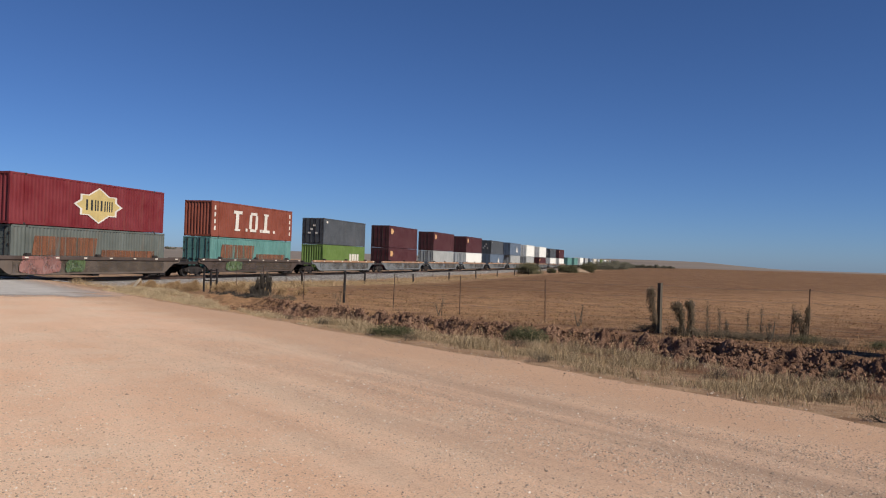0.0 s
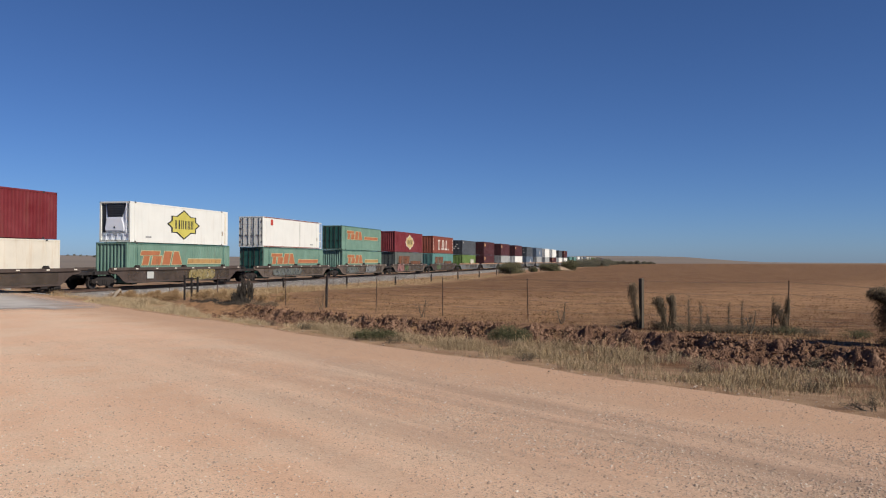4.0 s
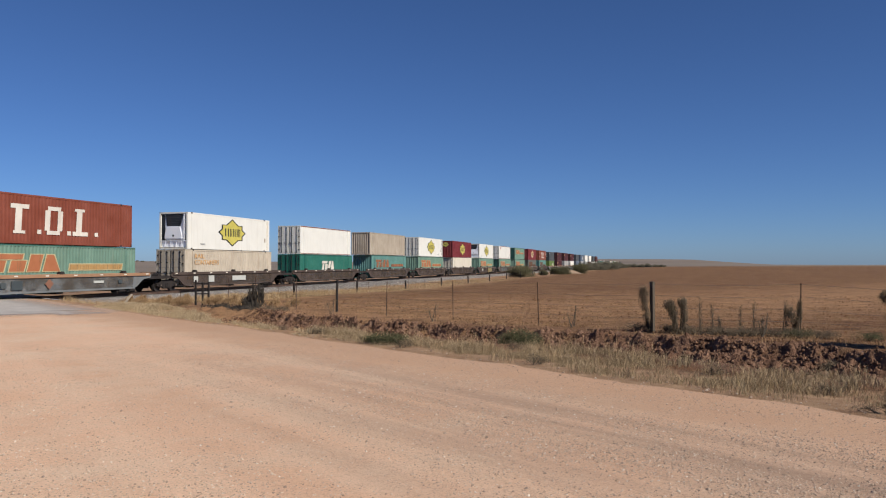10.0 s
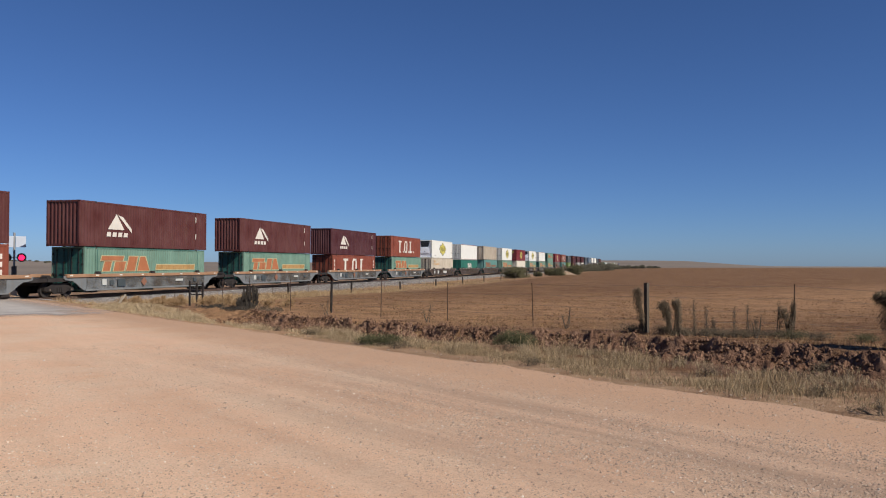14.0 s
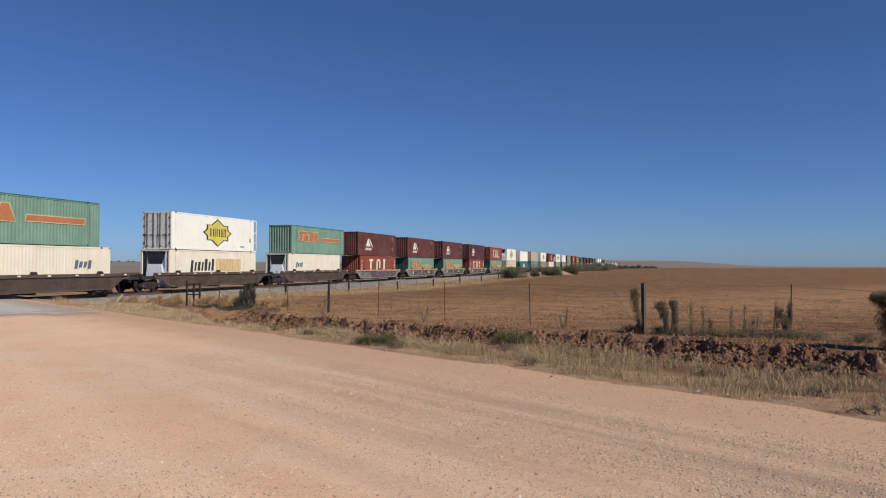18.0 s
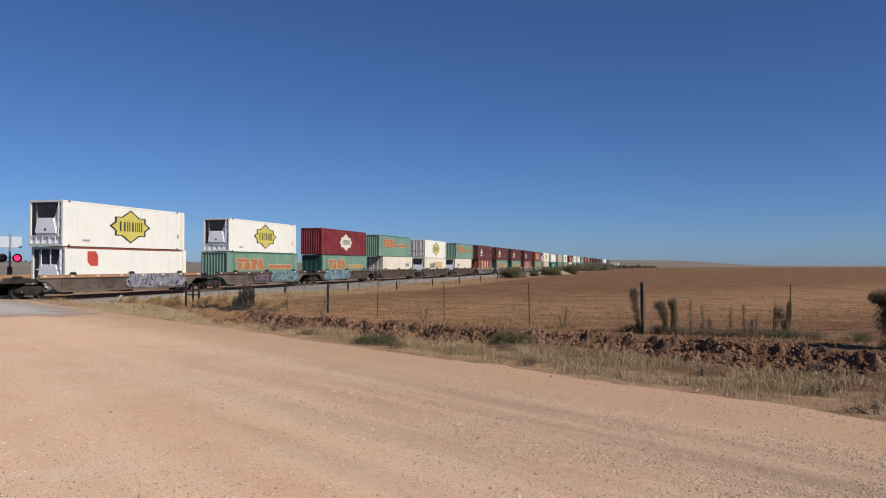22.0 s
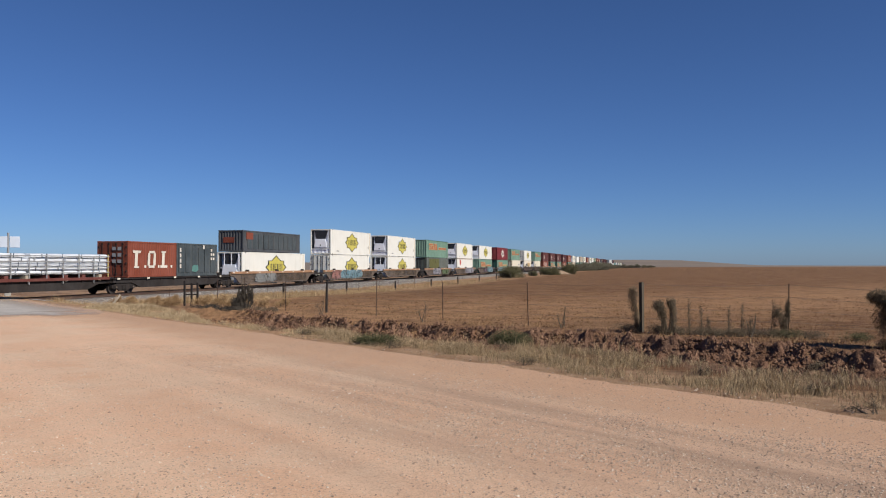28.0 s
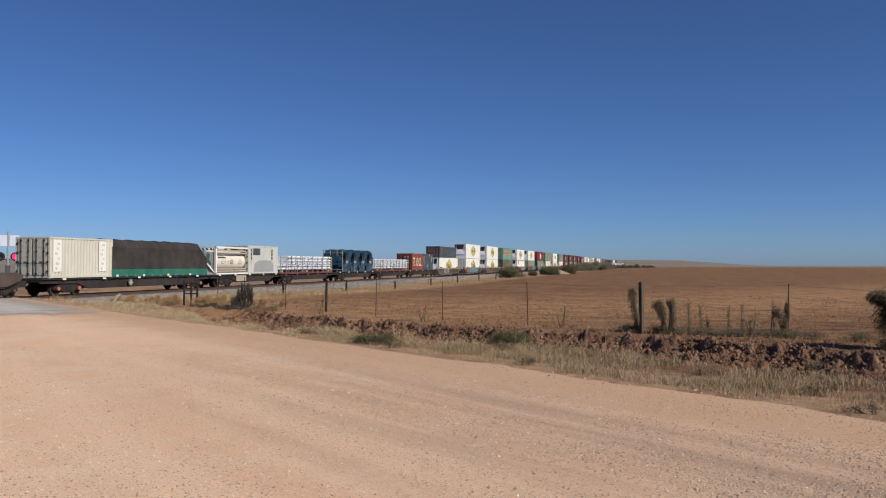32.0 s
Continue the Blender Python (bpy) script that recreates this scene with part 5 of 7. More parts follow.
shrub("drooping_weed", "drooping grey weed with bowed dark plumes", 6.40, 22.2, lob((-0.24, 0, 0.84, 0.17, 0.15, 0.16), (-0.16, 0, 0.66, 0.15, 0.14, 0.26), (-0.10, 0, 0.42, 0.08, 0.12, 0.34), (0.10, 0, 0.90, 0.13, 0.15, 0.15), (0.16, 0, 0.70, 0.12, 0.14, 0.30), (0.16, 0, 0.36, 0.13, 0.13, 0.36), (0.15, 0, 0.10, 0.34, 0.25, 0.14)), 1700, 0.11, "saltbush", 6, 3, 2.6)
for k, (px, py, h) in enumerate(((7.05, 22.4, 1.02), (7.42, 22.5, 0.80), (8.15, 22.4, 0.85), (8.57, 22.5, 0.98), (9.30, 22.2, 1.02), (7.75, 22.9, 0.45), (8.95, 22.9, 0.5))):
    shrub("weed_spire", "upright thin dry weed spire by the fence", px, py, lob((0, 0, h * 0.7, 0.05, 0.055, h * 0.32), (0.02, 0, h * 0.3, 0.085, 0.09, h * 0.3), (0.02, 0, 0.1, 0.16, 0.12, 0.12)), 260, 0.08, "saltbush" if k == 4 else "dead_bush", 3, 10 + k, -1.6)
shrub("post_weed", "dark weed clump leaning on a fence picket", 9.50, 22.0, lob((-0.16, 0, 0.66, 0.17, 0.15, 0.24), (0.0, 0, 0.35, 0.14, 0.13, 0.36), (0.10, 0, 0.7, 0.08, 0.08, 0.36)), 1100, 0.10, "saltbush", 4, 4, 2.4)
shrub("large_weed_bush", "large dark drooping bush beside the ditch", 10.12, 17.9, lob((-0.22, 0, 1.18, 0.30, 0.45, 0.18), (0.15, 0, 1.12, 0.45, 0.6, 0.24), (-0.10, 0, 0.72, 0.22, 0.5, 0.45), (0.46, 0, 0.62, 0.32, 0.5, 0.55), (0.22, 0, 0.85, 0.32, 0.6, 0.34), (0.15, 0, 0.12, 0.45, 0.5, 0.16), (0.8, -0.2, 0.8, 0.5, 0.6, 0.45)), 9500, 0.11, "saltbush", 8, 5, 2.2)
for k, (px, py, sx) in enumerate(((7.2, 22.2, 0.45), (8.3, 22.2, 0.6), (8.8, 22.0, 0.55), (10.7, 20.6, 0.45), (6.6, 22.2, 0.35), (11.6, 18.6, 0.8), (8.0, 22.0, 0.45), (5.4, 22.9, 0.45), (9.4, 21.6, 0.5), (7.5, 21.9, 0.4), (9.1, 21.8, 0.5), (9.8, 21.3, 0.55), (6.2, 22.6, 0.3), (8.6, 15.6, 0.4), (9.2, 14.6, 0.5), (8.2, 17.4, 0.3))):
    shrub("low_saltbush", "low spreading grey-green saltbush at the fence foot", px, py, lob((0, 0, 0.12, sx, sx * 0.6, 0.16), (sx * 0.5, 0.1, 0.10, sx * 0.7, 0.3, 0.12)), 1300, 0.05, "green_bush" if k in (3, 8) else "saltbush", 4, 20 + k)
shrub("green_ditch_bush", "green rounded bush growing in the ditch", 1.95, 20.6, lob((0, 0, 0.42, 0.38, 0.35, 0.26), (-0.25, 0.1, 0.34, 0.33, 0.3, 0.24), (0.3, 0, 0.34, 0.32, 0.3, 0.24), (0, 0, 0.18, 0.4, 0.3, 0.2)), 4200, 0.075, "green_bush", 5, 6)
shrub("roadside_creeper", "low green creeper spreading on the road's edge", -1.35, 19.6, lob((0, 0, 0.14, 0.42, 0.3, 0.18), (-0.3, 0.25, 0.10, 0.30, 0.22, 0.12), (0.3, -0.1, 0.13, 0.28, 0.2, 0.13)), 1500, 0.085, "green_bush", 4, 7)
for k in range(14):
    w = -5 + 2.3 * k + random.Random(k).uniform(-0.6, 0.6)
    p = at_uw(random.Random(k + 50).uniform(0.25, 2.2), w)
    shrub("verge_weed", "small dull weed tuft in the verge grass", p.x, p.y, lob((0, 0, 0.10, 0.24, 0.2, 0.12), (0.15, 0.05, 0.08, 0.2, 0.16, 0.1)), 360, 0.05, "saltbush" if k % 2 else "dead_bush", 3, 40 + k)
for k in range(5):
    w = 2 + 5.2 * k
    p = at_uw(bank_line(w) + 0.6 + 2.5 * random.Random(k + 9).random(), w)
    shrub("dry_twig", "leafless dry twig weed in the field", p.x, p.y, lob((0.1, 0, 0.5, 0.15, 0.12, 0.25), (-0.15, 0, 0.35, 0.15, 0.12, 0.2)), 60, 0.08, "dead_bush", 5, 70 + k)

shrub("dark_stump", "dark dead stump with broken sticks on the verge", 5.55, 10.25, lob((0, 0, 0.10, 0.06, 0.06, 0.12), (-0.2, 0.1, 0.05, 0.2, 0.08, 0.05)), 160, 0.06, "dead_bush", 6, 90)

# dry orange weeds between the crossing and the fence
M["dry_weed"] = plant_material("dry_orange_weed", [(0.0, (0.15, 0.085, 0.042)), (0.5, (0.25, 0.155, 0.078)), (1.0, (0.36, 0.245, 0.13))])
rng = random.Random(33)
for k in range(26):
    px, py = -16.5 + 0.36 * k + rng.uniform(-0.5, 0.5), 42.2 - 0.20 * k + rng.uniform(-1.0, 1.6)
    h, r = rng.uniform(0.22, 0.45), rng.uniform(0.25, 0.5)
    shrub("dry_roadside_weed", "feathery dry orange weed beside the crossing", px, py, lob((0, 0, h * 0.5, r, r, h * 0.6), (r * 0.5, 0, h * 0.8, r * 0.5, r * 0.5, h * 0.5)), 380, 0.13, "dry_weed", 3, 200 + k, -1.2, "weed", "weeds by the crossing")

# loose ballast stones on the near slope
rng = random.Random(77)
spots = []
for _ in range(7000):
    s, off = -15 + 75 * rng.random() ** 1.4, rng.uniform(1.5, 4.3)
    p = TRACK + ALONG * s - ACROSS * off
    z = RAIL_Z - 0.19 - 0.362 * max(0.0, off - 2.0)
    spots.append((p.x, p.y, max(z, ground_z(p.x, p.y)) - 0.01, rng.uniform(0.03, 0.065)))
M["stone"] = plant_material("crushed_grey_stone", [(0.0, (0.14, 0.125, 0.115)), (0.5, (0.27, 0.25, 0.23)), (1.0, (0.40, 0.375, 0.35))], 0.9)
tagged(lumps(rng, spots, M["stone"], "ballast_stones"), "crushed grey stone on the track's slope", "ballast", kind="stuff")

# a broken board on the ballast's foot
plank = tagged(new("broken_board"), "broken pale board sticking out of the grass", "board")
plank.matrix_basis = pose(-16.2, 41.6, ground_z(-16.2, 41.6), 0, 0, 20)
for k, (h, ry) in enumerate(((0.75, 38), (0.5, 20), (0.4, 60))):
    bm = bmesh.new()
    box(bm, -0.05, 0.05, -0.015, 0.015, -0.1, h, 0.005)
    part("splinter" if k else "board", bm, M["tan"], plank).matrix_basis = pose(k * 0.12, 0, 0, 0, ry, 0)

# ---- trees ----
def mallee(x, y, width, height, seed, label="dark olive mallee shrub beside the railway"):
    rng = random.Random(seed)
    lobes = []
    for k in range(13):
        a = rng.uniform(0, math.tau)
        d = rng.uniform(0.05, 0.36) * width
        hz = height * rng.uniform(0.12, 0.72)
        r = width * rng.uniform(0.16, 0.26)
        lobes.append(((math.cos(a) * d, math.sin(a) * d * 0.8, hz), (r, r, min(height - hz, r * 0.75) + 0.1)))
    t = tagged(new("mallee_tree"), label, "tree", "trees by the railway")
    t.matrix_basis = pose(x, y, ground_z(x, y))
    for k in range(5):
        bm = bmesh.new()
        foot = Vector((rng.uniform(-0.15, 0.15), rng.uniform(-0.15, 0.15), -0.1))
        c = Vector(lobes[k][0])
        tube(bm, foot, foot.lerp(c, 0.5) + Vector((0, 0, 0.1 * height)), 0.08, 0.05, 6)
        tube(bm, foot.lerp(c, 0.5) + Vector((0, 0, 0.1 * height)), c, 0.05, 0.02, 6)
        part("limb" if k else "trunk", bm, M["bark"], t)
    v, f = leaf_cloud(rng, lobes, 8500, 0.014 * width + 0.07, 0.3)
    leaf = M["far_mallee"] if y > 250 else M["mallee"]
    part("crown", raw_mesh("crown", v, f, leaf), leaf, t)
    return t


mallee(14.3, 151, 6.0, 2.1, 1)
mallee(25.6, 177, 4.8, 1.7, 2)
mallee(31.2, 183, 5.2, 2.2, 3)
mallee(20.9, 170, 2.4, 0.9, 4)
for k, (px, d, wd, ht) in enumerate(((1050, 285, 6.5, 2.8), (1060, 290, 7.5, 3.1), (1070, 300, 8, 3.4), (1082, 310, 8, 3.2), (1093, 330, 7, 2.9), (1099, 400, 6, 2.2), (1105, 410, 5, 2.0), (1112, 430, 4.5, 1.8), (1124, 450, 5, 2.1), (1137, 450, 4, 1.8), (1148, 460, 5, 2.2), (1161, 470, 4, 1.7), (1172, 470, 3.5, 1.4))):
    mallee((px - 784) / 1450 * d, d, wd, ht, 30 + k, "dark mallee tree far along the railway")
for side, spec in (("right", [(1105 + 5.6 * k + 3 * math.sin(k * 2.3), 480, 1.5) for k in range(13)]), ("left", [(-160 + 15 * k, 1100 + 300 * math.sin(k), 2.6) for k in range(35)])):
    rng = random.Random(side == "left")
    lobes = []
    for px, d, r in spec:
        x = (px - 784) / 1450 * d
        for _ in range(2):
            xx = x + rng.uniform(-1, 1) * (2.5 if side == "right" else 6)
            rr = r * rng.uniform(0.4, 1.0)
            lobes.append(((xx, d, ground_z(xx, d) + rr * 0.35), (rr, rr, rr * (0.42 if side == "right" else 0.5))))
    v, f = leaf_cloud(rng, lobes, 9000, 0.5 if side == "right" else 1.1, 0.2)
    tagged(new("far_tree_line", raw_mesh("far_tree_line", v, f, M["far_mallee"])), "distant dark line of low trees", "trees", kind="stuff")

# ---- level crossing signal beyond the rails ----
M["lamp_red"], nt_, b_ = nodes_of("lit_red_lens", 0.3)
b_.inputs["Base Color"].default_value = (0.6, 0.01, 0.03, 1)
b_.inputs["Emission Color"].default_value, b_.inputs["Emission Strength"].default_value = (1.0, 0.02, 0.10, 1), 2.2
sig = tagged(new("crossing_signal"), "grey crossing signal mast with a lit red lamp and white boards", "railway signal")
sig.matrix_basis = pose(-28.74, 56.0, -0.35, 0, 0, 27)
bm = bmesh.new()
tube(bm, (0, 0, -0.2), (0, 0, 4.25), 0.075, n=12)
part("mast", bm, M["patch_grey"], sig, "dull grey mast")
bm = bmesh.new()
box(bm, -0.2, 0.2, -0.2, 0.2, -0.1, 0.5, 0.03)
part("base", bm, M["grey"], sig)
bm = bmesh.new()
box(bm, -0.16, 0.16, -0.22, 0.10, 1.15, 1.95, 0.02)
part("relay_box", bm, M["dark_grey"], sig, "dark box on the mast")
for k, x in enumerate((-0.45, 0.45)):
    bm = bmesh.new()
    tube(bm, (x, -0.06, 2.55), (x, 0.0, 2.55), 0.30, n=24)
    head = part("target_disc", bm, M["black"], sig, "round black backing disc")
    bm = bmesh.new()
    tube(bm, (x, -0.09, 2.55), (x, -0.055, 2.55), 0.19 if k else 0.14, n=20)
    part("lens", bm, M["lamp_red"] if k else M["blue_grey"], head, "lit red lens" if k else "dark unlit lens")
    bm = bmesh.new()
    for j in range(9):
        a0, a1 = math.pi * (j / 9), math.pi * ((j + 1) / 9)
        vs = [bm.verts.new((x + 0.17 * math.cos(a), y, 2.55 + 0.17 * math.sin(a))) for a, y in ((a0, -0.06), (a1, -0.06), (a1, -0.32), (a0, -0.32))]
        bm.faces.new(vs)
    part("hood", bm, M["black"], head)
    bm = bmesh.new()
    tube(bm, (0, 0, 2.55), (x, 0, 2.55), 0.035, n=8)
    part("arm", bm, M["galvanised"], sig)
for k, x in enumerate((-0.36, 0.40)):
    bm = bmesh.new()
    box(bm, x - 0.31, x + 0.31, -0.10, -0.08, 3.25, 4.0, 0.01)
    part("board", bm, M["shaded_white"], sig, "plain white board, toned blue-grey as in shade")

# ---- a sandy mound between the shrubs by the railway ----
verts, faces = [], []
for j in range(9):
    for i in range(24):
        a, q = i * math.tau / 24, j / 8
        x, y = 27.6 + 3.6 * q * math.cos(a), 180.5 + 1.8 * q * math.sin(a)
        verts.append((x, y, ground_z(x, y) + 0.6 * (1 - smooth(0, 1, q)) * (1 + 0.3 * noise.noise((x * 1.3, y * 1.3, 0))) - 0.1 * q))
for j in range(8):
    for i in range(24):
        faces.append((j * 24 + i, j * 24 + (i + 1) % 24, j * 24 + 24 + (i + 1) % 24, j * 24 + 24 + i))
tagged(new("sandy_mound", raw_mesh("sandy_mound", verts, faces, M["sand"])), "pale sandy mound beside the railway", "mound", kind="structure")

# ---- the train's loads: (colour, wall, rear end, length, height, decoration) ----
LOADS = {
    "badge_red": ("red", "mild", "front", 14.42, 2.95, "badge_yellow", "dark red ribbed container with a yellow star badge"),
    "badge_red_end": ("red", "mild", "front", 14.42, 2.9, "badge_yellow_end", "dark red ribbed container with star badges on side and end"),
    "badge_red_white": ("red", "mild", "front", 14.42, 2.95, "badge_white", "dark red ribbed container with a white star badge"),
    "badge_white_doors": ("white", "faint", "doors", 13.3, 2.9, "badge_green", "white insulated container with a yellow star badge and grey doors"),
    "badge_white_fridge": ("white", "smooth", "fridge", 13.3, 2.9, "badge_green", "white refrigerated container with a yellow star badge"),
    "badge_white_fridge_low": ("white", "smooth", "fridge", 13.3, 2.9, "badge_green", "white refrigerated container with a yellow star badge in a well"),
    "letters_red": ("orange_red", "mild", "doors", 14.42, 2.9, "letters", "orange-red container with large white block lettering"),
    "letters_red_low": ("orange_red", "mild", "doors", 14.42, 2.9, "letters_low", "orange-red container with white lettering, low in a well"),
    "slant_mint": ("mint", "ribbed", "front", 14.42, 2.9, "slant", "pale green container with orange slanted logo and stripe"),
    "slant_mint_doors": ("mint", "ribbed", "doors", 14.42, 2.9, "slant_gold", "pale green container with dark doors and orange slanted logo"),
    "cream_doors": ("cream", "faint", "doors", 13.9, 2.9, "script_bars", "cream insulated container with small dark script marks"),
    "badge_white_low": ("white", "smooth", "doors", 13.3, 2.9, "badge_green", "white insulated container with a yellow star badge, low in a well"),
    "letters_red_ribbed": ("orange_red", "mild", "front", 14.42, 2.9, "letters", "orange-red ribbed container with large white blocks of lettering"),
    "letters_red_low_ribbed": ("orange_red", "mild", "front", 14.42, 2.9, "letters_low", "orange-red ribbed container with white lettering, low in a well"),
    "slant_mint_front": ("mint", "ribbed", "front", 14.42, 2.9, "slant_gold", "pale green container with ribbed end and faded orange logo"),
    "slant_mint_worn": ("mint", "ribbed", "doors", 14.42, 2.9, "slant_gold", "worn pale green container with faded orange logo"),
    "slant_mint_gold": ("mint", "ribbed", "doors", 14.42, 2.9, "slant_gold", "pale green ribbed container with orange logo and golden stripe"),
    "slant_teal": ("teal", "ribbed", "front", 14.42, 2.9, "slant_faded", "teal container with a faded orange slanted logo"),
    "slant_green": ("green", "ribbed", "doors", 14.42, 2.75, "slant_white", "dark green container with a white slanted logo"),
    "mountain_brown": ("brown_red", "mild", "front", 15.25, 2.98, "mountain", "brown-red container with a white peaked logo"),
    "mountain_maroon": ("maroon", "mild", "front", 15.25, 2.98, "mountain", "maroon container with a white peaked logo"),
    "white_panel": ("white", "smooth", "doors", 13.6, 2.9, "red_trim", "plain white refrigerated container with red roof trim"),
    "white_trim": ("white", "faint", "doors", 13.9, 2.9, "trim_only", "plain white container with a thin red roof edge"),
    "white_plain": ("cream", "smooth", "doors", 14.4, 2.9, "", "plain off-white insulated container"),
    "tan_plain": ("tan", "ribbed", "front", 14.42, 2.85, "", "plain tan container with rust streaks"),
    "tan_letters": ("pale_tan", "ribbed", "doors", 14.5, 2.9, "faded_letters", "cream ribbed container with faded orange lettering"),
    "cream_bold": ("cream", "mild", "fridge", 13.9, 2.9, "bold_bars", "cream refrigerated container with bold dark bars and faded gold"),
    "cream_script": ("cream", "faint", "fridge", 13.9, 2.9, "script_bars", "cream refrigerated container with small dark script marks"),
    "white_spot": ("white", "smooth", "fridge", 13.3, 2.9, "red_spot", "white refrigerated container with a red emblem"),
    "grey_worn": ("grey_green", "ribbed", "doors", 14.42, 2.9, "rust", "weathered grey-green ribbed container with rusty orange patches"),
    "teal_worn": ("teal", "ribbed", "doors", 14.4, 2.9, "rust", "faded teal container with orange graffiti patches"),
    "olive_worn": ("grey_green", "ribbed", "doors", 14.42, 2.9, "olive_patch", "grey ribbed container partly sprayed olive green"),
    "dark": ("dark_grey", "ribbed", "doors", 12.19, 2.8, "corner_mark", "dark grey container with small white marks"),
    "dark_panel": ("dark_grey", "ribbed", "front", 12.19, 1.95, "red_square", "low dark grey panelled container with a red square emblem"),
    "leaf": ("grass_green", "faint", "front", 12.19, 2.8, "small_bars", "grass green container with small pale letters"),
    "maroon40": ("maroon", "ribbed", "doors", 12.19, 2.9, "corner_gold", "maroon forty-foot container with a gold corner mark"),
    "grey40": ("grey", "ribbed", "doors", 12.19, 2.9, "", "plain grey ribbed forty-foot container"),
    "white40": ("white", "ribbed", "doors", 12.19, 2.9, "", "plain white forty-foot container"),
    "blue40": ("blue_grey", "ribbed", "doors", 13.6, 2.9, "peak_small", "blue-grey container with a small white peak"),
    "mint40": ("teal", "ribbed", "doors", 12.19, 2.6, "", "plain teal container on a flat wagon"),
}


def words(text, width, height):
    """Flat lettering as a mesh, fitted to a width and a height."""
    cu = bpy.data.curves.new("lettering", "FONT")
    cu.body, cu.extrude = text, 0.004
    ob = bpy.data.objects.new("lettering_source", cu)
    scene.collection.objects.link(ob)
    me = bpy.data.meshes.new_from_object(ob.evaluated_get(bpy.context.evaluated_depsgraph_get()))
    bpy.data.objects.remove(ob)
    xs, ys = [v.co.x for v in me.vertices], [v.co.y for v in me.vertices]
    for v in me.vertices:
        v.co.x = (v.co.x - min(xs)) / (max(xs) - min(xs)) * width
        v.co.y = (v.co.y - min(ys)) / (max(ys) - min(ys)) * height
    me.materials.clear()
    me.materials.append(M["gold_letter"])
    return me


def load(kind, s, z):
    """One container of a kind, s metres along and z over the rail, with its painted marks."""
    colour, wall, rear, length, height, deco, label = LOADS[kind]
    c = container(label, length, height, colour, wall, rear)
    runs(c, s, z)
    L2 = length / 2
    if deco.startswith("badge"):
        fill, rim, bar = {"badge_yellow": ("faded_yellow", "letter_white", "ink"), "badge_yellow_end": ("yellow", "ink", "ink"),
                          "badge_white": ("letter_white", "letter_white", "ink"), "badge_green": ("yellow", "ink", "ink")}[deco]
        badge(c, 0.22, 1.5, 0.94 if deco == "badge_white" else 1.06, fill, rim, bar)
        if deco.endswith("end"):
            badge(c, -L2, height * 0.78, 0.46, fill, rim, bar, end=True)
    if rear == "fridge" and colour == "white":
        bm = bmesh.new()
        box(bm, L2 + 0.002, L2 + 0.42, -W2 - 0.004, W2, 0.0, height, 0.02)
        end = part("end_post", bm, M["white"], c, "broad white end post")
        part("seam", flat_y(rect(0.07, height - 0.3), L2 - 0.04, height / 2, -W2 - 0.008), M["gold_stain"], end, "rusty seam")
        part("maker_plate", flat_y(rect(0.25, 0.36), L2 - 0.5, 1.0, -W2 - 0.008), M["tan"], c)
        part("small_print", flat_y(rect(0.7, 0.12), -L2 + 2.2, 0.42, -W2 - 0.008), M["grey"], c, "small grey print")
    elif colour == "white" and deco != "trim_only":
        # the open steel frame at the far end, and small marks along the foot
        def cage(bm):
            for zz in (0.02, 0.8, 1.7, height - 0.09):
                box(bm, 0, 0.52, 0, 0.06, zz, zz + 0.07)
            box(bm, 0.45, 0.52, -0.005, 0.065, 0.02, height - 0.02)
        for y in (-W2, W2 - 0.06):
            shared("end_frame", (height,), M["white"], cage, c, "open white end frame", at=pose(L2, y, 0))
        part("maker_plate", flat_y(rect(0.25, 0.36), L2 - 0.7, 1.0, -W2 - 0.008), M["tan"], c)
        part("small_print", flat_y(rect(0.7, 0.12), L2 - 2.2, 0.42, -W2 - 0.008), M["grey"], c, "small grey print")
    if deco == "letters":
        block_marks(c, -3.7, 3.9, 1.45, 1.7, "letter_white")
        for x in (-L2 + 0.5, L2 - 0.5) if rear == "front" else ():
            for k in range(4):
                part("side_mark", flat_y(rect(0.22, 0.34), x, 0.7 + k * 0.55, -W2 - 0.01), M["letter_white"], c)
    if deco == "letters_low":
        block_marks(c, -3.8, 4.2, 1.62, 1.75, "letter_white")
        for x in (-L2 + 0.6, L2 - 0.6):
            for k in range(3):
                part("side_mark", flat_y(rect(0.22, 0.3), x, 1.3 + k * 0.45, -W2 - 0.01), M["letter_white"], c)
    if deco.startswith("slant"):
        a, b = {"slant": ("orange", "orange"), "slant_gold": ("orange", "gold"), "slant_faded": ("faded_orange", "faded_orange"), "slant_white": ("letter_white", "green")}[deco]
        if deco == "slant_white":
            slant_logo(c, -1.8, 2.0, 1.62, 0.95, a)
        else:
            slant_logo(c, -5.7, 0.2, 1.82, 1.0, a, "orange" if kind == "slant_mint_worn" else b, 5.1)
        for x in (-5.96, 6.18):
            part("post_seam", flat_y(rect(0.05, height - 0.3), x, height / 2, -W2 - 0.007, 0.005), M["dark_green"], c)
        # thin dark strip paints in the shading along the top rail
        part("roof_shade_strip", flat_y(rect(length - 0.3, 0.06), 0, height - 0.035, -W2 - 0.006, 0.005), M["dark_green"], c, "dark strip painted for the shading at the top rail")
        for x in (-1.0, 0.9):
            part("repair_panel", flat_y(rect(0.7, 0.5), x + 0.4, 0.5, -W2 - 0.006), M["teal"], c) if kind == "slant_mint" and int(s) % 3 == 0 else None
    if deco == "mountain":
        part("logo_peak", flat_y([(-4.8, 1.2), (-3.05, 1.2), (-3.9, 2.27)], 0, 0, -W2 - 0.012), M["letter_white"], c)
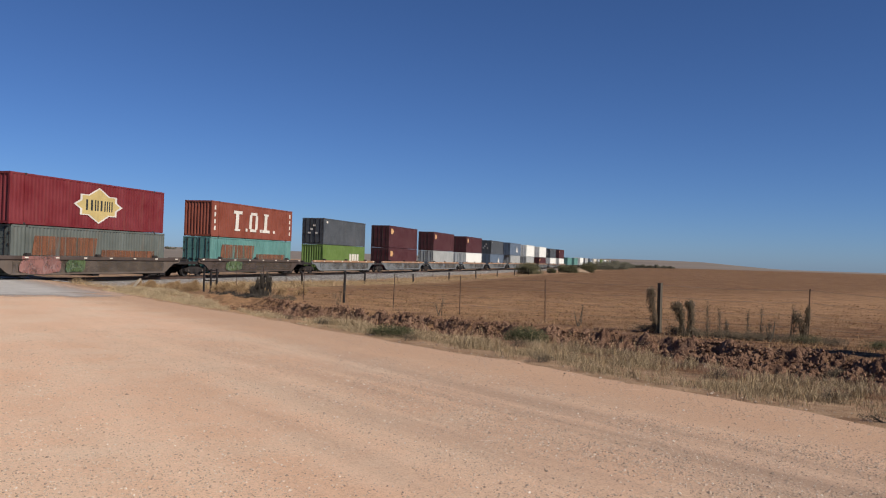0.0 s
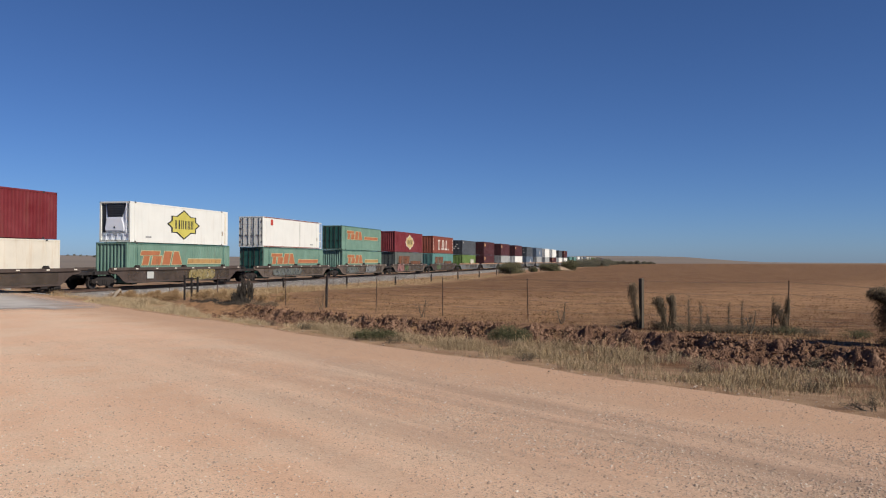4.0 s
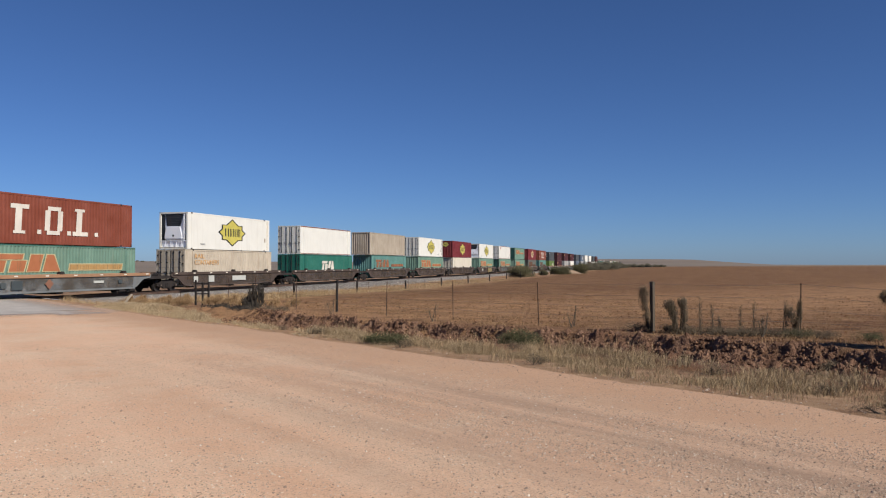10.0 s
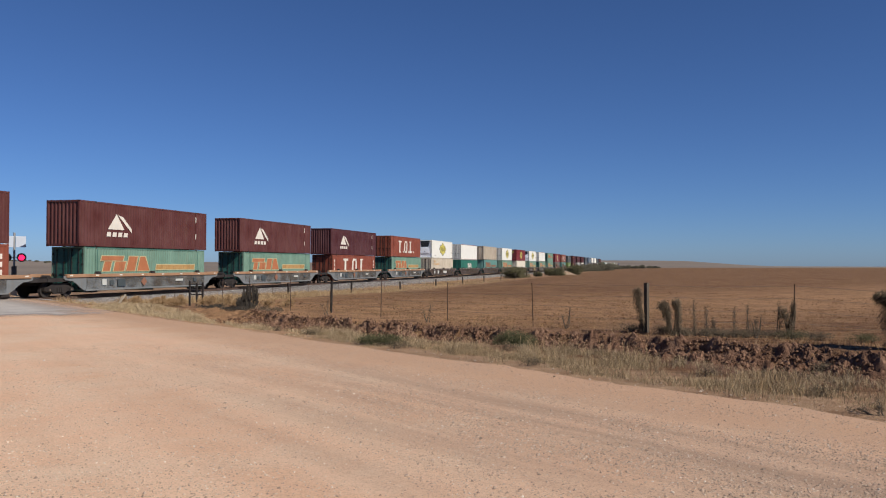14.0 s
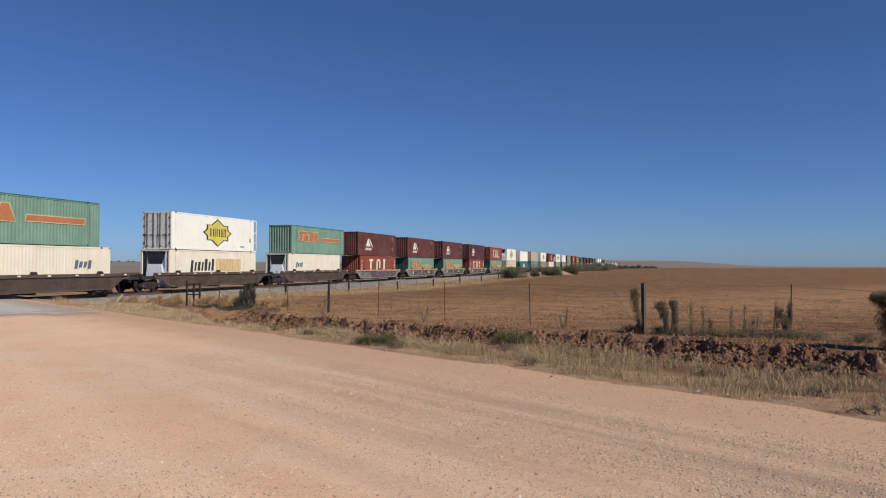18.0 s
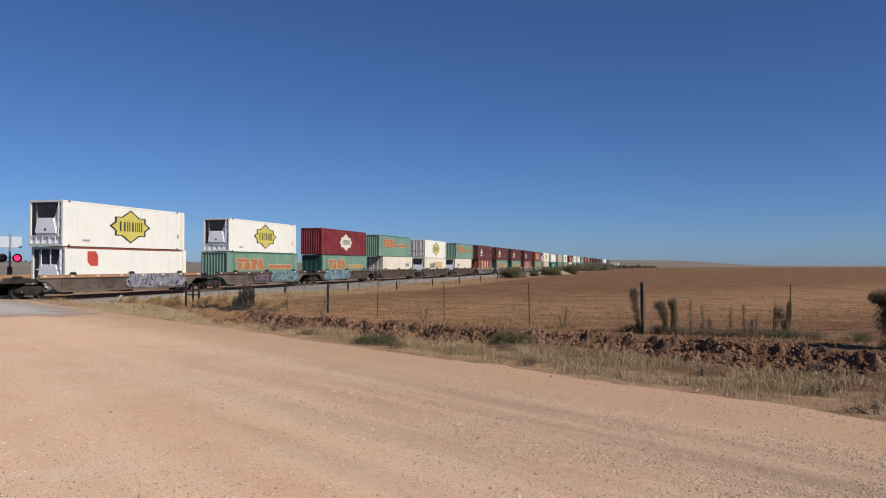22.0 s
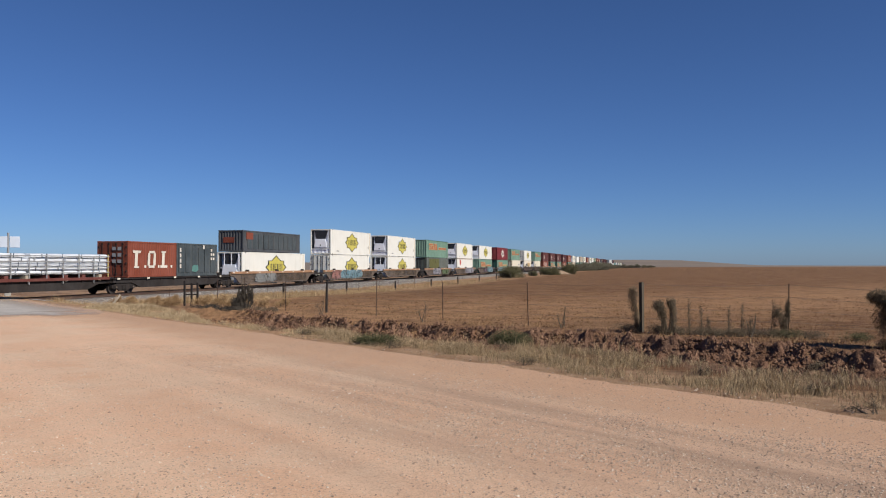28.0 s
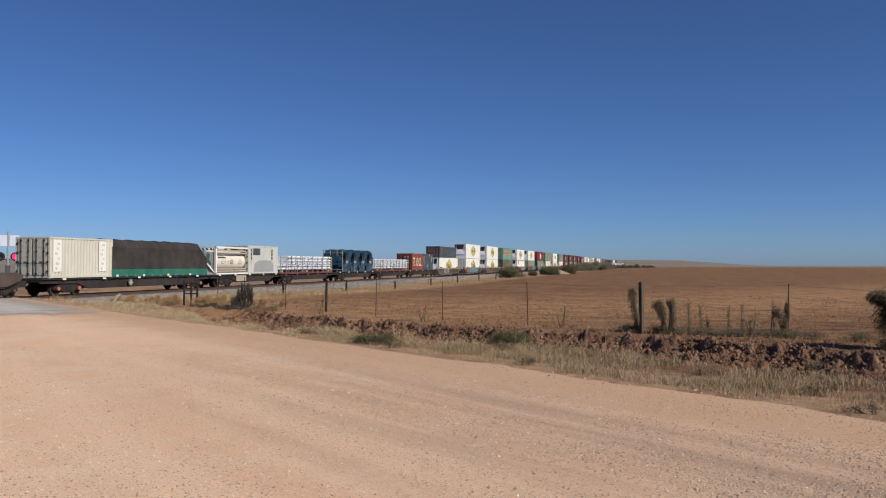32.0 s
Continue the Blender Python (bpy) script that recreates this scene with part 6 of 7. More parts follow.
        part("logo_slope", flat_y([(-3.75, 2.2), (-2.2, 1.0), (-2.25, 1.3), (-3.2, 2.1)], 0, 0, -W2 - 0.012), M["letter_white"], c)
        for k in range(4):
            part("logo_bar", flat_y(rect(0.42, 0.30, 0.05), -4.7 + k * 0.6, 0.86, -W2 - 0.012), M["letter_white"], c)
        part("side_mark", flat_y(rect(0.1, 0.5), L2 - 1.6, height * 0.8, -W2 - 0.012), M["letter_white"], c)
        part("side_mark", flat_y(rect(0.1, 0.4), L2 - 1.6, height * 0.35, -W2 - 0.012), M["letter_white"], c)
    if deco == "trim_only":
        part("roof_trim", flat_y(rect(length - 0.3, 0.07), 0, height - 0.05, -W2 - 0.012), M["orange_red"], c, "thin red roof edge")
        part("foot_trim", flat_y(rect(length - 0.3, 0.05), 0, 0.08, -W2 - 0.012), M["orange_red"], c)
    if deco == "red_trim":
        part("roof_trim", flat_y(rect(length - 0.3, 0.07), 0, height - 0.05, -W2 - 0.012), M["orange_red"], c, "thin red roof trim")
        part("foot_trim", flat_y(rect(length - 0.3, 0.07), 0, 0.08, -W2 - 0.012), M["orange_red"], c, "thin red foot trim")
        part("panel_seam", flat_y(rect(0.10, height - 0.4), 1.6, height / 2, -W2 - 0.008), M["grey"], c)
        part("emblem", flat_y(rect(0.5, 0.55), -L2 + 1.9, height - 0.5, -W2 - 0.008), M["emblem_red"], c, "small red emblem")
    if deco == "faded_letters":
        part("lettering", words("RAIL", 1.42, 0.36), M["gold_letter"], c, "faded orange lettering").matrix_basis = pose(-5.83, -W2 - 0.012, 2.22, 90, 0, 0)
        part("lettering", words("CONTAINERS", 3.65, 0.36), M["gold_letter"], c, "faded orange lettering").matrix_basis = pose(-5.83, -W2 - 0.012, 1.72, 90, 0, 0)
    if deco == "bold_bars":
        for k in range(7):
            part("letter_block", flat_y(rect(0.24 if k % 2 else 0.34, 0.95 if k in (0, 4, 6) else 0.70, 0.14), -3.8 + k * 0.53, 1.62 + (0.12 if k in (4, 6) else 0), -W2 - 0.01), M["ink"], c)
        part("faded_panel", flat_y(rect(4.2, 1.0), 2.05, 1.75, -W2 - 0.008), M["gold_stain"], c, "faded golden lettering panel")
    if deco == "script_bars":
        for k in range(4):
            part("script_mark", flat_y(rect(0.28, 0.55 if k in (0, 3) else 0.38, 0.12), (3.6 if s < -40 else -4.9) + k * 0.42, 1.75, -W2 - 0.01), M["blue_grey"], c)
    if deco == "red_spot":
        pts = [(-0.5, 0.5), (0.3, 0.5), (0.55, 0.2), (0.55, -0.45), (-0.15, -0.45), (-0.5, -0.2)]
        part("emblem", flat_y(pts, -L2 + 2.6, 2.15, -W2 - 0.01), M["emblem_red"], c, "red emblem with cut corners")
        part("roof_trim", flat_y(rect(length - 0.3, 0.1), 0, height - 0.05, -W2 - 0.012), M["orange_red"], c)
    rng = random.Random(hash_of(kind))
    if deco == "rust":
        part("rust_patch", flat_y(rect(5.4, 1.15, 0.2), -L2 + 4.4, 1.75, -W2 - 0.008, 0.006), M["rust_stain"], c, "streaky orange remains of paint")
        part("rust_patch", flat_y(rect(5.6, 0.5, 0.1), L2 - 4.0, 1.35, -W2 - 0.008, 0.006), M["rust_stain"], c, "streaky orange remains of paint")
    if deco == "olive_patch":
        part("sprayed_panel", flat_y(rect(6.4, 2.6, 0.1), -2.4, 1.45, -W2 - 0.006, 0.004), M["olive_spray"], c, "streaky olive sprayed panel")
    if deco == "corner_mark":
        for k in range(4):
            part("door_mark", flat_x(rect(0.3, 0.16), 0.4 - 0.28 * k, 1.2 + 0.4 * (k % 3), -L2 - 0.06), M["letter_white"], c)
        part("side_mark", flat_y(rect(0.4, 0.25), -L2 + 0.9, height - 0.4, -W2 - 0.01), M["letter_white"], c)
    if deco == "corner_gold":
        part("side_mark", flat_y([(-0.5, 0.35), (0.2, 0.35), (0.6, 0), (0.2, -0.35), (-0.5, -0.35)], -L2 + 1.2, height - 0.75, -W2 - 0.01), M["gold_letter"], c)
    if deco == "red_square":
        for k in range(10):
            part("side_panel", flat_y(rect(0.85, height - 0.6), -L2 + 1.2 + k * 1.07, height / 2, -W2 - 0.01, 0.012), M["slate"], c)
        part("emblem", flat_y(rect(1.3, 0.62), -L2 + 1.2, height - 0.5, -W2 - 0.016), M["orange_red"], c, "red square emblem")
        part("end_emblem", flat_x(rect(1.1, 0.5), 0.2, height * 0.55, -L2 - 0.01), M["orange_red"], c)
    if deco == "small_bars":
        for k in range(4):
            part("letter_block", flat_y(rect(0.55, 0.8), 1.6 + k * 0.75, 1.5, -W2 - 0.01), M["letter_white"], c)
    if deco == "peak_small":
        part("logo_peak", flat_y([(-1.2, -0.7), (1.2, -0.7), (0, 0.8)], 1.5, 1.5, -W2 - 0.01), M["letter_white"], c)
    return c


GREY_WAGON = "dusty grey articulated well wagon with a tan top sill"
BROWN_WAGON = "dark brown articulated well wagon with pale reflectors"
RUST_WAGON = "weathered rust-grey well wagon with sprayed graffiti"
G = lambda *a: tuple(a)
PLATES = (G(-5.4, 0.86, 0.22, 0.20, "reflector"), G(-4.6, 0.82, 0.2, 0.16, "slate"), G(-3.6, 0.80, 0.42, 0.26, "slate"), G(-1.05, 0.84, 0.36, 0.32, "rust"), G(3.4, 0.88, 0.5, 0.08, "reflector"), G(5.6, 0.86, 0.2, 0.12, "slate"))
STACKS = [
    # centre, upper, lower, wagon colour, sill, label, painted patches
    (513.3, "maroon40", "white40", "wagon_grey", "sill_tan", GREY_WAGON, ()),
    (493.0, "dark", "white40", "wagon_grey", "sill_tan", GREY_WAGON, ()),
    (471.8, "white40", "maroon40", "wagon_grey", "sill_tan", GREY_WAGON, ()),
    (450.8, "white40", "grey40", "wagon_grey", "sill_tan", GREY_WAGON, ()),
    (429.8, "blue40", "grey40", "wagon_grey", "sill_tan", GREY_WAGON, ()),
    (408.8, "dark", "blue40", "wagon_grey", "sill_tan", GREY_WAGON, ()),
    (387.8, "maroon40", "white40", "wagon_grey", "sill_tan", GREY_WAGON, ()),
    (366.8, "maroon40", "grey40", "wagon_grey", "sill_tan", GREY_WAGON, ()),
    (346.0, "maroon40", "maroon40", "wagon_grey", "sill_tan", GREY_WAGON, ()),
    (325.1, "dark", "leaf", "wagon_grey", "sill_tan", GREY_WAGON, ()),
    (304.2, "letters_red_ribbed", "teal_worn", "wagon_brown", "wagon_brown", RUST_WAGON, (G(-3.8, 0.85, 1.3, 0.38, "graffiti_green"),)),
    (283.4, "badge_red", "grey_worn", "wagon_rust", "wagon_brown", RUST_WAGON, (G(-5.0, 0.82, 1.65, 0.42, "graffiti_pink"), G(-2.1, 0.84, 0.85, 0.38, "graffiti_green"))),
    (262.7, "slant_mint_worn", "slant_mint_front", "wagon_rust", "wagon_rust", RUST_WAGON, (G(-4.0, 0.8, 2.2, 0.36, "grey_green"), G(2.6, 0.82, 2.0, 0.4, "grey"))),
    (242.2, "white_panel", "slant_mint_worn", "wagon_rust", "wagon_brown", RUST_WAGON, (G(-2.0, 0.8, 3.4, 0.36, "grey_green"),)),
    (221.4, "badge_white_fridge", "slant_mint_front", "wagon_brown", "wagon_brown", RUST_WAGON, (G(2.6, 0.82, 2.0, 0.42, "graffiti_yellow"), G(-4.5, 0.85, 0.4, 0.25, "reflector"))),
    (200.3, "badge_red_end", "white_plain", "wagon_brown", "wagon_brown", BROWN_WAGON, ()),
    (179.3, "badge_white_doors", "slant_mint", "wagon_brown", "wagon_brown", BROWN_WAGON, ()),
    (158.5, "tan_plain", "slant_teal", "wagon_brown", "wagon_brown", BROWN_WAGON, ()),
    (137.6, "white_trim", "slant_green", "wagon_brown", "wagon_brown", BROWN_WAGON, ()),
    (116.8, "badge_white_fridge", "tan_letters", "wagon_brown", "wagon_brown", BROWN_WAGON, (G(-3.6, 0.85, 0.42, 0.26, "reflector"), G(0.9, 0.85, 1.15, 0.2, "reflector"), G(-5.9, 0.85, 0.3, 0.22, "reflector"))),
    (96.0, "letters_red", "slant_mint_doors", "wagon_grey", "sill_tan", GREY_WAGON, PLATES),
    (75.0, "mountain_maroon", "letters_red_low", "wagon_grey", "sill_tan", GREY_WAGON, PLATES),
    (54.0, "mountain_brown", "slant_mint_doors", "wagon_grey", "sill_tan", GREY_WAGON, PLATES),
    (33.0, "mountain_brown", "slant_mint_gold", "wagon_grey", "sill_tan", GREY_WAGON, PLATES),
    (12.1, "mountain_brown", "letters_red_low_ribbed", "wagon_grey", "sill_tan", GREY_WAGON, (G(0.0, 0.85, 3.0, 0.36, "graffiti_purple"),)),
    (-8.6, "slant_mint", "cream_script", "wagon_brown", "wagon_brown", BROWN_WAGON, ()),
    (-29.7, "badge_white_doors", "cream_bold", "wagon_brown", "wagon_brown", BROWN_WAGON, ()),
    (-50.9, "slant_mint", "cream_doors", "wagon_brown", "wagon_brown", BROWN_WAGON, ()),
    (-71.6, "badge_red_white", "slant_mint_doors", "wagon_brown", "wagon_brown", BROWN_WAGON, (G(-3.1, 0.82, 4.1, 0.42, "graffiti_blue"),)),
    (-92.5, "badge_white_fridge", "slant_mint", "wagon_rust", "wagon_brown", RUST_WAGON, (G(4.0, 0.84, 3.2, 0.42, "graffiti_blue"), G(-1.2, 0.84, 1.5, 0.36, "graffiti_purple"))),
    (-113.3, "badge_white_fridge", "white_spot", "wagon_rust", "sill_tan", RUST_WAGON, (G(3.1, 0.84, 3.8, 0.40, "graffiti_silver"),)),
    (-134.2, "slant_mint", "olive_worn", "wagon_rust", "sill_tan", RUST_WAGON, (G(-1.3, 0.84, 2.6, 0.42, "graffiti_silver"), G(4.4, 0.82, 2.2, 0.4, "graffiti_green"))),
    (-155.1, "badge_white_fridge", "badge_white_fridge_low", "wagon_rust", "sill_tan", RUST_WAGON, ()),
    (-176.0, "badge_white_fridge", "badge_white_low", "wagon_rust", "sill_tan", RUST_WAGON, (G(-0.4, 0.84, 3.8, 0.42, "graffiti_blue"), G(-5.4, 0.84, 1.4, 0.40, "graffiti_pink"))),
    (-196.9, "dark_panel", "badge_white_fridge_low", "wagon_rust", "sill_tan", RUST_WAGON, (G(-2.4, 0.84, 2.2, 0.44, "grey"),)),
]
LOW_FLOOR, SINGLE_FLOOR = 0.28, 1.12
# where a box sits off its wagon's middle: wagon, upper, lower
OFF = {304.2: (0, -0.1), 283.4: (-0.1, 0.1), 262.7: (0, 0.2), 242.2: (-0.3, 0.3), 221.4: (0, 0.2), 200.3: (-0.1, 0.2), 179.3: (-0.24, 0.1), 158.5: (-0.2, 0.4),
       137.6: (-0.1, 0.1), 116.8: (-0.12, 0.1), 96.0: (-0.1, 0.3), 75.0: (-0.2, -0.2), 54.0: (-0.15, 0.1), 33.0: (0, 0.1), 12.1: (-0.2, 0.2), -8.6: (0.8, -0.2), -29.7: (-0.07, 0.0),
       -50.9: (-1.1, 0.3), -71.6: (-0.1, 0.2), -92.5: (-0.24, 0), -113.3: (-0.15, 0.1), -134.2: (-0.2, 0), -155.1: (0, 0), -176.0: (0, -0.1), -196.9: (-0.35, 0)}
for n, (s, upper, lower, colour, sill, label, patches) in enumerate(STACKS):
    well_wagon(label, s, colour, sill, patches, front_bogie=n == 0)
    low_h = LOADS[lower][4]
    up, low = OFF.get(s, (0, 0))
    load(lower, s + low, LOW_FLOOR)
    load(upper, s + up, LOW_FLOOR + low_h + 0.03)
# low wagons ahead of the stacks, far off
rng = random.Random(4)
for k in range(13):
    s = 536.0 + k * 20.2
    flat_wagon("distant dark flat wagon under a single container", s, 19.0, front_bogie=True)
    load(("mint40", "mint40", "white40", "grey40", "blue40", "white_plain", "grey40", "leaf", "white40", "tan_plain", "grey40", "maroon40", "blue40")[k], s, SINGLE_FLOOR)

# ---- the train's tail: flat wagons with mixed loads ----
def small_box(label, s, colour, rear, height=2.6, wall="ribbed"):
    return runs(container(label, 6.06, height, colour, wall, rear, "twenty-foot boxes"), s, SINGLE_FLOOR)


flat_wagon("dark flat wagon with two twenty-foot boxes", -214.3, 17.2)
c = small_box("orange-red twenty-foot box with white block lettering", -217.1, "orange_red", "doors", 2.58)
block_marks(c, -2.4, 2.6, 1.3, 1.25, "letter_white")
for k in range(6):
    part("door_mark", flat_x(rect(0.3, 0.24), -0.15 - 0.45 * (k % 2), 1.15 + 0.45 * (k // 2), -3.03 - 0.06), M["patch_grey"], c)
c = small_box("dark slate twenty-foot box with small white marks", -211.0, "slate", "doors", 2.6)
for k in range(6):
    part("side_panel", flat_y(rect(0.72, 2.0), -2.35 + k * 0.94, 1.3, -W2 - 0.01, 0.012), M["slate"], c)
for k in range(4):
    part("side_mark", flat_y(rect(0.2, 0.3), -2.5, 0.8 + k * 0.42, -W2 - 0.014), M["letter_white"], c)

for k in range(5):
    part("side_mark", flat_y(rect(0.22, 0.2), 2.1 + 0.35 * (k % 2), 1.4 + 0.35 * (k // 2), -W2 - 0.024), M["letter_white"], c)
part("side_mark", flat_y(rect(0.24, 0.3), 0.9, 2.35, -W2 - 0.024), M["letter_white"], c)
part("teal_scrawl", flat_y([(-0.5, -0.2), (0.1, -0.3), (0.5, -0.1), (0.4, 0.25), (-0.1, 0.3), (-0.4, 0.2)], -0.4, 0.6, -W2 - 0.026), M["teal"], c)


def pipe_wagon(s, x0, x1, stack, step=0.0):
    w = flat_wagon("dark flat wagon with red deck edge, stanchions and timber bearers", s, x1 - x0 + 1.2)

    def edge(bm):
        box(bm, -(x1 - x0) / 2, (x1 - x0) / 2, -0.03, 0.03, 1.02, 1.20, 0.01)
    for sy in (-1, 1):
        shared("deck_edge", (x0,), M["oxide"], edge, w, "oxide-red deck edge", at=pose((x0 + x1) / 2 - s, sy * 1.30, 0))

    def post(bm):
        box(bm, -0.03, 0.03, -0.03, 0.03, 1.1, 1.40 + stack, 0.005)
    n = 11
    for k in range(n):
        for sy in (-1, 1):
            shared("stanchion", (stack,), M["patch_grey"] if k < n - 1 else M["faded_yellow"], post, w, at=pose(x0 - s + 0.2 + (x1 - x0 - 0.3) * k / (n - 1), sy * 1.25, -0.25 if k % 2 else 0))

    def bearer(bm):
        box(bm, -0.16, 0.16, -1.2, 1.2, 0, 0.28, 0.02)
    for k in range(9):
        shared("timber_bearer", 1, M["oxide"] if k % 4 else M["tan"], bearer, w, at=pose(x0 - s + 0.8 + k * (x1 - x0 - 1.6) / 8, 0, 1.10))
    def side_rail(bm):
        tube(bm, (-(x1 - x0) / 2, 0, 0), ((x1 - x0) / 2, 0, 0), 0.028, n=6)
    for k in range(4):
        for sy in (-1, 1):
            shared("side_rail", (x0,), M["patch_grey"], side_rail, w, "grey rail along the load", at=pose((x0 + x1) / 2 - s, sy * 1.285, 1.52 + k * stack * 0.27))
    rng = random.Random(int(-s))
    rows = 5
    h = stack / rows
    for r in range(rows):
        for q in range(2):
            b = tagged(new("wrapped_bundle"), "silver-wrapped bundle of long sections strapped down", "cargo", "wrapped bundles")
            left = x0 + (step if r >= rows - 3 else 0.0)
            cut = (x0 + x1) / 2 + rng.uniform(-0.8, 0.8)
            a, e = (left, cut - 0.06) if q == 0 else (cut + 0.06, x1)
            mid, half = (a + e) / 2, (e - a) / 2
            bm = bmesh.new()
            m = 22
            rings = []
            for k in range(m + 1):
                x = -half + 2 * half * k / m
                sag = 0.012 * math.sin(k * 1.3 + r) + rng.uniform(-0.008, 0.008)
                ring = []
                for j in range(20):
                    ang = j * math.tau / 20
                    ca, sa = math.cos(ang), math.sin(ang)
                    ring.append(bm.verts.new((x, 1.12 * math.copysign(abs(ca) ** 0.3, ca) + rng.uniform(-0.018, 0.018), h * 0.54 * math.copysign(abs(sa) ** 0.6, sa) + sag + rng.uniform(-0.008, 0.008))))
                rings.append(ring)
            for k in range(m):
                for j in range(20):
                    bm.faces.new((rings[k][j], rings[k + 1][j], rings[k + 1][(j + 1) % 20], rings[k][(j + 1) % 20]))
            bm.faces.new(rings[0])
            bm.faces.new(rings[-1][::-1])
            part("wrapping", bm, M["wrap"], b)
            for k in range(4):
                sb = bmesh.new()
                box(sb, -0.018, 0.018, -1.17, -1.14, -h * 0.45, h * 0.45)
                part("strap", sb, M["blue_grey"], b).matrix_basis = pose(-half + (k + 0.5) * half * 0.5, 0, 0)
            runs(b, mid, 1.40 + h * (r + 0.5))
    return w


pipe_wagon(-229.6, -237.0, -222.2, 1.30)
pipe_wagon(-259.3, -266.4, -252.7, 1.45, 2.4)


def coil_wagon(s):
    w = flat_wagon("dark flat wagon with a steel end rack", s, 14.6)

    def upright(bm):
        box(bm, -0.035, 0.035, -0.035, 0.035, 1.1, 3.72, 0.005)
    for y in (-1.25, -0.55, 0.3, 1.2):
        shared("rack_post", 1, M["grey"] if y < 1 else M["mint"], upright, w, at=pose(-4.95, y, 0))

    def rung(bm):
        box(bm, -0.025, 0.025, -1.25, 1.2, 0, 0.06)
    for k in range(8):
        shared("rack_rung", 1, M["slate"] if k % 2 else M["grey"], rung, w, at=pose(-4.95, 0, 1.35 + k * 0.33))
    for k in range(4):
        x = s - 3.75 + k * 2.86
        r = tagged(new("covered_reel"), "large reel under a creased blue tarpaulin, its dark bore showing", "cargo", "covered reels")
        bm = bmesh.new()
        rng = random.Random(k)
        n, m = 36, 6
        rings = []
        for i in range(m + 1):
            y = -1.2 + 2.4 * i / m
            ring = []
            for j in range(n):
                a = j * math.tau / n
                q = 1.33 + rng.uniform(-0.05, 0.05) + (0.05 if 0 < i < m else -0.06)
                ring.append(bm.verts.new((math.cos(a) * q * (1 + 0.08 * (math.sin(a) < -0.2)), y + rng.uniform(-0.04, 0.04), max(math.sin(a) * q, -1.30))))
            rings.append(ring)
        for i in range(m):
            for j in range(n):
                bm.faces.new((rings[i][j], rings[i + 1][j], rings[i + 1][(j + 1) % n], rings[i][(j + 1) % n]))
        bm.faces.new(rings[-1][::-1])
        # the near face, gathered round the bore
        hub = [bm.verts.new((math.cos(j * math.tau / n) * 0.84, -1.16 + 0.05 * (j % 3), math.sin(j * math.tau / n) * 0.84 + 0.2)) for j in range(n)]
        for j in range(n):
            bm.faces.new((rings[0][j], rings[0][(j + 1) % n], hub[(j + 1) % n], hub[j]))
        part("cover", bm, M["blue_tarp"], r, "creased blue tarpaulin")
        bm = bmesh.new()
        n2 = 24
        for j in range(n2):
            a0, a1 = j * math.tau / n2, (j + 1) * math.tau / n2
            p = [(math.cos(a) * q, y, math.sin(a) * q + 0.2) for a, q, y in ((a0, 0.68, -0.95), (a0, 0.86, -1.19), (a1, 0.86, -1.19), (a1, 0.68, -0.95))]
            bm.faces.new([bm.verts.new(v) for v in p])
        part("rim", bm, M["blue_tarp"], r, "gathered rim of the cover")
        bm = bmesh.new()
        for j in range(n2):
            a0, a1 = j * math.tau / n2, (j + 1) * math.tau / n2
            bm.faces.new([bm.verts.new((math.cos(a) * 0.69, y, math.sin(a) * 0.69 + 0.2)) for a, y in ((a0, -0.95), (a1, -0.95), (a1, 0.3), (a0, 0.3))])
        box(bm, -0.70, 0.70, 0.3, 0.35, -0.5, 0.9)
        part("bore", bm, M["black"], r, "dark bore of the reel")
        for j in range(11):
            bm = bmesh.new()
            x1 = rng.uniform(-1.25, 1.25)
            tube(bm, (x1, -1.30, -1.30), (x1 + rng.uniform(-0.5, 0.5), -1.26, rng.uniform(-0.8, -0.1)), 0.014, n=5)
            part("lashing", bm, M["blue_grey"] if j % 3 else M["graffiti_blue"], r, "grey-blue lashing")
        bm = bmesh.new()
        prism(bm, [(-1.35, -1.30), (1.35, -1.30), (0.7, -0.62), (-0.7, -0.62)], "y", -1.20, -1.24)
        part("chock", bm, M["blue_tarp"], r, "blue-wrapped cradle under the reel")
        runs(r, x, 1.10 + 1.31)
    return w


coil_wagon(-244.4)

flat_wagon("dark flat wagon with a tank frame and a grey box", -272.6, 13.4)
c = small_box("pale grey twenty-foot box with a primer-grey patch", -269.8, "pale_grey", "doors", 2.6, "faint")
part("faded_patch", flat_y([(-2.1, -0.9), (1.9, -0.9), (1.85, -0.1), (1.5, 0.12), (-0.1, 0.16), (-1.4, 0.10), (-1.95, -0.15)], 0.2, 1.1, -W2 - 0.006), M["patch_grey"], c, "primer-grey patch")
part("dark_panel", flat_y(rect(1.4, 0.62), -1.4, 2.05, -W2 - 0.008), M["slate"], c)
for x in (-2.45, 1.75):
    for k in range(4):
        part("side_mark", flat_y(rect(0.22, 0.28), x, 1.1 + k * 0.36, -W2 - 0.01), M["slate"] if k else M["yellow"], c)
tank = runs(tagged(new("tank_container"), "white horizontal tank in a white steel frame", "tank"), -275.5, SINGLE_FLOOR)
bm = bmesh.new()
tube(bm, (-2.6, 0, 1.15), (2.6, 0, 1.15), 0.92, n=40)
tube(bm, (2.6, 0, 1.15), (2.8, 0, 1.15), 0.92, 0.6, n=40)
tube(bm, (-2.8, 0, 1.15), (-2.6, 0, 1.15), 0.6, 0.92, n=40)
part("vessel", bm, M["cream"], tank, "cream-white cylindrical vessel")
bm = bmesh.new()
box(bm, -2.98, -2.93, -1.05, 1.05, 0.15, 1.95, 0.01)
part("end_panel", bm, M["pale_grey"], tank, "grey end panel with a green scrawl")
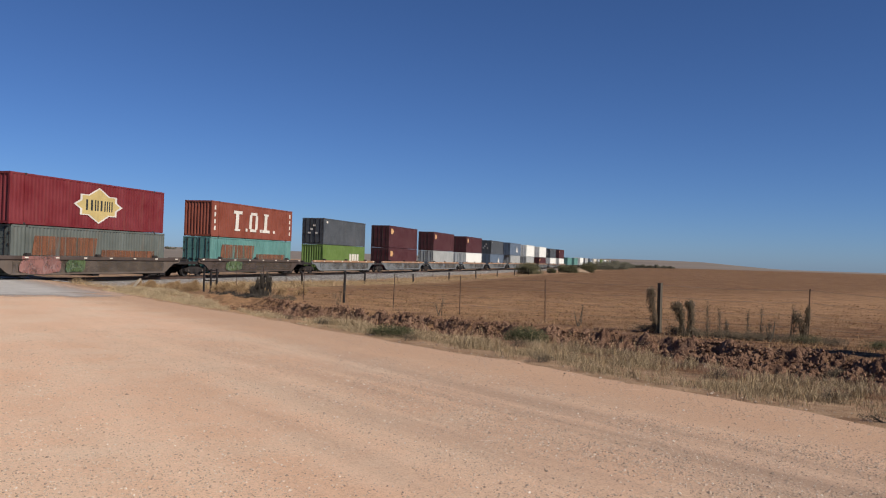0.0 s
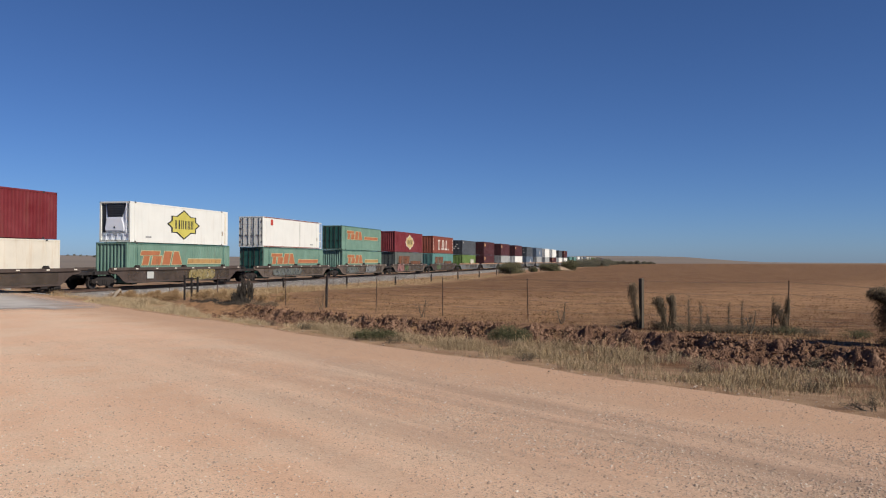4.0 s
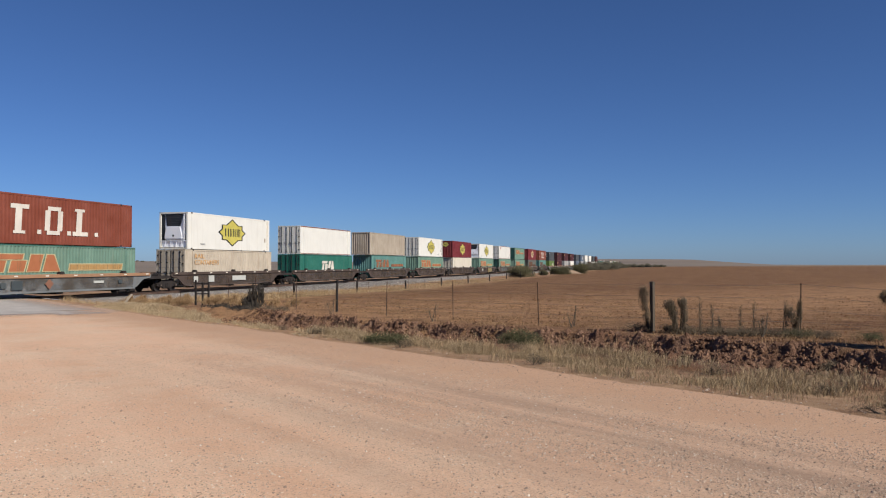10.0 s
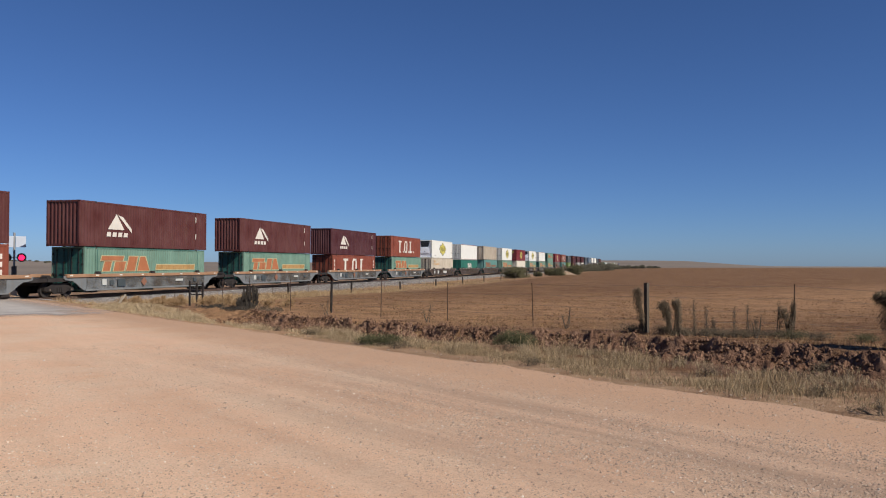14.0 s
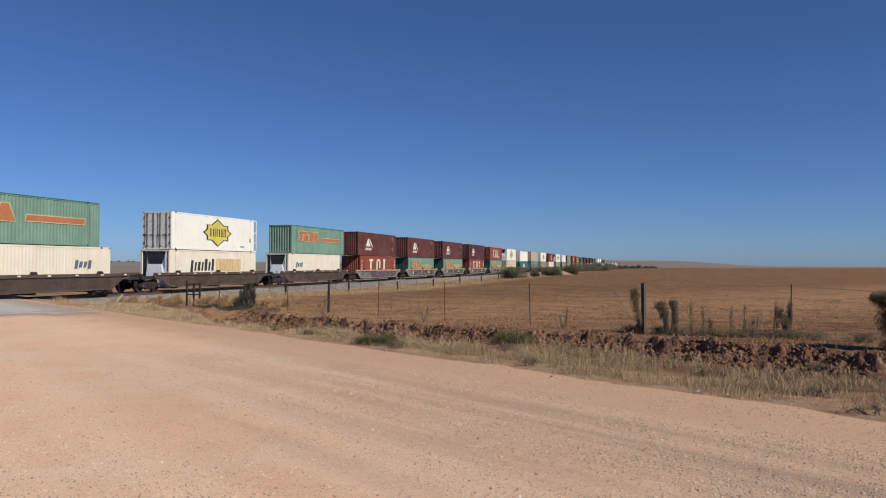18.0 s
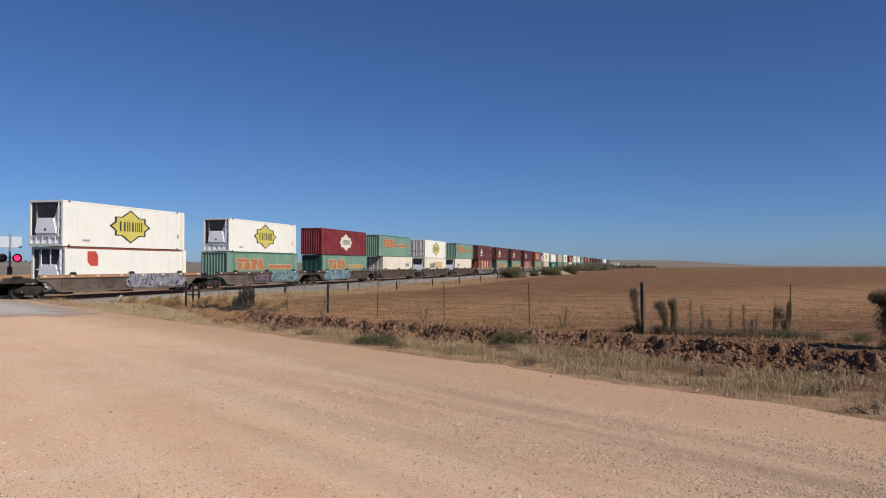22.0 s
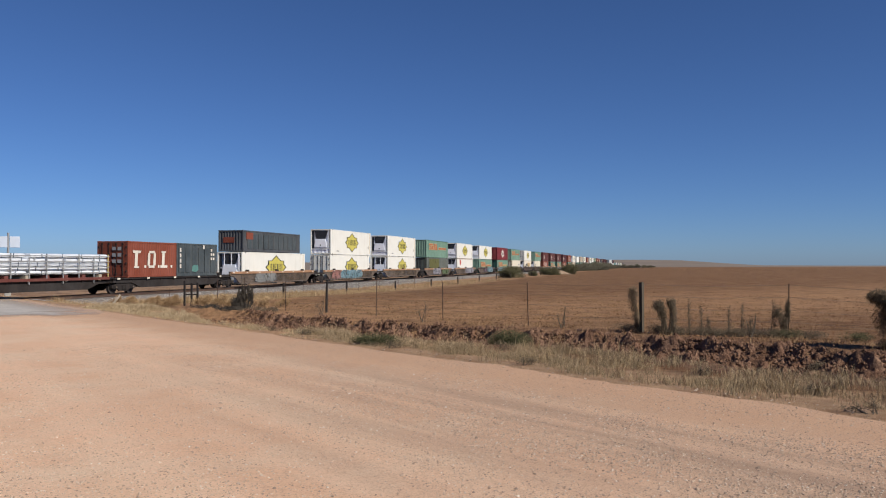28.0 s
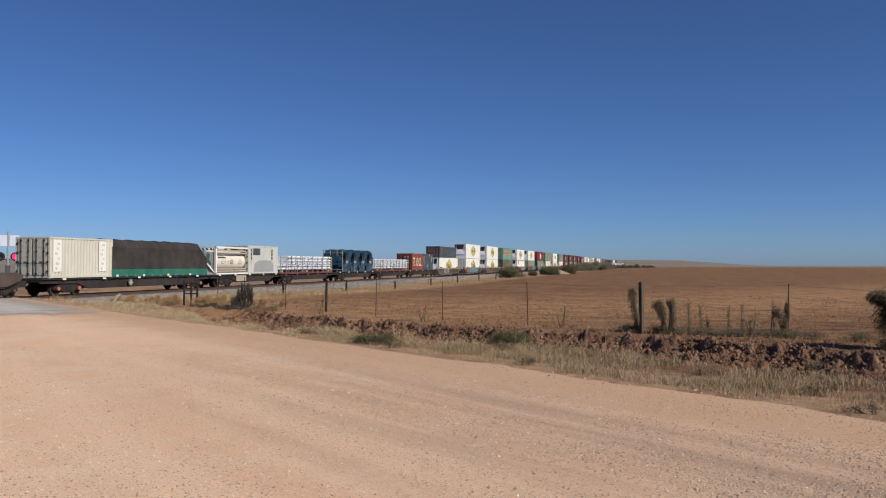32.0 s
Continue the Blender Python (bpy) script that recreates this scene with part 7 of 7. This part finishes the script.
part("green_scrawl", flat_x([(-0.3, -0.5), (0.1, -0.4), (0.3, 0.1), (0.1, 0.6), (-0.15, 0.4), (-0.05, 0.0)], -0.5, 1.3, -2.99), M["teal"], tank)
for k in range(4):
    bm = bmesh.new()
    tube(bm, (-3.02, -0.8 + 0.4 * k, 2.1), (-2.9, -0.6 + 0.4 * k, 2.35), 0.07, n=6)
    part("hose", bm, M["rubber"], tank)
bm = bmesh.new()
for x in (-3.03, 2.87):
    for y in (-1.22, 1.06):
        box(bm, x, x + 0.16, y, y + 0.16, 0, 2.4)
    for z in (0.0, 2.24):
        box(bm, x, x + 0.16, -1.22, 1.22, z, z + 0.16)
for y in (-1.22, 1.08):
    for z in (0.0, 2.26):
        box(bm, -3.0, 3.0, y, y + 0.14, z, z + 0.14)
part("tank_frame", bm, M["white"], tank, "white box frame")
for y, z in ((-1.0, 1.86), (-1.0, 2.06), (-1.0, 0.28), (-1.0, 0.46)):
    bm = bmesh.new()
    box(bm, -2.9, 2.9, -0.05, 0.05, -0.06, 0.06, 0.01)
    part("frame_rail", bm, M["tan"], tank, "dusty frame rail").matrix_basis = pose(0, y, z)
for sgn in (-1, 1):
    bm = bmesh.new()
    tube(bm, (-3.0, sgn * 1.1, 0.1), (-3.0, sgn * 0.1, 1.2), 0.06, n=6)
    part("end_brace", bm, M["white"], tank)
for k in range(9):
    bm = bmesh.new()
    a = 0.32 if k < 6 else -0.02
    box(bm, -0.09, 0.09, -0.006, 0.006, -0.07, 0.07)
    part("vessel_mark", bm, M["ink"] if k < 6 else M["grey"], tank).matrix_basis = pose(-2.0 + 0.22 * k if k < 6 else -1.8 + 0.55 * k - 3.0, -math.sqrt(0.92 ** 2 - a * a) - 0.012, 1.15 + a, -20 if k < 6 else 0, 0, 0)
for k in range(3):
    bm = bmesh.new()
    box(bm, -0.26, 0.26, -0.945, -0.915, -0.17, 0.17)
    part("placard", bm, M["grey"] if k == 1 else M["pale_grey"], tank).matrix_basis = pose(-1.3 + k * 1.5, 0, 1.12)
for k in range(2):
    bm = bmesh.new()
    tube(bm, (0, 0, 2.0), (0, 0, 2.35), 0.22, n=12)
    part("manhole", bm, M["galvanised"], tank).matrix_basis = pose(-1 + 2 * k, 0, 0)
bm = bmesh.new()
box(bm, -2.9, 2.9, -0.3, 0.3, 2.30, 2.34)
part("walkway", bm, M["galvanised"], tank)
bm = bmesh.new()
box(bm, -0.9, 0.9, -1.24, -1.2, -0.62, -0.08)
part("valve_cabinet", bm, M["tan"], tank).matrix_basis = pose(1.4, 0, 0)

flat_wagon("dark flat wagon with a tarpaulin load and a white box", -289.3, 19.4, caps="axle_red", front_bogie=True)
c = small_box("pale grey-white ribbed twenty-foot box with white corner strips", -295.3, "ivory_grey", "doors", 2.56)
for x in (-2.35, 1.95):
    part("white_strip", flat_y(rect(0.75, 2.0), x, 1.4, -W2 - 0.01), M["white"], c, "white strip of grey marks")
    for k in range(6):
        part("side_mark", flat_y(rect(0.26 if k % 2 else 0.16, 0.14), x + 0.1 * (k % 3 - 1), 0.6 + k * 0.31, -W2 - 0.014), M["ivory_grey"], c)
load_t = runs(tagged(new("tarpaulin_load"), "long load under a dark tarpaulin with a green skirt", "cargo"), -286.2, 1.28)
bm = bmesh.new()
rng = random.Random(11)
n = 26
rings = []
for k in range(n + 1):
    x = -6.15 + 12.3 * k / n
    sag = 0.03 * math.sin(k * 1.9) + rng.uniform(-0.015, 0.015)
    taper = 0.0 if k < n - 1 else 0.35 * (k - n + 2)
    rings.append([bm.verts.new((x, y, z)) for y, z in ((-1.27, 0.30), (-1.26, 1.9 - taper), (-0.95, 2.35 + sag - taper), (0, 2.48 + sag - taper), (0.95, 2.35 + sag - taper), (1.26, 1.9 - taper), (1.27, 0.30))])
for k in range(n):
    for j in range(6):
        bm.faces.new((rings[k][j], rings[k + 1][j], rings[k + 1][j + 1], rings[k][j + 1]))
bm.faces.new(rings[0])
bm.faces.new(rings[-1][::-1])
part("tarpaulin", bm, M["dark_tarp"], load_t, "dark brown tarpaulin")
bm = bmesh.new()
box(bm, -6.18, 6.18, -1.285, 1.285, -0.15, 0.36, 0.02)
part("skirt", bm, M["green_tarp"], load_t, "green tarpaulin skirt")
for k in range(12):
    bm = bmesh.new()
    box(bm, -0.12, 0.12, -1.30, -1.28, -0.16, 0.0)
    part("tie", bm, M["reflector"] if k % 3 == 0 else M["blue_grey"], load_t).matrix_basis = pose(-5.6 + k * 1.02, 0, 0)
bm = bmesh.new()
tube(bm, (0, -1.36, 0.72), (0, -1.31, 0.72), 0.24, n=16)
hw = runs(tagged(new("brake_wheel"), "pale handbrake wheel on a flat wagon's side", "hand wheel"), -290.4, 0)
part("rim", bm, M["wagon_rust"], hw)
for k in range(3):
    bm = bmesh.new()
    box(bm, -0.22, 0.22, -1.375, -1.36, -0.02, 0.02)
    part("spoke", bm, M["pale_grey"], hw).matrix_basis = pose(0, 0, 0.72, 0, 60 * k, 0)

tail = runs(tagged(new("covered_wagon"), "brown steel wagon with a rounded sloping end", "rail wagon"), -306.4)
bm = bmesh.new()
prism(bm, [(-5.6, 0.55), (4.6, 0.6), (5.7, 0.95), (6.0, 1.35), (5.4, 1.50), (-5.6, 1.50)], "y", -1.32, 1.32)
bmesh.ops.bevel(bm, geom=list(bm.edges), offset=0.09, segments=2, affect="EDGES")
part("hull", bm, M["wagon_brown"], tail, "rounded brown hull")
bm = bmesh.new()
box(bm, -6.3, 6.3, -1.1, 1.1, 0.62, 0.82)
part("underframe", bm, M["iron"], tail)
bogie(tail, 4.4)
bogie(tail, -4.4)

# ---- what moves ----
def motions():
    times = (0, 4, 8, 12, 16, 20, 24, 28, 32)
    for thing, s, z, y in MOVING:
        walk(thing, [(t, train_pose(s, t, z, y)) for t in times])


motions()
